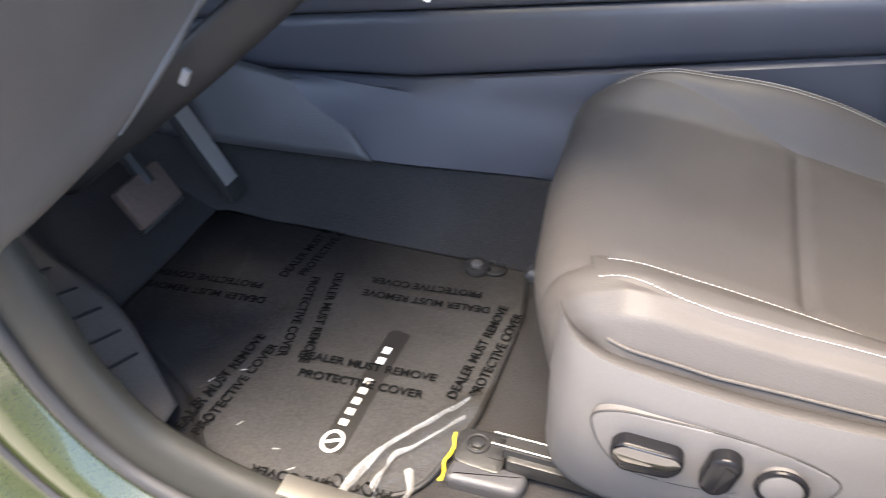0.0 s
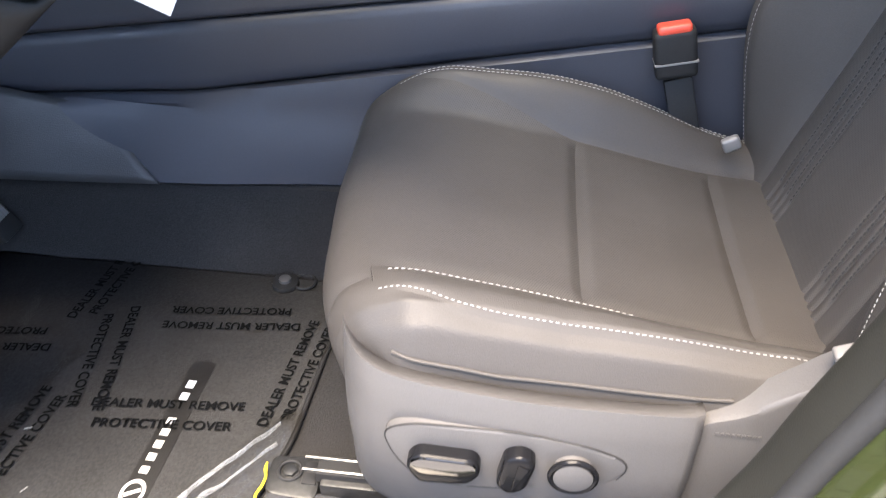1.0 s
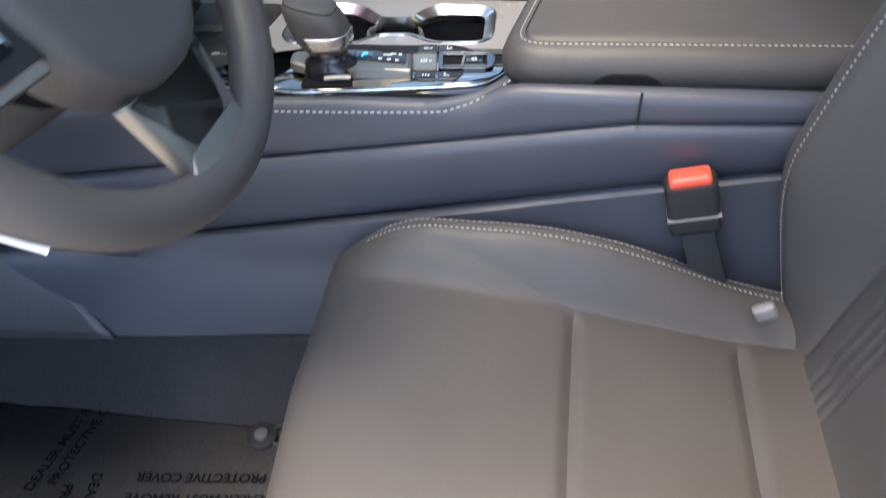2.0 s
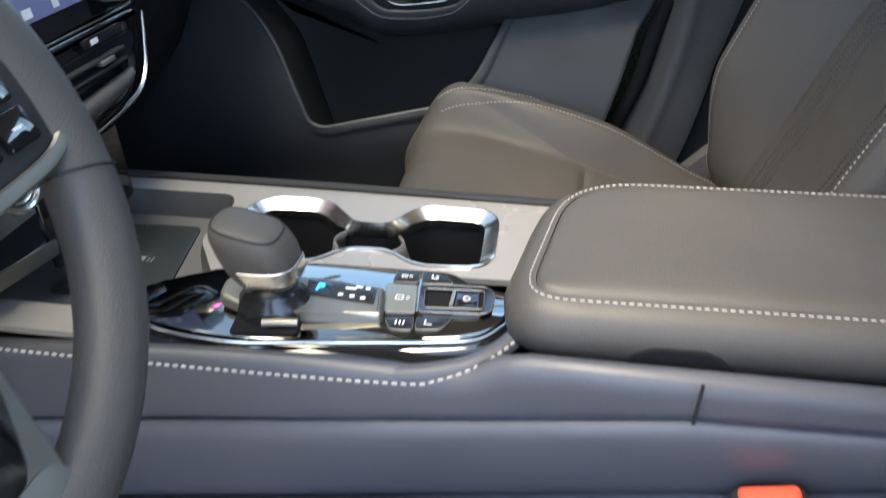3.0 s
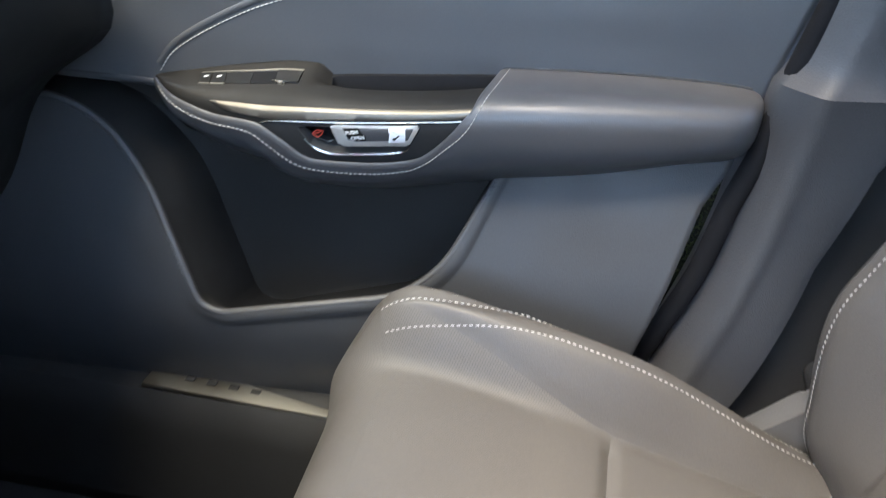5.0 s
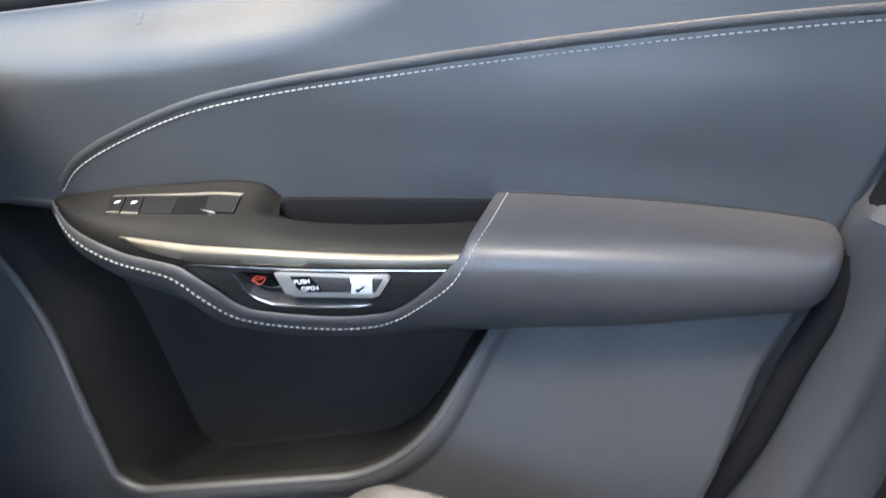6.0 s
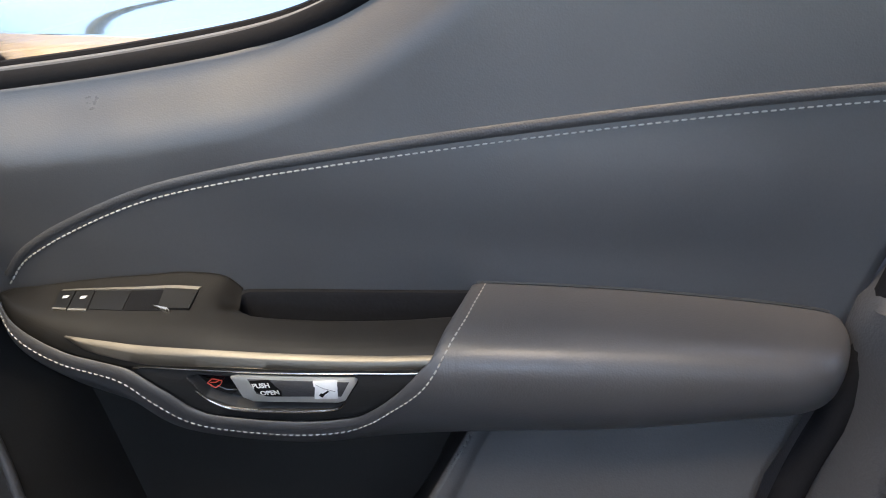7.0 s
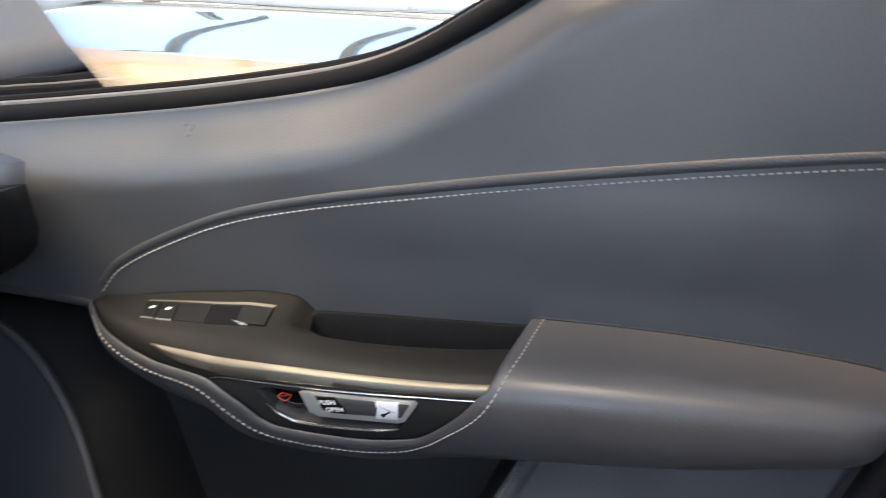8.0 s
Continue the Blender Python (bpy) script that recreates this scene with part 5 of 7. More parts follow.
def signed(px, pz, poly):
    c, best = False, 1e9
    for (x0, z0), (x1, z1) in zip(poly, poly[1:] + poly[:1]):
        if (z0 > pz) != (z1 > pz) and px < (x1 - x0) * (pz - z0) / (z1 - z0) + x0:
            c = not c
        t = max(0, min(1, ((px - x0) * (x1 - x0) + (pz - z0) * (z1 - z0)) / ((x1 - x0) ** 2 + (z1 - z0) ** 2 + 1e-12)))
        best = min(best, math.hypot(px - x0 - t * (x1 - x0), pz - z0 - t * (z1 - z0)))
    return best if c else -best


flat_recess = [(x, s * PITCH) for x, s in RECESS]
rows = []
for x in np.linspace(-0.090, 0.130, 190):
    rows.append([arm(x, s, -0.0010 - 0.0075 * float(smooth_step(0.0, 0.0028, signed(x, s * PITCH, flat_recess)))) for s in np.linspace(18.0, max(18.4, float(np.interp(x, LIP[:, 0], LIP[:, 1])) + 0.6), 80)])
bz = part("handle_bezel", grid(rows), HARD, door, "matt black handle surround with a sunk recess", True, 0.001)
lower = [arm(x, s, 0.0002) for x, s in along([(-0.0335, 22.6), (-0.026, 24.3), (-0.016, 25.35), (-0.004, 25.75), (0.030, 25.45), (0.0600, 25.1), (0.0680, 24.6), (0.0715, 23.6)], 40)]
part("recess_edge", sweep(lower, np.interp(np.linspace(0, 1, 40), [0, 0.25, 0.8, 1], [0.0004, 0.0014, 0.0014, 0.0004]), 8), CHROME, bz, "chrome lower lip of the recess")


def front_plate(outline, lift, thick, name, material, parent, label=""):
    """A plate that follows the armrest's front face, its outline in (x, s), with a rounded rim."""
    bm = bmesh.new()
    cx, cs = np.mean([p[0] for p in outline]), np.mean([p[1] for p in outline])
    loops = []
    for f, l in ((1.0, lift - thick), (1.0, lift - 0.0007), (0.992, lift - 0.0001), (0.97, lift), (0.5, lift)):
        loops.append([bm.verts.new(arm(cx + (p[0] - cx) * f, cs + (p[1] - cs) * f, l)) for p in outline])
    n = len(outline)
    for a, b in zip(loops, loops[1:]):
        for i in range(n):
            bm.faces.new((a[i], a[(i + 1) % n], b[(i + 1) % n], b[i]))
    bm.faces.new(loops[-1])
    bmesh.ops.recalc_face_normals(bm, faces=bm.faces)
    return part(name, bm, material, parent, label)


def arm_frame(x, s, lift):
    """A pose on the armrest's front face whose x runs along the door and whose y runs up the face."""
    q, ex, ey = Vector(arm(x, s, lift)), Vector(arm(x + 0.02, s - 0.55, lift)) - Vector(arm(x, s, lift)), Vector(arm(x, s - 1, lift)) - Vector(arm(x, s, lift))
    ex.normalize()
    ez = ex.cross(ey).normalized()
    ey = ez.cross(ex)
    return Matrix.Translation(q) @ Matrix((ex, ey, ez)).transposed().to_4x4()


def outline(*pts, r=0.003):
    return [(p.x, p.y) for p in rpoly([(x, s) for x, s in pts], r)]


hd = front_plate(outline((-0.0045, 19.5), (0.0003, 19.2), (0.0800, 19.05), (0.0813, 19.8), (0.0722, 23.0), (0.0675, 23.4), (0.0080, 23.6), (0.0010, 22.9)), 0.0012, 0.008, "inner_handle", HANDLE_SILVER, bz, "silver door release handle")
front_plate(outline((0.0075, 19.55), (0.0770, 19.55), (0.0705, 22.0), (0.0195, 22.3), (0.0122, 21.9)), 0.0017, 0.003, "handle_face", PLASTIC, hd, "dark handle face")
st_ = front_plate([(0.0530, 19.35), (0.0692, 19.25), (0.0680, 22.35), (0.0523, 22.4)], 0.0021, 0.0008, "instruction_sticker", WHITE, hd, "white paper sticker with a small arrow and a folded corner")
am_ = arm_frame(0.0598, 21.3, 0.0024)
aw = bmesh.new()
add(aw, rbox((0.0008, 0.0006, 0), (0.0062, 0.0013, 0.0003), 0, pose(0, 0, 0, 0, 0, 28)))
add(aw, rbox((-0.0022, -0.0008, 0), (0.0028, 0.0028, 0.0003), 0, pose(0, 0, 0, 0, 0, 40)))
aw.transform(am_)
part("sticker_arrow", aw, PRINT, st_, "small black arrow", False)
fold = bmesh.new()
for a, b in (((-0.003, 0.009), (0.001, 0.005)), ((0.001, 0.005), (0.008, 0.001))):
    add(fold, sweep([(a[0], a[1], 0), (b[0], b[1], 0)], 0.0002, 4))
fold.transform(am_)
part("sticker_fold", fold, SATIN, st_, "thin grey fold line", False)
front_plate(outline((0.0092, 19.75), (0.0228, 19.4), (0.0305, 21.1), (0.0300, 22.05), (0.0182, 22.1), (0.0118, 21.4), r=0.002), 0.0021, 0.0006, "push_tag", PRINT, hd, "small black tag with white words")
for text, x, s in (("PUSH", 0.0112, 20.75), ("OPEN", 0.0160, 21.85)):
    words(text, 0.0053, arm_frame(x, s, 0.0026), WHITE, "tag_word", hd, 0.0001, 0.0001)
lk = front_plate(outline((-0.0330, 20.6), (-0.0080, 20.2), (-0.0040, 23.2), (-0.0120, 24.4), (-0.0230, 23.6)), -0.0062, 0.002, "lock_button", GLOSS, bz, "dark lock button with a red mark")
lm = arm_frame(-0.0195, 21.7, -0.0040)
ro = rpoly([(-0.006, 0.0005, 0), (-0.0005, 0.0042, 0), (0.0062, 0.0022, 0), (0.0038, -0.0012, 0), (-0.0015, -0.0042, 0)], 0.0008, 3)
bm = sweep([tuple(p) for p in ro + ro[:1]], 0.00035, 5)
add(bm, sweep([(-0.0035, 0.0008, 0), (0.001, 0.001, 0), (0.0035, 0.0022, 0)], 0.0003, 5))
bm.transform(lm)
part("lock_mark", bm, RED, lk, "red lock pictogram", False)


def top_plate(corners, lift, name, material, parent, label="", n=8, m=5):
    """A plate on the switch panel between four corners in (x, s)."""
    a, b, c, d = (np.array(p) for p in corners)
    rows = []
    for u in np.linspace(0, 1, n):
        p, q = a + (b - a) * u, d + (c - d) * u
        rows.append([arm(*(p + (q - p) * v), lift) for v in np.linspace(0, 1, m)])
    bm = grid(rows)
    rim = [v for v in bm.verts if v.is_boundary]
    ret = bmesh.ops.extrude_edge_only(bm, edges=[e for e in bm.edges if e.is_boundary])
    for v in ret["geom"]:
        if isinstance(v, bmesh.types.BMVert):
            v.co.z -= lift + 0.002
    bmesh.ops.recalc_face_normals(bm, faces=bm.faces)
    return part(name, bm, material, parent, label, True)


seam = []
for x in np.linspace(0.147, 0.380, 50):
    sec = np.array([padded(x, s)[1:] for s in range(0, 14)])
    yi = skin(x, 0.634) - 0.0050
    seam.append((x, yi, float(np.interp(-yi, -sec[:, 0], sec[:, 1])) + 0.0006))
part("pad_joint", sweep(seam, 0.0014, 6), RUBBER, door, "dark joint over the armrest pad")
KEY = mat("switch_black", (0.006, 0.006, 0.006), 0.42, grain="plastic", bump=0.06, size=900, vary=0.1, spec=0.3)
sw = thing("window_switch", "black window and lock switches with white marks on the door", "switch")
top_plate([(-0.1565, 3.75), (-0.0480, 3.65), (-0.0500, 4.45), (-0.1570, 4.25)], 0.0009, "silver_line", SILVER, sw, "thin silver line over the switches", 20, 3)
for cs in ([(-0.1578, 4.5), (-0.1448, 4.5), (-0.1402, 10.6), (-0.1520, 10.9)], [(-0.1436, 4.5), (-0.1291, 4.5), (-0.1238, 10.2), (-0.1388, 10.6)]):
    k = top_plate(cs, 0.0010, "lock_key", KEY, sw, "small black lock key")
    c_ = np.mean(cs, axis=0)
    e0, e1 = np.array(cs[3]), np.array(cs[2])
    top_plate([tuple(e0 + (0, 0.1)), tuple(e1 + (0, 0.1)), tuple(e1 + (0.0003, 0.7)), tuple(e0 + (0.0003, 0.7))], 0.0011, "key_edge", SILVER, k, "bright key edge", 4, 2)
    top_plate([(c_[0] - 0.0022, 6.6), (c_[0] + 0.0024, 6.4), (c_[0] + 0.0018, 7.3), (c_[0] - 0.0020, 7.5)], 0.0013, "key_mark", LEGEND, k, "white lock pictogram", 3, 2)
top_plate([(-0.1276, 4.6), (-0.0995, 4.6), (-0.0965, 9.9), (-0.1230, 10.2)], 0.0006, "blank_plate", KEY, sw, "black blank plate")
top_plate([(-0.0991, 4.6), (-0.0738, 4.6), (-0.0640, 9.6), (-0.0960, 9.9)], 0.0004, "window_well", FELT, sw, "black finger well")
k = top_plate([(-0.0738, 4.6), (-0.0486, 4.6), (-0.0470, 9.0), (-0.0700, 9.3)], 0.0018, "window_key", KEY, sw, "black window key")
top_plate([(-0.0745, 8.8), (-0.0630, 9.2), (-0.0600, 9.75), (-0.0640, 9.7)], 0.0021, "key_edge", CHROME, k, "bright key edge", 4, 2)

# belt moulding, glass and frame
belt3 = [(x, 0.757 + toe(x), z + 0.004) for x, z in BELT]
part("belt_seal", sweep(belt3, 0.009, 10, 0.9, (0, 1, 0)), FELT, door, "black rubber belt seal")
part("belt_bright", sweep([(x, y + 0.012, z + 0.007) for x, y, z in belt3], 0.0038, 8, 1.0, (0, 1, 0)), VALANCE, door, "pale grey inner lip of the window")
part("belt_frame", sweep([(x, y + 0.020, z + 0.011) for x, y, z in belt3], 0.0035, 8, 1.0, (0, 1, 0)), FELT, door, "black outer window moulding")
gl = grid([[(x, 0.790 - 0.25 * max(0, z - 0.75) + toe(x), z) for z in np.linspace(np.interp(x, BELT[:, 0], BELT[:, 1]), 1.12, 6)] for x in np.linspace(-0.74, 0.42, 20)])
gpane = part("window_pane", gl, GLASS, door, "clear side window glass")
gpane.visible_shadow = False
part("door_shell", rbox((-0.16, 0.815, 0.42), (1.2, 0.03, 0.62), 0.01), PAINT, door, "painted outer door skin")

# ---- sill, pillar, belt ----
sill = thing("sill_plate", "brushed metal scuff plate with unreadable raised marks on the passenger sill", "scuff plate")
part("plate", rbox((-0.135, 0.618, 0.247), (0.250, 0.040, 0.006), 0.002, pose(0, 0, 0, -4, 2, 0)), SILVER, sill, "brushed metal plate")
for k in range(5):
    part("raised_mark", rbox((-0.205 + 0.028 * k, 0.618, 0.2535 - 0.0007 * k * 2.8 + 0.0018), (0.012, 0.008, 0.0012), 0.0004), HARD, sill, "raised bar on the plate", False)
sill_rows = [[(x, y, z) for y, z in crom([(0.575, FLOOR_Z), (0.583, 0.16), (0.592, 0.232), (0.615, 0.243), (0.655, 0.246), (0.70, 0.23), (0.74, 0.18)], 16)] for x in np.linspace(-0.80, 1.0, 20)]
structure("sill_passenger", grid(sill_rows), HARD, "black plastic sill trim under the passenger door", "sill", 0.004)

prow, prow_rear = [], []
for z, xf, yy in crom([(0.22, 0.285, 0.650), (0.317, 0.336, 0.668), (0.40, 0.366, 0.676), (0.48, 0.386, 0.682), (0.56, 0.397, 0.682), (0.630, 0.402, 0.676), (0.652, 0.406, 0.672), (0.672, 0.416, 0.686), (0.77, 0.438, 0.690), (0.95, 0.48, 0.680), (1.15, 0.54, 0.65)], 70):
    xf += 0.003
    w_ = float(np.interp(z, [0.22, 0.30, 0.47, 0.58, 0.66, 1.15], [0.095, 0.095, 0.082, 0.095, 0.130, 0.140]))
    prow.append([(x, y, z) for x, y in crom([(xf - 0.012, yy + 0.075), (xf - 0.008, yy + 0.03), (xf + 0.002, yy + 0.014), (xf + 0.016, yy + 0.000), (xf + 0.022, yy - 0.004), (xf + 0.029, yy - 0.005), (xf + 0.5 * w_, yy + 0.000), (xf + w_ - 0.006, yy + 0.006), (xf + w_, yy + 0.011), (xf + w_ + 0.002, yy + 0.045)], 48)])
    prow_rear.append([(x, y, z) for x, y in crom([(xf + w_ - 0.006, yy + 0.040), (xf + w_ + 0.05, yy + 0.043), (0.62, yy + 0.05), (0.72, yy + 0.085)], 12)])
structure("trim_pillar_passenger", grid(prow_rear), HARD, "black trim behind the centre pillar", "pillar trim", 0.004)
structure("pillar_center_passenger", grid(prow), PLASTIC, "grained dark centre pillar trim with a moulded shoulder", "pillar", -0.004)
seal = crom([(0.276, 0.685, 0.25), (0.308, 0.688, 0.317), (0.328, 0.690, 0.37), (0.356, 0.694, 0.446), (0.374, 0.700, 0.525), (0.391, 0.706, 0.58), (0.402, 0.710, 0.64), (0.433, 0.720, 0.762), (0.458, 0.736, 0.85), (0.486, 0.735, 0.95)], 50)
part("door_seal", sweep([(x + 0.006, y - 0.004, z) for x, y, z in seal], 0.011, 12), FELT, door, "black rubber door seal")
belt = thing("seat_belt", "black seat belt webbing with a bright guide on the centre pillar", "seat belt")
wb = crom([(0.565, 0.640, 1.05), (0.555, 0.645, 0.85), (0.545, 0.648, 0.70), (0.56, 0.645, 0.60)], 24)
part("webbing", grid([[(x - 0.022, y - 0.004, z), (x + 0.022, y + 0.006, z)] for x, y, z in wb]), RUBBER, belt, "ribbed black webbing", True, 0.0015)
part("tongue", rbox((0.545, 0.640, 0.720), (0.030, 0.004, 0.035), 0.001, pose(0, 0, 0, 0, 20, 0)), CHROME, belt, "bright steel tongue")
part("tongue_cover", rbox((0.548, 0.640, 0.748), (0.048, 0.012, 0.03), 0.004), HARD, belt, "black tongue cover")


# ---- steering wheel ----
TH = radians(26)
W = Matrix(((0, -math.sin(TH), math.cos(TH), -0.010), (1, 0, 0, -0.362), (0, math.cos(TH), math.sin(TH), 0.750), (0, 0, 0, 1)))
wheel = thing("steering_wheel", "black leather steering wheel with silver spoke trim", "steering wheel")
rim_rows = []
for k in range(97):
    a = (k % 96) * math.tau / 96
    fat = 0.0185 + 0.0016 * math.cos(2 * a)
    rim_rows.append([((0.173 + fat * math.cos(b)) * math.cos(a), (0.173 + fat * math.cos(b)) * math.sin(a), fat * 0.95 * math.sin(b)) for b in np.linspace(0, math.tau, 21)[:-1]])
bm = grid(rim_rows, wrap=True)
bmesh.ops.remove_doubles(bm, verts=bm.verts, dist=1e-6)
bmesh.ops.recalc_face_normals(bm, faces=bm.faces)
bm.transform(W)
part("rim", bm, LEATHER, wheel, "smooth black leather rim")
for deg in (-20, 200):
    a = radians(deg)
    loop = [((0.173 + 0.0198 * math.cos(b)) * math.cos(a), (0.173 + 0.0198 * math.cos(b)) * math.sin(a), 0.0190 * math.sin(b)) for b in np.linspace(0, math.tau, 17)]
    s = sweep(loop, 0.0010, 6)
    s.transform(W)
    part("rim_seam", s, HARD, wheel, "sewn joint in the rim")
hub = rpoly([(-0.075, 0.055), (0.075, 0.055), (0.092, 0.0), (0.070, -0.070), (0.030, -0.100), (-0.030, -0.100), (-0.070, -0.070), (-0.092, 0.0)], 0.035, 8)
part("hub", prism(hub, 0.045, 0.020, W @ Matrix.Translation((0, 0, 0.024)), 6), LEATHER, wheel, "rounded black airbag cover")
em = ring((0, 0, 0), 0.024, 0.0026)
em.transform(W @ Matrix.Translation((0, -0.012, 0.026)) @ Matrix.Diagonal((1.25, 0.9, 1, 1)))
part("emblem", em, CHROME, wheel, "bright oval emblem ring")
eb = rbox((0, 0, 0), (0.006, 0.030, 0.003), 0.001)
eb.transform(W @ Matrix.Translation((-0.004, -0.012, 0.026)) @ pose(0, 0, 0, 0, 0, 30))
part("emblem_bar", eb, CHROME, wheel, "bright emblem bar")
for sg_ in (1, -1):
    spoke = rpoly([(sg_ * 0.070, 0.030), (sg_ * 0.160, 0.032), (sg_ * 0.166, -0.040), (sg_ * 0.075, -0.050)], 0.012)
    sp_ = part("side_spoke", prism(spoke, 0.020, 0.005, W @ Matrix.Translation((0, 0, 0.012))), HARD, wheel, "black spoke with switches")
    tr_ = [(sg_ * 0.085, -0.048), (sg_ * 0.150, -0.042), (sg_ * 0.166, -0.020), (sg_ * 0.164, 0.030)]
    t = sweep([(a, b, 0.013) for a, b in crom(tr_, 24)], 0.0042, 8, 0.6)
    t.transform(W)
    part("spoke_trim", t, SILVER, sp_, "satin silver spoke edge")
    for j in range(3):
        for i in range(2):
            b_ = prism(rpoly([(-0.011, -0.009), (0.011, -0.009), (0.011, 0.009), (-0.011, 0.009)], 0.003), 0.004, 0.001, W @ Matrix.Translation((sg_ * (0.106 + 0.028 * i), 0.018 - 0.021 * j, 0.016)))
            k_ = part("spoke_switch", b_, GLOSS, sp_, "black spoke switch")
            mk = rbox((0, 0, 0), (0.006, 0.0016, 0.0005), 0)
            mk.transform(W @ Matrix.Translation((sg_ * (0.106 + 0.028 * i), 0.018 - 0.021 * j, 0.0164)))
            part("switch_mark", mk, LEGEND, k_, "white mark", False)
low_o = rpoly([(-0.052, -0.092), (-0.040, -0.166), (0.040, -0.166), (0.052, -0.092), (0.034, -0.094), (0.026, -0.140), (-0.026, -0.140), (-0.034, -0.094)], [0.004, 0.012, 0.012, 0.004, 0.004, 0.012, 0.012, 0.004])
ls = part("lower_spoke", prism(low_o, 0.012, 0.004, W @ Matrix.Translation((0, 0, 0.008))), SILVER, wheel, "satin silver forked lower spoke")
part("spoke_pad", prism(rpoly([(-0.036, -0.142), (-0.050, -0.164), (0.050, -0.164), (0.036, -0.142)], 0.008), 0.016, 0.004, W @ Matrix.Translation((0, 0, 0.010))), SILVER, ls, "broad satin silver foot of the spoke")
part("column", sweep(crom([(-0.055, -0.362, 0.715), (-0.16, -0.362, 0.66), (-0.30, -0.362, 0.60)], 16), np.linspace(0.075, 0.085, 16), 20), HARD, wheel, "dark plastic column shroud")
for sg_ in (1, -1):
    st = sweep(crom([(-0.13, -0.362 + sg_ * 0.06, 0.685), (-0.11, -0.362 + sg_ * 0.13, 0.69), (-0.09, -0.362 + sg_ * 0.19, 0.695)], 14), np.linspace(0.006, 0.010, 14), 10)
    sk = part("stalk", st, HARD, wheel, "black column stalk")
    part("stalk_end", sweep([(-0.092, -0.362 + sg_ * 0.175, 0.6945), (-0.090, -0.362 + sg_ * 0.200, 0.695)], 0.0105, 14), SATIN, sk, "grey stalk end")

# ---- dashboard ----
dash = thing("dashboard", "dark dashboard with knee panel, glovebox and gloss centre stack", "dashboard")
knee = loft([[(-0.22, -0.74, 0.80), (-0.24, -0.50, 0.80), (-0.24, -0.20, 0.78)],
             [(-0.29, -0.75, 0.62), (-0.30, -0.52, 0.63), (-0.28, -0.22, 0.65)],
             [(-0.345, -0.755, 0.47), (-0.345, -0.55, 0.50), (-0.29, -0.30, 0.56)],
             [(-0.385, -0.76, 0.37), (-0.375, -0.58, 0.40), (-0.33, -0.34, 0.485)],
             [(-0.46, -0.76, 0.35), (-0.45, -0.58, 0.38), (-0.42, -0.32, 0.46)],
             [(-0.70, -0.76, 0.42), (-0.70, -0.58, 0.44), (-0.70, -0.30, 0.50)]], 100, 100)
knee_bm = grid(knee)
bmesh.ops.delete(knee_bm, geom=[f for f in knee_bm.faces if f.calc_center_median().z < 0.62 and f.calc_center_median().y > -0.43 - (0.51 - f.calc_center_median().z) * 1.145], context='FACES')
part("knee_panel", knee_bm, VALANCE, dash, "grey lower panel under the wheel", True, 0.006)
cut = crom([(-0.268, -0.305, 0.615), (-0.301, -0.373, 0.560), (-0.329, -0.430, 0.512), (-0.3393, -0.4635, 0.4825), (-0.3524, -0.5035, 0.4485), (-0.368, -0.545, 0.412)], 40)
part("panel_edge", sweep(cut, np.interp(np.linspace(0, 1, 40), [0, 0.8, 1], [0.007, 0.006, 0.002]), 10), VALANCE, dash, "rounded edge of the lower panel")
under = loft([[(-0.20, -0.30, 0.56), (-0.33, -0.34, 0.44), (-0.55, -0.40, 0.27)], [(-0.22, -0.36, 0.52), (-0.36, -0.40, 0.40), (-0.56, -0.45, 0.24)], [(-0.27, -0.395, 0.54), (-0.41, -0.435, 0.42), (-0.58, -0.475, 0.26)]], 20, 14)
part("column_cover", grid(under), HARD, dash, "black cover under the steering column", True, 0.01)
part("cover_rib", sweep(crom([(-0.22, -0.33, 0.545), (-0.36, -0.37, 0.42), (-0.56, -0.43, 0.255)], 20), 0.012, 8), HARD, dash, "black rib")
part("label_clip", rbox((-0.35, -0.445, 0.435), (0.010, 0.006, 0.022), 0.002, pose(0, 0, 0, 0, 30, 0)), SATIN, dash, "small pale clip")
top = loft([[(-1.0, -0.74, 0.70), (-1.0, 0, 0.72), (-1.0, 0.74, 0.64)], [(-0.6, -0.76, 0.80), (-0.6, 0, 0.81), (-0.6, 0.72, 0.70)], [(-0.30, -0.75, 0.84), (-0.28, 0, 0.84), (-0.28, 0.68, 0.735)], [(-0.22, -0.74, 0.79), (-0.22, 0, 0.81), (-0.216, 0.64, 0.728)]], 30, 24)
part("dash_top", grid(top), DOOR_LEATHER, dash, "dark soft dashboard top", True, 0.01)
glove = loft([[(-0.23, 0.16, 0.81), (-0.22, 0.42, 0.77), (-0.216, 0.64, 0.728)], [(-0.24, 0.17, 0.70), (-0.25, 0.42, 0.70), (-0.24, 0.66, 0.665)], [(-0.28, 0.17, 0.60), (-0.30, 0.45, 0.60), (-0.35, 0.68, 0.59)], [(-0.38, 0.15, 0.45), (-0.40, 0.45, 0.45), (-0.46, 0.76, 0.46)], [(-0.70, 0.15, 0.42), (-0.70, 0.45, 0.42), (-0.70, 0.76, 0.42)]], 24, 30)
# Blacker plastic than the other trim: shade of the dash overhang in the colour.
part("glovebox", grid(glove), PANEL_BLACK, dash, "black glovebox and lower trim, deepened for shade under the dash top", True, 0.008)
# passenger footwell side ahead of the door
kick = loft([[(-0.75, 0.66, 0.06), (-0.50, 0.64, 0.06), (-0.28, 0.60, 0.06)], [(-0.75, 0.68, 0.30), (-0.50, 0.66, 0.26), (-0.28, 0.62, 0.20)], [(-0.75, 0.70, 0.60), (-0.50, 0.69, 0.45), (-0.34, 0.66, 0.26)]], 16, 16)
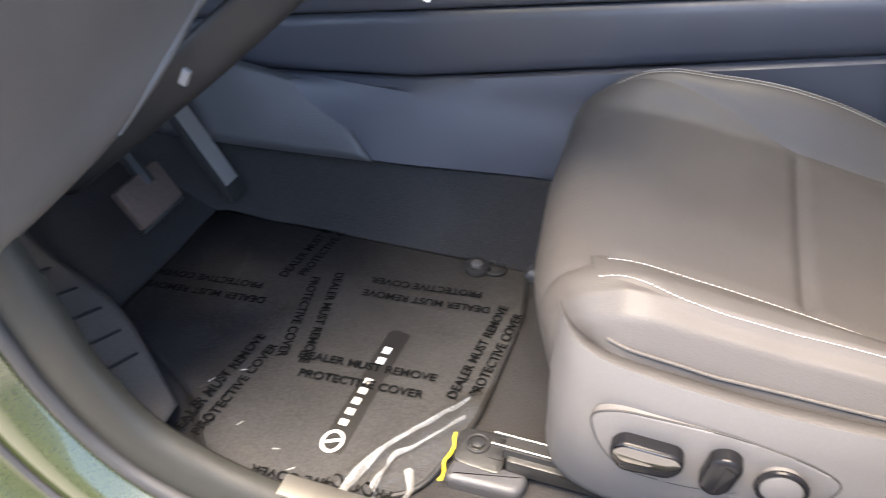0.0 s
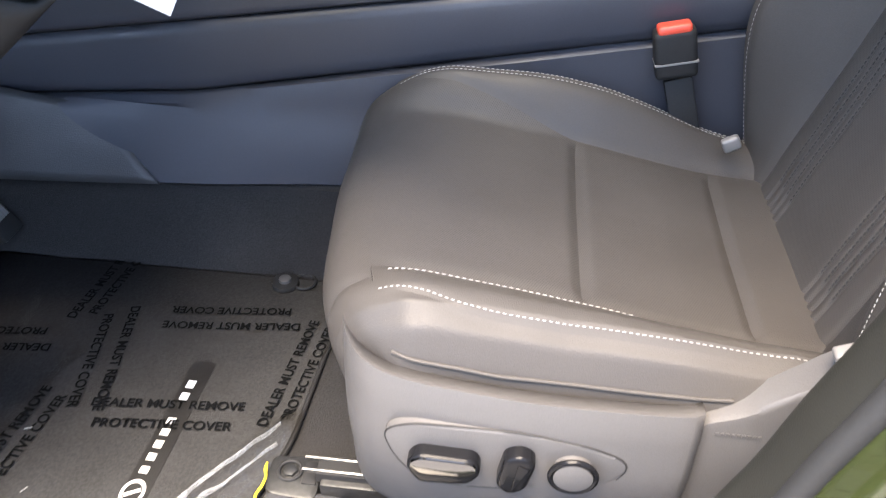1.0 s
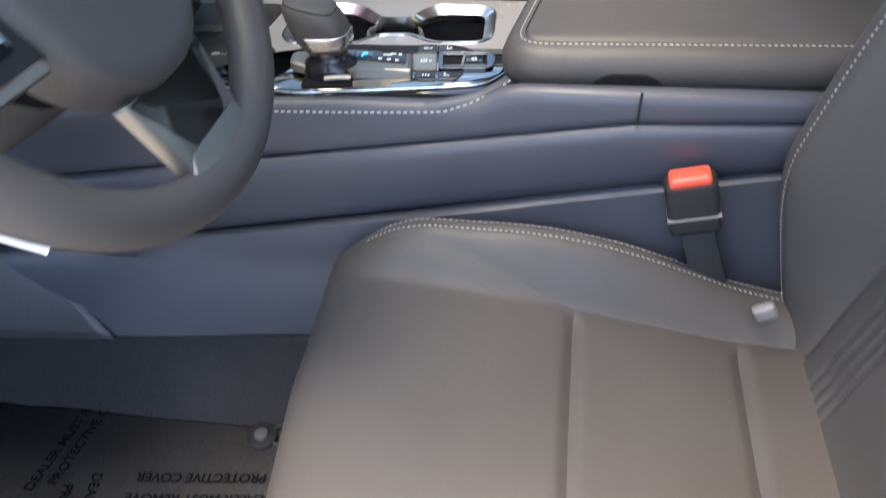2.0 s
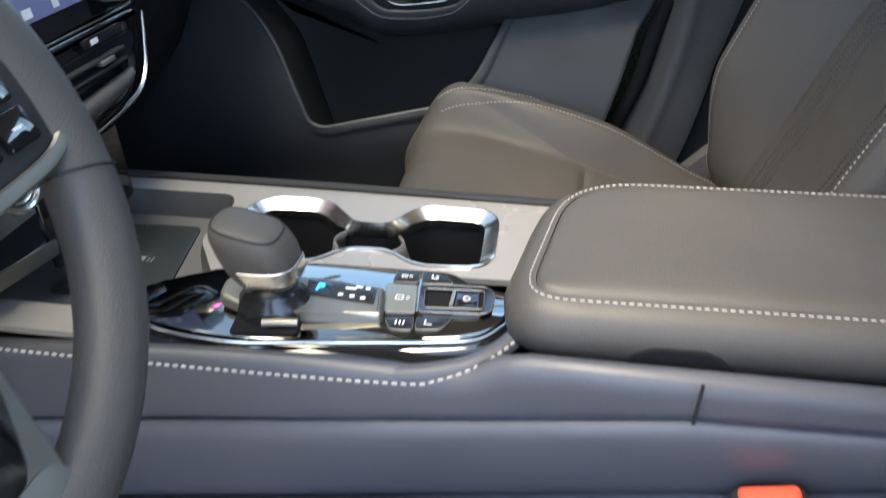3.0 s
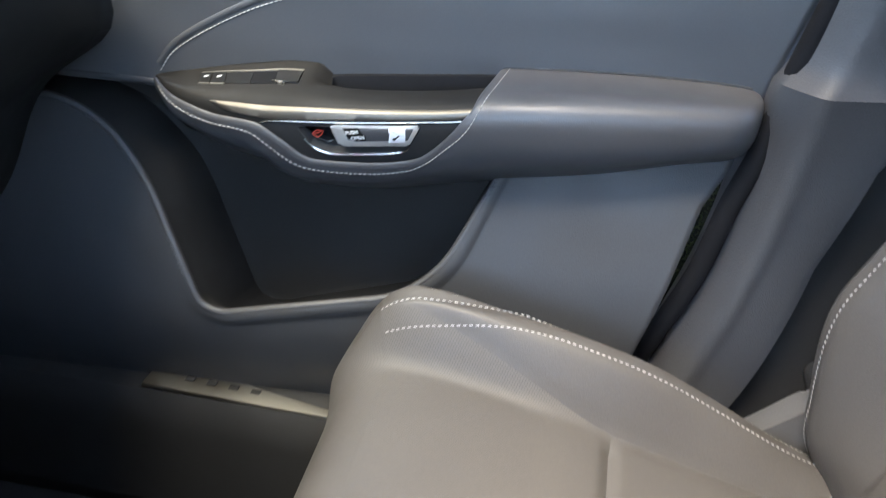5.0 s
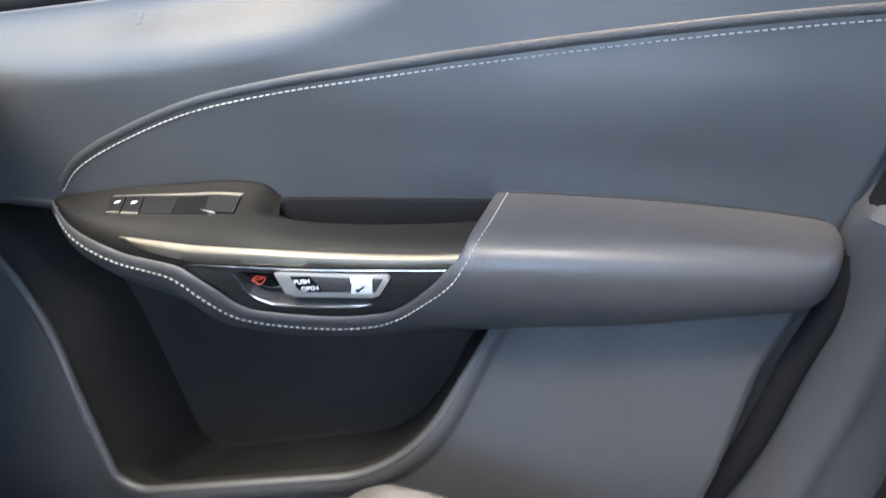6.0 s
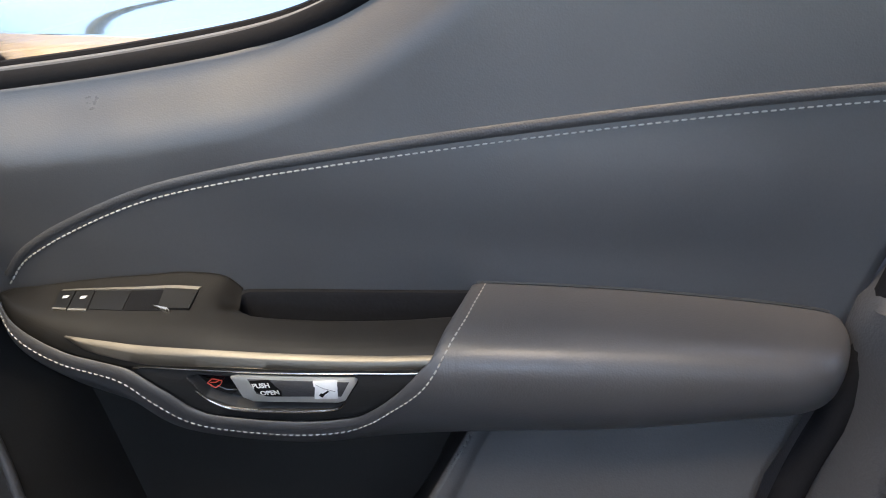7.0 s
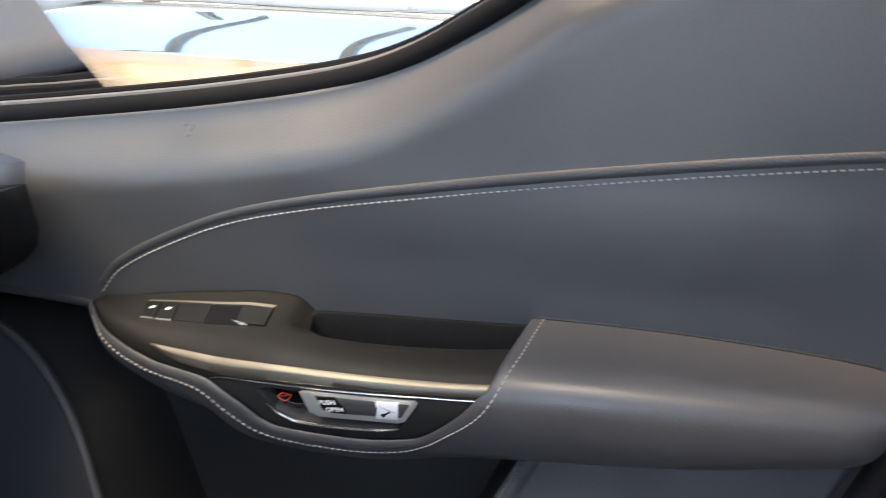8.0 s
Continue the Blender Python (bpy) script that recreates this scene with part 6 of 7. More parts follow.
part("kick_panel", grid(kick), PANEL_BLACK, dash, "black footwell side panel", True, 0.004)


def face(x):
    """A plane that faces the rear at x: its own x runs along y, its own y runs up."""
    return Matrix(((0, 0, 1, x), (1, 0, 0, 0), (0, 1, 0, 0), (0, 0, 0, 1)))


LEAN = Matrix.Translation((-0.165, 0, 0.60)) @ Matrix.Rotation(radians(-6), 4, 'Y') @ Matrix.Translation((0.165, 0, -0.60))
stack = rpoly([(-0.215, 0.588), (0.06, 0.592), (0.150, 0.600), (0.180, 0.628), (0.208, 0.676), (-0.215, 0.676)], [0.01, 0.02, 0.03, 0.03, 0.006, 0.006])
st = part("center_fascia", prism(stack, 0.10, 0.006, LEAN @ face(-0.172)), GLOSS, dash, "gloss black centre stack")
scr = thing("touch_screen", "lit centre touch screen with a round knob in a gloss frame", "screen")
part("screen_frame", prism(rpoly([(-0.20, 0.680), (0.214, 0.680), (0.214, 0.87), (-0.20, 0.87)], 0.008), 0.060, 0.003, LEAN @ face(-0.183)), GLOSS, scr, "gloss black frame")
part("display", prism(rpoly([(-0.19, 0.700), (0.152, 0.700), (0.152, 0.86), (-0.19, 0.86)], 0.003), 0.002, 0.0005, LEAN @ face(-0.1815)), SCREEN, scr, "dim blue lit display")
for yy, zz, w_, h_ in ((0.02, 0.712, 0.012, 0.003), (0.021, 0.716, 0.006, 0.004), (0.06, 0.708, 0.012, 0.008), (0.10, 0.708, 0.008, 0.008), (0.035, 0.730, 0.010, 0.002), (0.085, 0.735, 0.012, 0.007)):
    q = rbox((0, 0, 0), (w_, h_, 0.0006), 0)
    q.transform(LEAN @ face(-0.181) @ Matrix.Translation((yy, zz, 0)))
    part("display_mark", q, LEGEND, scr, "small white display symbol", False)
kmat = LEAN @ face(-0.177) @ Matrix.Translation((0.180, 0.716, 0))
q = disc((0, 0, 0.016), 0.027, 0.026, None, 0.003, 48)
q.transform(kmat)
kn_ = part("temperature_knob", q, SATIN, scr, "ribbed grey temperature knob")
q = ring((0, 0, 0.016), 0.0215, 0.0048, None, 48)
q.transform(kmat)
part("knob_ring", q, CHROME, kn_, "bright bevelled ring")
q = disc((0, 0, 0.0175), 0.0175, 0.002, None, 0.0004, 40)
q.transform(kmat)
part("knob_face", q, GLOSS, kn_, "black display face")
q = prism([(0.012 * math.cos(a), 0.012 * math.sin(a)) for a in np.linspace(math.pi * 0.15, math.pi * 1.15, 16)], 0.001, 0, Matrix.Translation((0, 0, 0.0185)))
q.transform(kmat)
part("knob_light", q, glow("pink_dial", (0.95, 0.15, 0.55), 0.9), kn_, "pink lit half of the dial")
line = crom([(0.213, 0.698), (0.213, 0.682), (0.18, 0.6785), (0.0, 0.678), (-0.19, 0.678)], 40)
q = sweep([(a, b, 0) for a, b in line], 0.0012, 6, 1, (0, 0, 1))
q.transform(LEAN @ face(-0.181))
part("bright_line", q, CHROME, st, "thin bright line under the screen")
edge = crom([(0.204, 0.672), (0.192, 0.645), (0.178, 0.620), (0.155, 0.604), (0.12, 0.598), (0.06, 0.594), (-0.10, 0.590)], 40)
q = sweep([(a, b, 0) for a, b in edge], np.interp(np.linspace(0, 1, 40), [0, 0.3, 0.5, 1], [0.0014, 0.003, 0.0022, 0.003]), 8, 1, (0, 0, 1))
q.transform(LEAN @ face(-0.167))
part("bright_edge", q, CHROME, st, "curved chrome edge")
q = rbox((0, 0, 0), (0.064, 0.009, 0.003), 0.0012)
q.transform(LEAN @ face(-0.168) @ Matrix.Translation((0.128, 0.668, 0)) @ pose(0, 0, 0, 0, 0, 0))
hb = part("hazard_bar", q, KEYBLACK, st, "black hazard button bar")
q = rbox((0, 0, 0), (0.011, 0.0045, 0.0008), 0)
q.transform(LEAN @ face(-0.1655) @ Matrix.Translation((0.112, 0.668, 0)))
part("bar_mark", q, LEGEND, hb, "white mark", False)
vent = thing("air_vent", "dark centre air vent with a silver slider", "air vent")
q = prism(rpoly([(0.0, 0.632), (0.160, 0.636), (0.178, 0.646), (0.182, 0.660), (0.0, 0.660)], 0.012), 0.003, 0, LEAN @ face(-0.170))
part("vent_well", q, FELT, vent, "black vent opening")
for zz in (0.641, 0.651):
    q = rbox((0, 0, 0), (0.120, 0.003, 0.012), 0.001)
    q.transform(LEAN @ face(-0.168) @ Matrix.Translation((0.090, zz, 0)))
    part("slat", q, HARD, vent, "black slat")
q = rbox((0, 0, 0), (0.022, 0.0045, 0.008), 0.0015)
q.transform(LEAN @ face(-0.163) @ Matrix.Translation((0.115, 0.648, 0)))
part("slider", q, SILVER, vent, "silver slider tab")
q = sweep([(a, b, 0) for a, b in crom([(0.150, 0.626), (0.13, 0.622), (0.06, 0.618), (-0.10, 0.615)], 24)], np.interp(np.linspace(0, 1, 24), [0, 0.1, 1], [0.005, 0.008, 0.009]), 12, 1, (0, 0, 1))
q.transform(LEAN @ face(-0.165))
part("padded_bar", q, LEATHER, st, "padded leather bar")
usb = thing("port_panel", "gloss black panel with two ports and pale marks", "port panel")
q = prism(rpoly([(-0.02, 0.500), (0.115, 0.508), (0.115, 0.585), (-0.02, 0.585)], 0.006), 0.004, 0.001, face(-0.175))
part("panel", q, GLOSS, usb, "gloss black port panel")
for yy in (0.030, 0.066):
    q = prism(rpoly([(yy - 0.010, 0.560), (yy + 0.010, 0.561), (yy + 0.010, 0.576), (yy - 0.010, 0.575)], 0.004), 0.003, 0.0006, face(-0.1735))
    po = part("port", q, FELT, usb, "port opening")
    rr = rpoly([(yy - 0.011, 0.559), (yy + 0.011, 0.560), (yy + 0.011, 0.577), (yy - 0.011, 0.576)], 0.004)
    q = sweep([(p[0], p[1], 0) for p in rr + rr[:1]], 0.0008, 6, 1, (0, 0, 1))
    q.transform(face(-0.1735))
    part("port_rim", q, SILVER, po, "bright port rim")
    q = rbox((0, 0, 0), (0.012, 0.003, 0.0006), 0)
    q.transform(face(-0.1735) @ Matrix.Translation((yy, 0.548, 0)))
    part("port_mark", q, LEGEND, po, "small white mark", False)
q = rbox((0, 0, 0), (0.0035, 0.0035, 0.001), 0)
q.transform(face(-0.1735) @ Matrix.Translation((0.005, 0.528, 0)))
part("green_light", q, GREEN_LED, usb, "tiny green light", False)
ign = thing("start_button", "round chrome-ringed start button beside the wheel", "button")
q = disc((0, 0, 0.01), 0.019, 0.02, None, 0.002, 40)
q.transform(LEAN @ face(-0.175) @ Matrix.Translation((-0.045, 0.600, 0)))
part("cap", q, GLOSS, ign, "black button cap")
for rr, ww in ((0.022, 0.0035), (0.0155, 0.0016)):
    q = ring((0, 0, 0.010), rr, ww)
    q.transform(LEAN @ face(-0.175) @ Matrix.Translation((-0.045, 0.600, 0)))
    part("ring", q, CHROME, ign, "chrome ring")
q = rbox((0, 0, 0), (0.085, 0.014, 0.005), 0.002)
q.transform(face(-0.172) @ Matrix.Translation((-0.06, 0.530, 0)) @ pose(0, 0, 0, 0, 0, -8))
part("silver_bar", q, SILVER, st, "silver switch bar")

# ---- pedals, foot rest, mat ----
brake = thing("brake_pedal", "brake pedal with a ribbed rubber pad in a metal frame", "pedal")
pm = Matrix.Translation((-0.515, -0.374, 0.200)) @ pose(0, 0, 0, 0, 58, 0)
q = rbox((0, 0, 0), (0.064, 0.092, 0.016), 0.006)
q.transform(pm)
part("pad", q, mat("worn_brown_rubber", (0.060, 0.042, 0.034), 0.7, grain="leather", bump=1.0, size=220, vary=0.3), brake, "dusty rubber pad")
q = rbox((0.035, 0, -0.004), (0.006, 0.096, 0.012), 0.002)
q.transform(pm)
part("metal_edge", q, STEEL, brake, "bright metal edge")
part("arm", sweep(crom([(-0.52, -0.362, 0.21), (-0.60, -0.35, 0.32), (-0.66, -0.35, 0.48)], 14), 0.012, 8), HARD, brake, "black pedal arm")
acc = thing("accelerator_pedal", "long accelerator pedal with ribbed grey face", "pedal")
am = Matrix.Translation((-0.52, -0.222, 0.185)) @ pose(0, 0, 0, 0, 60, 0) 
q = rbox((0, 0, 0), (0.175, 0.046, 0.014), 0.005)
q.transform(am)
part("face", q, HARD, acc, "black pedal body")
for k in range(6):
    q = rbox((-0.01, -0.014 + 0.0056 * k, 0.008), (0.14, 0.0034, 0.004), 0.001)
    q.transform(am)
    part("rib", q, SATIN, acc, "grey rib")
rest = thing("foot_rest", "grey-brown ribbed rubber foot rest beside the pedals", "foot rest")
fr = loft([[(-0.70, -0.475, 0.26), (-0.63, -0.470, 0.15), (-0.50, -0.498, 0.095), (-0.345, -0.602, 0.068)], [(-0.70, -0.58, 0.30), (-0.62, -0.58, 0.20), (-0.48, -0.60, 0.130), (-0.33, -0.640, 0.090)], [(-0.70, -0.70, 0.34), (-0.60, -0.68, 0.25), (-0.46, -0.690, 0.165), (-0.33, -0.69, 0.105)]], 40, 16)
part("tread", grid(fr), mat("dusty_grey_rubber", (0.095, 0.083, 0.073), 0.75, grain="carpet", bump=0.4, size=300, vary=0.2), rest, "dusty rubber tread", True, 0.01)
for k in range(7):
    i = 6 + 4 * k
    rib = [tuple(np.array(fr[i][j]) + np.array((0.001, 0, 0.001))) for j in range(2, 14)]
    part("rib", sweep(rib, 0.0022, 6), RUBBER, rest, "dark rib")

MZ = 0.061
floor_mat = thing("floor_mat", "dark carpet driver floor mat with pale woven bars", "floor mat")
mat_o = rpoly([(-0.60, -0.205), (-0.008, -0.160), (0.020, -0.30), (0.012, -0.50), (-0.02, -0.62), (-0.12, -0.672), (-0.27, -0.660), (-0.345, -0.575), (-0.52, -0.480), (-0.60, -0.42)], 0.03, 6)
q = prism(mat_o, 0.008, 0.003, Matrix.Translation((0, 0, MZ)))
part("pile", q, MAT_PILE, floor_mat, "charcoal carpet pile")
edge_pts = [(p[0], p[1], MZ - 0.001) for p in mat_o]
part("binding", sweep(edge_pts + edge_pts[:1], 0.0035, 8), RUBBER, floor_mat, "black bound edge")
lb = Matrix.Translation((-0.139, -0.5, MZ + 0.0008)) @ pose(0, 0, 0, 0, 0, 88)
q = rbox((0, 0, 0), (0.215, 0.030, 0.001), 0)
q.transform(Matrix.Translation((0.003, 0.005, -0.0006)) @ lb)
part("badge_field", q, RUBBER, floor_mat, "black badge field", False)
q = ring((0, 0, 0), 0.0125, 0.002)
q.transform(lb @ Matrix.Translation((-0.088, 0, 0.0006)) @ Matrix.Diagonal((1.2, 0.95, 0.4, 1)))
part("oval_mark", q, WHITE, floor_mat, "white woven oval mark")
q = rbox((-0.088, 0, 0.0008), (0.004, 0.018, 0.001), 0, pose(0, 0, 0, 0, 0, 30))
q.transform(lb)
part("oval_bar", q, WHITE, floor_mat, "white woven stroke", False)
for a, w_ in ((-0.058, 0.013), (-0.040, 0.014), (-0.022, 0.015), (-0.004, 0.014), (0.013, 0.013), (0.052, 0.016), (0.072, 0.017)):
    q = rbox((a, 0, 0.0008), (w_ * 0.72, 0.0105, 0.001), 0.0005)
    q.transform(lb)
    part("woven_bar", q, WHITE, floor_mat, "pale woven bar", False)

cover = thing("protective_film", "clear plastic film over the floor mat, printed with black words, creased", "plastic film")


def film_z(x, y):
    """Gentle waves, and raised folds near the seat-side corner."""
    z = 0.0020 + 0.0014 * noise.noise(Vector((x * 9, y * 9, 0.3))) + 0.0006 * noise.noise(Vector((x * 30, y * 30, 2.0)))
    for (ax, ay), (bx, by), h, w_ in (((0.005, -0.47), (-0.13, -0.67), 0.014, 0.008), ((0.012, -0.49), (-0.09, -0.66), 0.010, 0.006), ((-0.30, -0.40), (-0.33, -0.60), 0.004, 0.008), ((-0.33, -0.60), (-0.20, -0.66), 0.005, 0.007)):
        t = max(0, min(1, ((x - ax) * (bx - ax) + (y - ay) * (by - ay)) / ((bx - ax) ** 2 + (by - ay) ** 2)))
        d = math.hypot(x - ax - t * (bx - ax), y - ay - t * (by - ay)) + 0.004 * noise.noise(Vector((x * 40, y * 40, 5)))
        z += h * math.exp(-(d / w_) ** 2)
    return MZ + max(0.0010, z)


fo = np.array([(p[0] * 1.02 + 0.004, p[1] * 1.0 - 0.004) for p in mat_o])
bm = bmesh.new()
cell = 0.009
vs = {}
fpoly = [tuple(p) for p in fo]


def in_poly(px, py):
    c = False
    for (x0, y0), (x1, y1) in zip(fpoly, fpoly[1:] + fpoly[:1]):
        if (y0 > py) != (y1 > py) and px < (x1 - x0) * (py - y0) / (y1 - y0) + x0:
            c = not c
    return c


for i in range(-70, 6):
    for j in range(-78, -15):
        if in_poly((i + 0.5) * cell, (j + 0.5) * cell):
            q = []
            for a, b in ((i, j), (i + 1, j), (i + 1, j + 1), (i, j + 1)):
                if (a, b) not in vs:
                    vs[a, b] = bm.verts.new((a * cell, b * cell, film_z(a * cell, b * cell)))
                q.append(vs[a, b])
            bm.faces.new(q)
fs = part("film_sheet", bm, FILM, cover, "clear creased film")
fs.visible_shadow = False


def film_words(text, x, y, turn):
    m = Matrix.Translation((x, y, 0)) @ pose(0, 0, 0, 0, 0, turn)
    ob = words(text, 0.0185, m @ Matrix.Diagonal((0.98, 1, 1, 1)), PRINT, "printed_line", cover, 0.0, 0.0004)
    for v in ob.data.vertices:
        v.co.z = film_z(v.co.x, v.co.y) + 0.0008


def word_square(x, y, sides="sewn"):
    """Four double lines of print round a square whose lower left corner is x, y."""
    for key, ox, oy, dx, dy, turn in (("s", 0.0, 0.0, 0.015, -0.030, 5), ("n", 0.218, 0.175, -0.020, 0.028, 186), ("e", 0.222, -0.005, 0.026, 0.012, 84), ("w", -0.026, 0.178, -0.030, -0.020, -80)):
        if key in sides:
            film_words("DEALER MUST REMOVE", x + ox, y + oy, turn)
            film_words("PROTECTIVE COVER", x + ox + dx, y + oy + dy, turn)


word_square(-0.245, -0.478)
word_square(-0.545, -0.640, "e")
word_square(-0.245, -0.835, "n")
word_square(-0.560, -0.330, "e")
word_square(-0.560, -0.560, "n")
tape = []
for k, y in enumerate(np.linspace(-0.607, -0.537, 24)):
    x = -0.002 + 0.0022 * math.sin(k * 0.5) + 0.0012 * noise.noise(Vector((y * 90, 3, 1)))
    w_ = 0.0016 + 0.0008 * noise.noise(Vector((y * 120, 7, 2)))
    z = MZ + 0.011 + 0.0016 * noise.noise(Vector((y * 70, 1, 4)))
    tape.append([(x - w_, y, z), (x, y, z + 0.0009), (x + w_, y, z - 0.0005)])
part("yellow_strip", grid(tape), YELLOW, cover, "narrow crinkled yellow tape", False, 0.0004)


def fold(path, w0, w1, seed):
    """A crushed crease: a narrow crumpled ribbon standing up from the film."""
    p = crom(path, 50)
    rows = []
    for i, (x, y) in enumerate(p):
        t = i / 49
        w_ = w0 + (w1 - w0) * t
        d = p[min(49, i + 1)] - p[max(0, i - 1)]
        d = d / np.linalg.norm(d)
        nx, ny = -d[1], d[0]
        row = []
        for k, a in enumerate(np.linspace(-1, 1, 7)):
            j = noise.noise(Vector((x * 60, y * 60, seed + k * 0.7)))
            off = w_ * (a + 0.35 * j)
            row.append((x + nx * off, y + ny * off, film_z(x + nx * off, y + ny * off) + 0.0015 + 0.004 * (1 - a * a) + 0.002 * j))
        rows.append(row)
    return grid(rows)


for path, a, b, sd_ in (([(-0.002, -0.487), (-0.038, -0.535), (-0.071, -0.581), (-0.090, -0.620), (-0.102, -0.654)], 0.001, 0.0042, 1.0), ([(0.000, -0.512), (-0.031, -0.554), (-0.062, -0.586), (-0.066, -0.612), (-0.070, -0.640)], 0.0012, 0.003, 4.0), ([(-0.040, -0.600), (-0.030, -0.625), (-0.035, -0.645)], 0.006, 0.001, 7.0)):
    part("film_fold", fold(path, a, b, sd_), FOLD_SHINE, cover, "crushed fold in the film, its shine painted pale")
# Small pale bars stand in for reflected glints on the film.
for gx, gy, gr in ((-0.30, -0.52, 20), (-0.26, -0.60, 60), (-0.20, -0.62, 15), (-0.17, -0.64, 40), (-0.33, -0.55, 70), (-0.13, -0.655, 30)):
    part("film_glint", rbox((gx, gy, film_z(gx, gy) + 0.001), (0.009, 0.0014, 0.0008), 0, pose(0, 0, 0, 8, 0, gr)), FOLD_SHINE, cover, "tiny pale bar painted as a glint on the film", False)
clipthing = thing("mat_hook", "black round mat fastener with a grey centre", "fastener")
part("base", disc((-0.072, -0.222, MZ + 0.008), 0.020, 0.010, None, 0.004, 32), HARD, clipthing, "black round base")
part("twist", disc((-0.072, -0.222, MZ + 0.013), 0.009, 0.006, None, 0.002, 24), VALANCE, clipthing, "grey twist lock")
part("eyelet", ring((-0.045, -0.216, MZ + 0.004), 0.016, 0.0022), RUBBER, clipthing, "grey eyelet ring")

# ---- driver's side: sill, seal and painted body ----
oc = crom([(-0.46, 0.62), (-0.41, 0.46), (-0.374, 0.345), (-0.357, 0.287), (-0.339, 0.229), (-0.302, 0.169), (-0.255, 0.136), (-0.158, 0.108), (0.0, 0.105), (0.26, 0.122), (0.375, 0.195), (0.424, 0.314), (0.447, 0.408), (0.468, 0.488), (0.495, 0.62), (0.52, 0.75), (0.56, 1.05)], 160)
dirs = np.gradient(oc, axis=0)
dirs /= np.linalg.norm(dirs, axis=1)[:, None]
outw = np.stack([dirs[:, 1], -dirs[:, 0]], 1)


def ribbon(profile):
    """Rows along the door opening; profile gives (outward shift, y) down the section."""
    rows = []
    for (x, z), (ox, oz) in zip(oc, outw):
        slim = 1 - 0.72 * smooth_step(0.55, 0.78, z)
        slim *= 1 - 0.84 * smooth_step(0.05, 0.36, x)
        rows.append([(x + ox * (min(d, 0.12) * slim + max(0.0, d - 0.12)), y, z + oz * (min(d, 0.12) * slim + max(0.0, d - 0.12))) for d, y in profile])
    return rows


structure("trim_driver_opening", grid(ribbon(crom([(0.060, -0.668), (0.020, -0.676), (0.003, -0.684), (0.0, -0.695), (0.008, -0.709), (0.028, -0.718), (0.050, -0.722)], 14))), TRIM, "olive grey plastic trim inside the driver door opening", "trim", 0.004)
structure("seal_driver_opening", sweep([(r[0][0], -0.724, r[0][2]) for r in ribbon([(0.052, 0.0)])], 0.010, 12, 1.0, (0, 1, 0)), RUBBER, "black rubber door opening seal", "seal")
structure("body_driver_opening", grid(ribbon(crom([(0.058, -0.722), (0.068, -0.735), (0.074, -0.752), (0.09, -0.762), (0.115, -0.765), (0.135, -0.775), (0.150, -0.80), (0.20, -0.83), (0.28, -0.835), (0.38, -0.83)], 24))), PAINT, "dark green painted body round the driver door opening", "body", 0.004)
structure("seal_outer_driver", sweep([(r[0][0], -0.768, r[0][2]) for r in ribbon([(0.112, 0.0)])], 0.0045, 8, 1.0, (0, 1, 0)), RUBBER, "thin outer rubber lip on the body", "seal")
splate = thing("sill_plate", "pale brushed metal scuff plate on the driver sill", "scuff plate")
part("plate", rbox((0.035, -0.694, 0.118), (0.36, 0.026, 0.005), 0.002), SILVER, splate, "brushed metal plate")
kickd = loft([[(-0.80, -0.72, 0.50), (-0.60, -0.72, 0.45), (-0.42, -0.715, 0.44)], [(-0.80, -0.71, 0.25), (-0.60, -0.71, 0.22), (-0.41, -0.71, 0.24)], [(-0.80, -0.71, 0.05), (-0.60, -0.71, 0.05), (-0.40, -0.71, 0.06)]], 16, 14)
part("kick_panel", grid(kickd), PLASTIC, dash, "dark driver side kick panel", True, 0.004)
tag = thing("paper_tag", "white paper tag hanging under the steering wheel", "paper tag")
part("card", rbox((-0.088, -0.392, 0.562), (0.040, 0.0010, 0.050), 0, pose(0, 0, 0, -20, 28, 10)), WHITE, tag, "white card", False)
part("string", sweep([(-0.088, -0.392, 0.582), (-0.09, -0.385, 0.66)], 0.0008, 5), THREAD, tag, "thin string")

# ---- outside the passenger window ----
car = thing("parked_car", "parked tan car with a grey roof and wide bright windows", "car")
TAN = mat("tan_paint", (0.20, 0.135, 0.065), 0.35, 0.1, vary=0.1, coat=0.6)
GREY = mat("grey_roof_paint", (0.22, 0.23, 0.24), 0.35, 0.2, vary=0.15, coat=0.5)
PANE = mat("reflective_car_glass", (0.50, 0.56, 0.55), 0.04, 0.95, vary=0.05, rvar=0.02)
body = loft([[(-2.6, 2.30, -0.30), (-0.5, 2.22, -0.32), (1.8, 2.30, -0.30)], [(-2.6, 2.22, 0.10), (-0.5, 2.13, 0.10), (1.8, 2.22, 0.10)], [(-2.6, 2.26, 0.37), (-0.5, 2.18, 0.38), (1.8, 2.26, 0.39)], [(-2.6, 2.36, 0.485), (-0.5, 2.30, 0.49), (1.8, 2.36, 0.50)]], 30, 16)
part("body", grid(body), TAN, car, "tan painted side", True, 0.02)
pane = loft([[(-2.3, 2.38, 0.475), (-0.9, 2.32, 0.48), (0.5, 2.38, 0.49)], [(-2.1, 2.56, 0.545), (-0.9, 2.52, 0.555), (0.35, 2.56, 0.555)], [(-1.8, 2.74, 0.59), (-0.9, 2.72, 0.605), (0.15, 2.74, 0.59)]], 24, 12)
part("window_glass", grid(pane), PANE, car, "bright reflecting glass", True, 0.006)
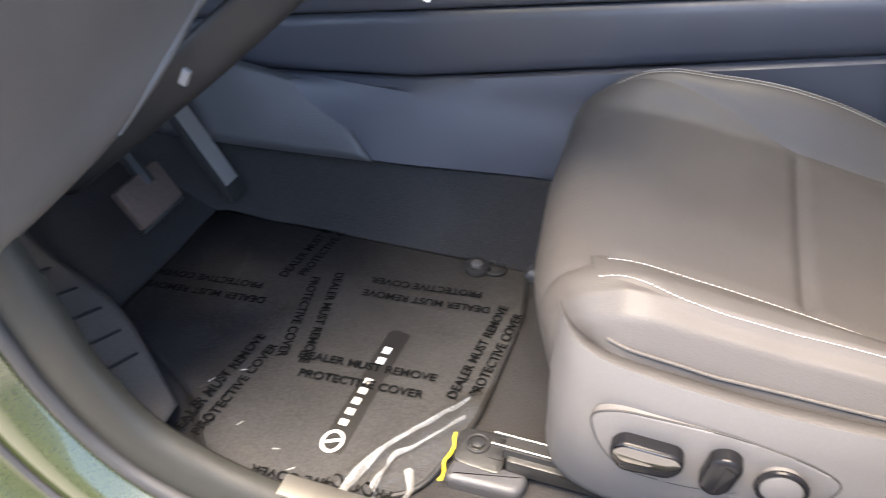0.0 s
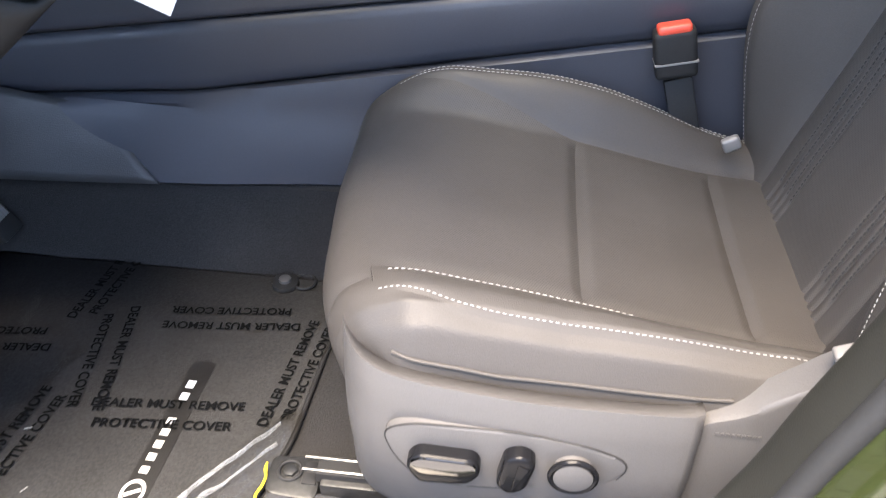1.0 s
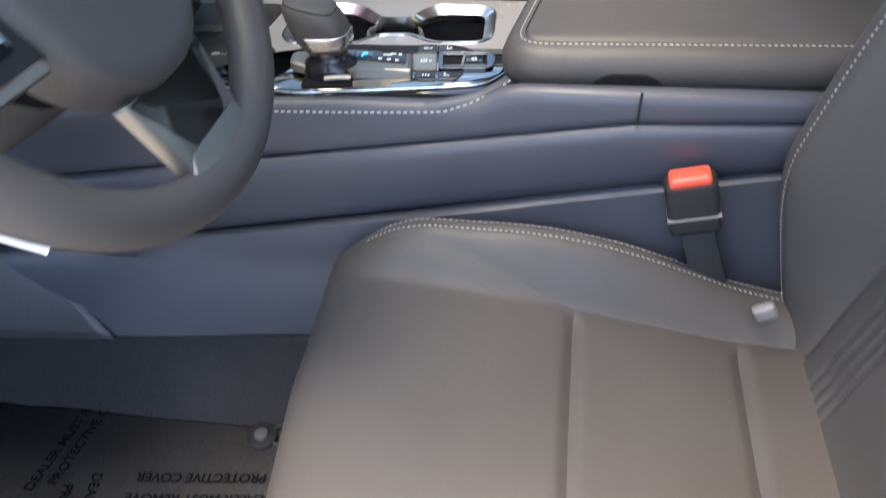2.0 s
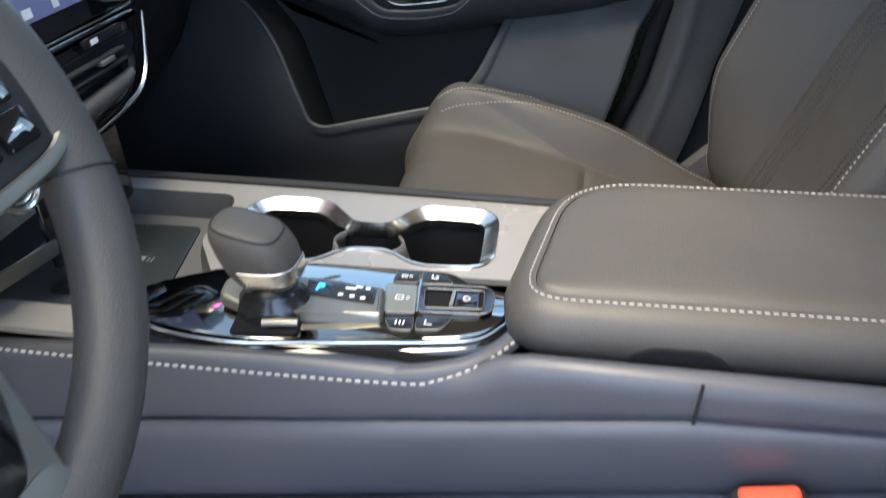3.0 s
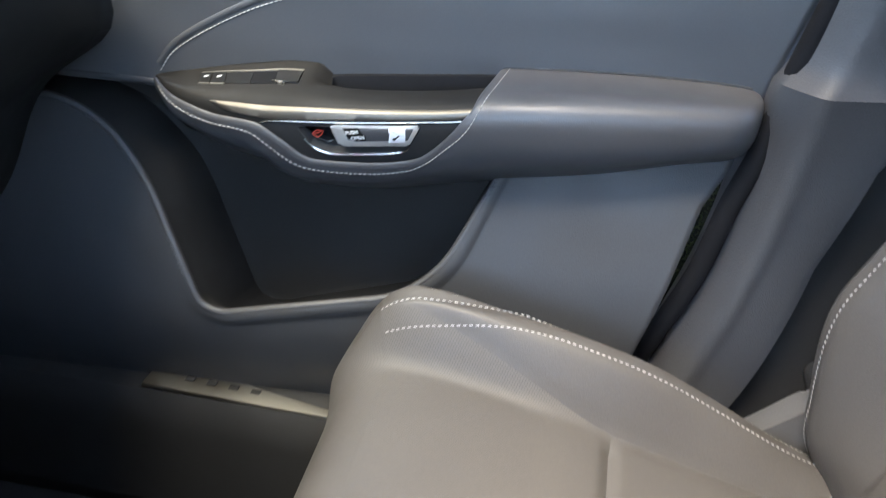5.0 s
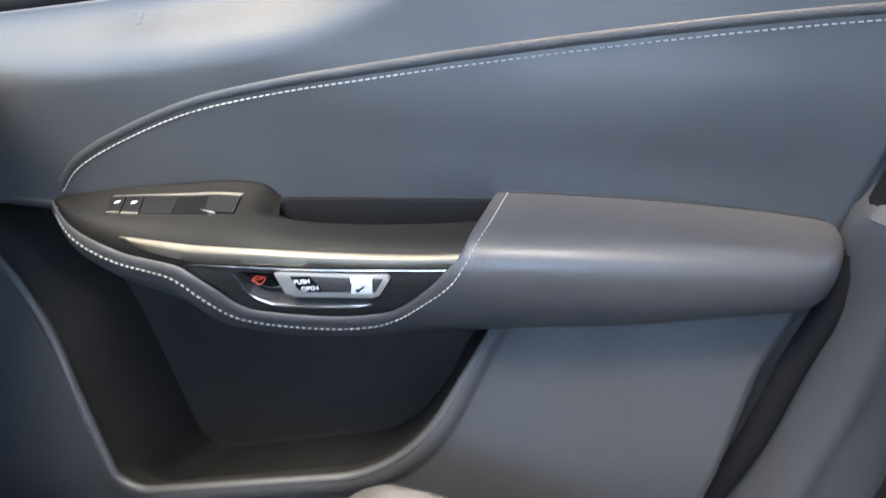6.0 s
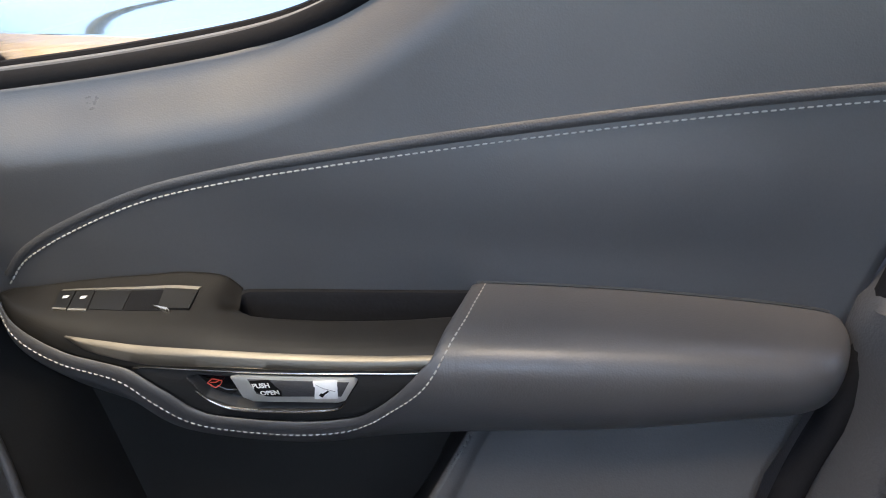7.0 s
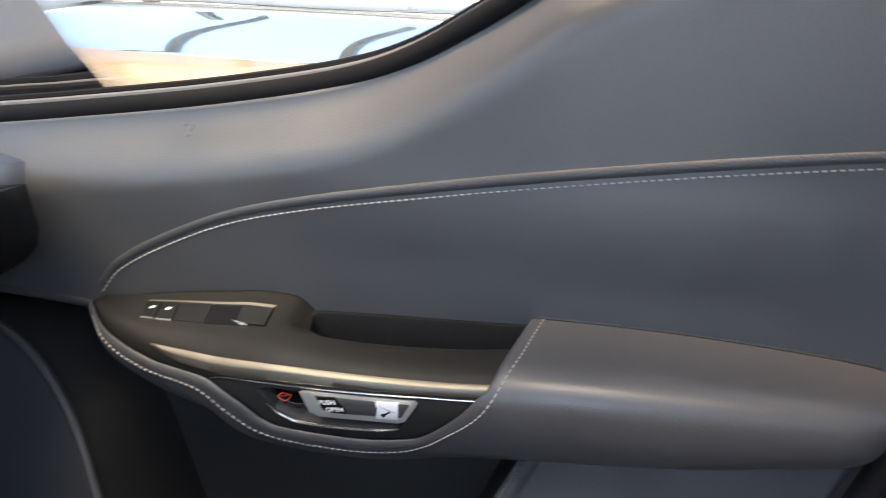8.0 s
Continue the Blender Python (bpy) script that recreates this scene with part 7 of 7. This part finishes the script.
rf = loft([[(-2.6, 2.38, 0.50), (-2.1, 2.56, 0.515), (-1.78, 2.73, 0.595), (-0.9, 2.71, 0.61), (0.17, 2.73, 0.595), (0.6, 2.45, 0.45)], [(-2.7, 2.5, 0.53), (-2.15, 2.70, 0.60), (-1.75, 2.90, 0.70), (-0.9, 2.90, 0.72), (0.2, 2.90, 0.70), (0.8, 2.6, 0.48)], [(-2.7, 3.6, 0.45), (-2.1, 3.6, 0.62), (-1.7, 3.6, 0.76), (-0.9, 3.6, 0.79), (0.2, 3.6, 0.76), (0.8, 3.6, 0.48)]], 40, 12)
part("roof", grid(rf), GREY, car, "grey roof and pillars", True, 0.01)
part("door_mirror", rbox((-0.62, 2.22, 0.49), (0.16, 0.10, 0.07), 0.03, None, 3), GREY, car, "grey door mirror")
for xx in (-1.9, 1.1):
    wh = part("wheel", disc((xx, 2.32, -0.10), 0.32, 0.22, Matrix.Rotation(radians(90), 4, 'X'), 0.03, 32), RUBBER, car, "black tyre")
    part("wheel_rim", disc((xx, 2.16, -0.10), 0.20, 0.04, Matrix.Rotation(radians(90), 4, 'X'), 0.02, 24), STEEL, wh, "alloy rim")
frame_top = thing("canopy_frame", "thin dark steel frame of an open canopy over the lot", "canopy")
for k in range(5):
    part("beam", rbox((-4.5 + 2.0 * k, 3.5, 4.2), (0.10, 9.0, 0.16), 0.01), STEEL, frame_top, "steel cross beam")
for k in range(3):
    part("purlin", rbox((-0.5, 2.2 + 1.6 * k, 4.35), (10.0, 0.08, 0.10), 0.01, pose(0, 0, 0, 0, 0, 6 * k)), STEEL, frame_top, "steel purlin")
for xx, yy in ((-5.0, 7.6), (4.0, 7.6), (-5.0, 4.6), (4.0, 4.6)):
    part("post", rbox((xx, yy, 1.9), (0.14, 0.14, 4.64), 0.01), STEEL, frame_top, "steel post")

# ---- unseen wall, added: closes the open driver side and bounces light in ----
structure("wall_bounce_lot", rbox((0, -3.6, 0.45), (16, 0.2, 1.75), 0.02), mat("bounce_wall", (0.36, 0.35, 0.335), 0.9, grain="carpet", bump=0.5, size=30, vary=0.2, scale2=1.5), "unseen plain grey wall, added to close the lot and bounce light", "wall")
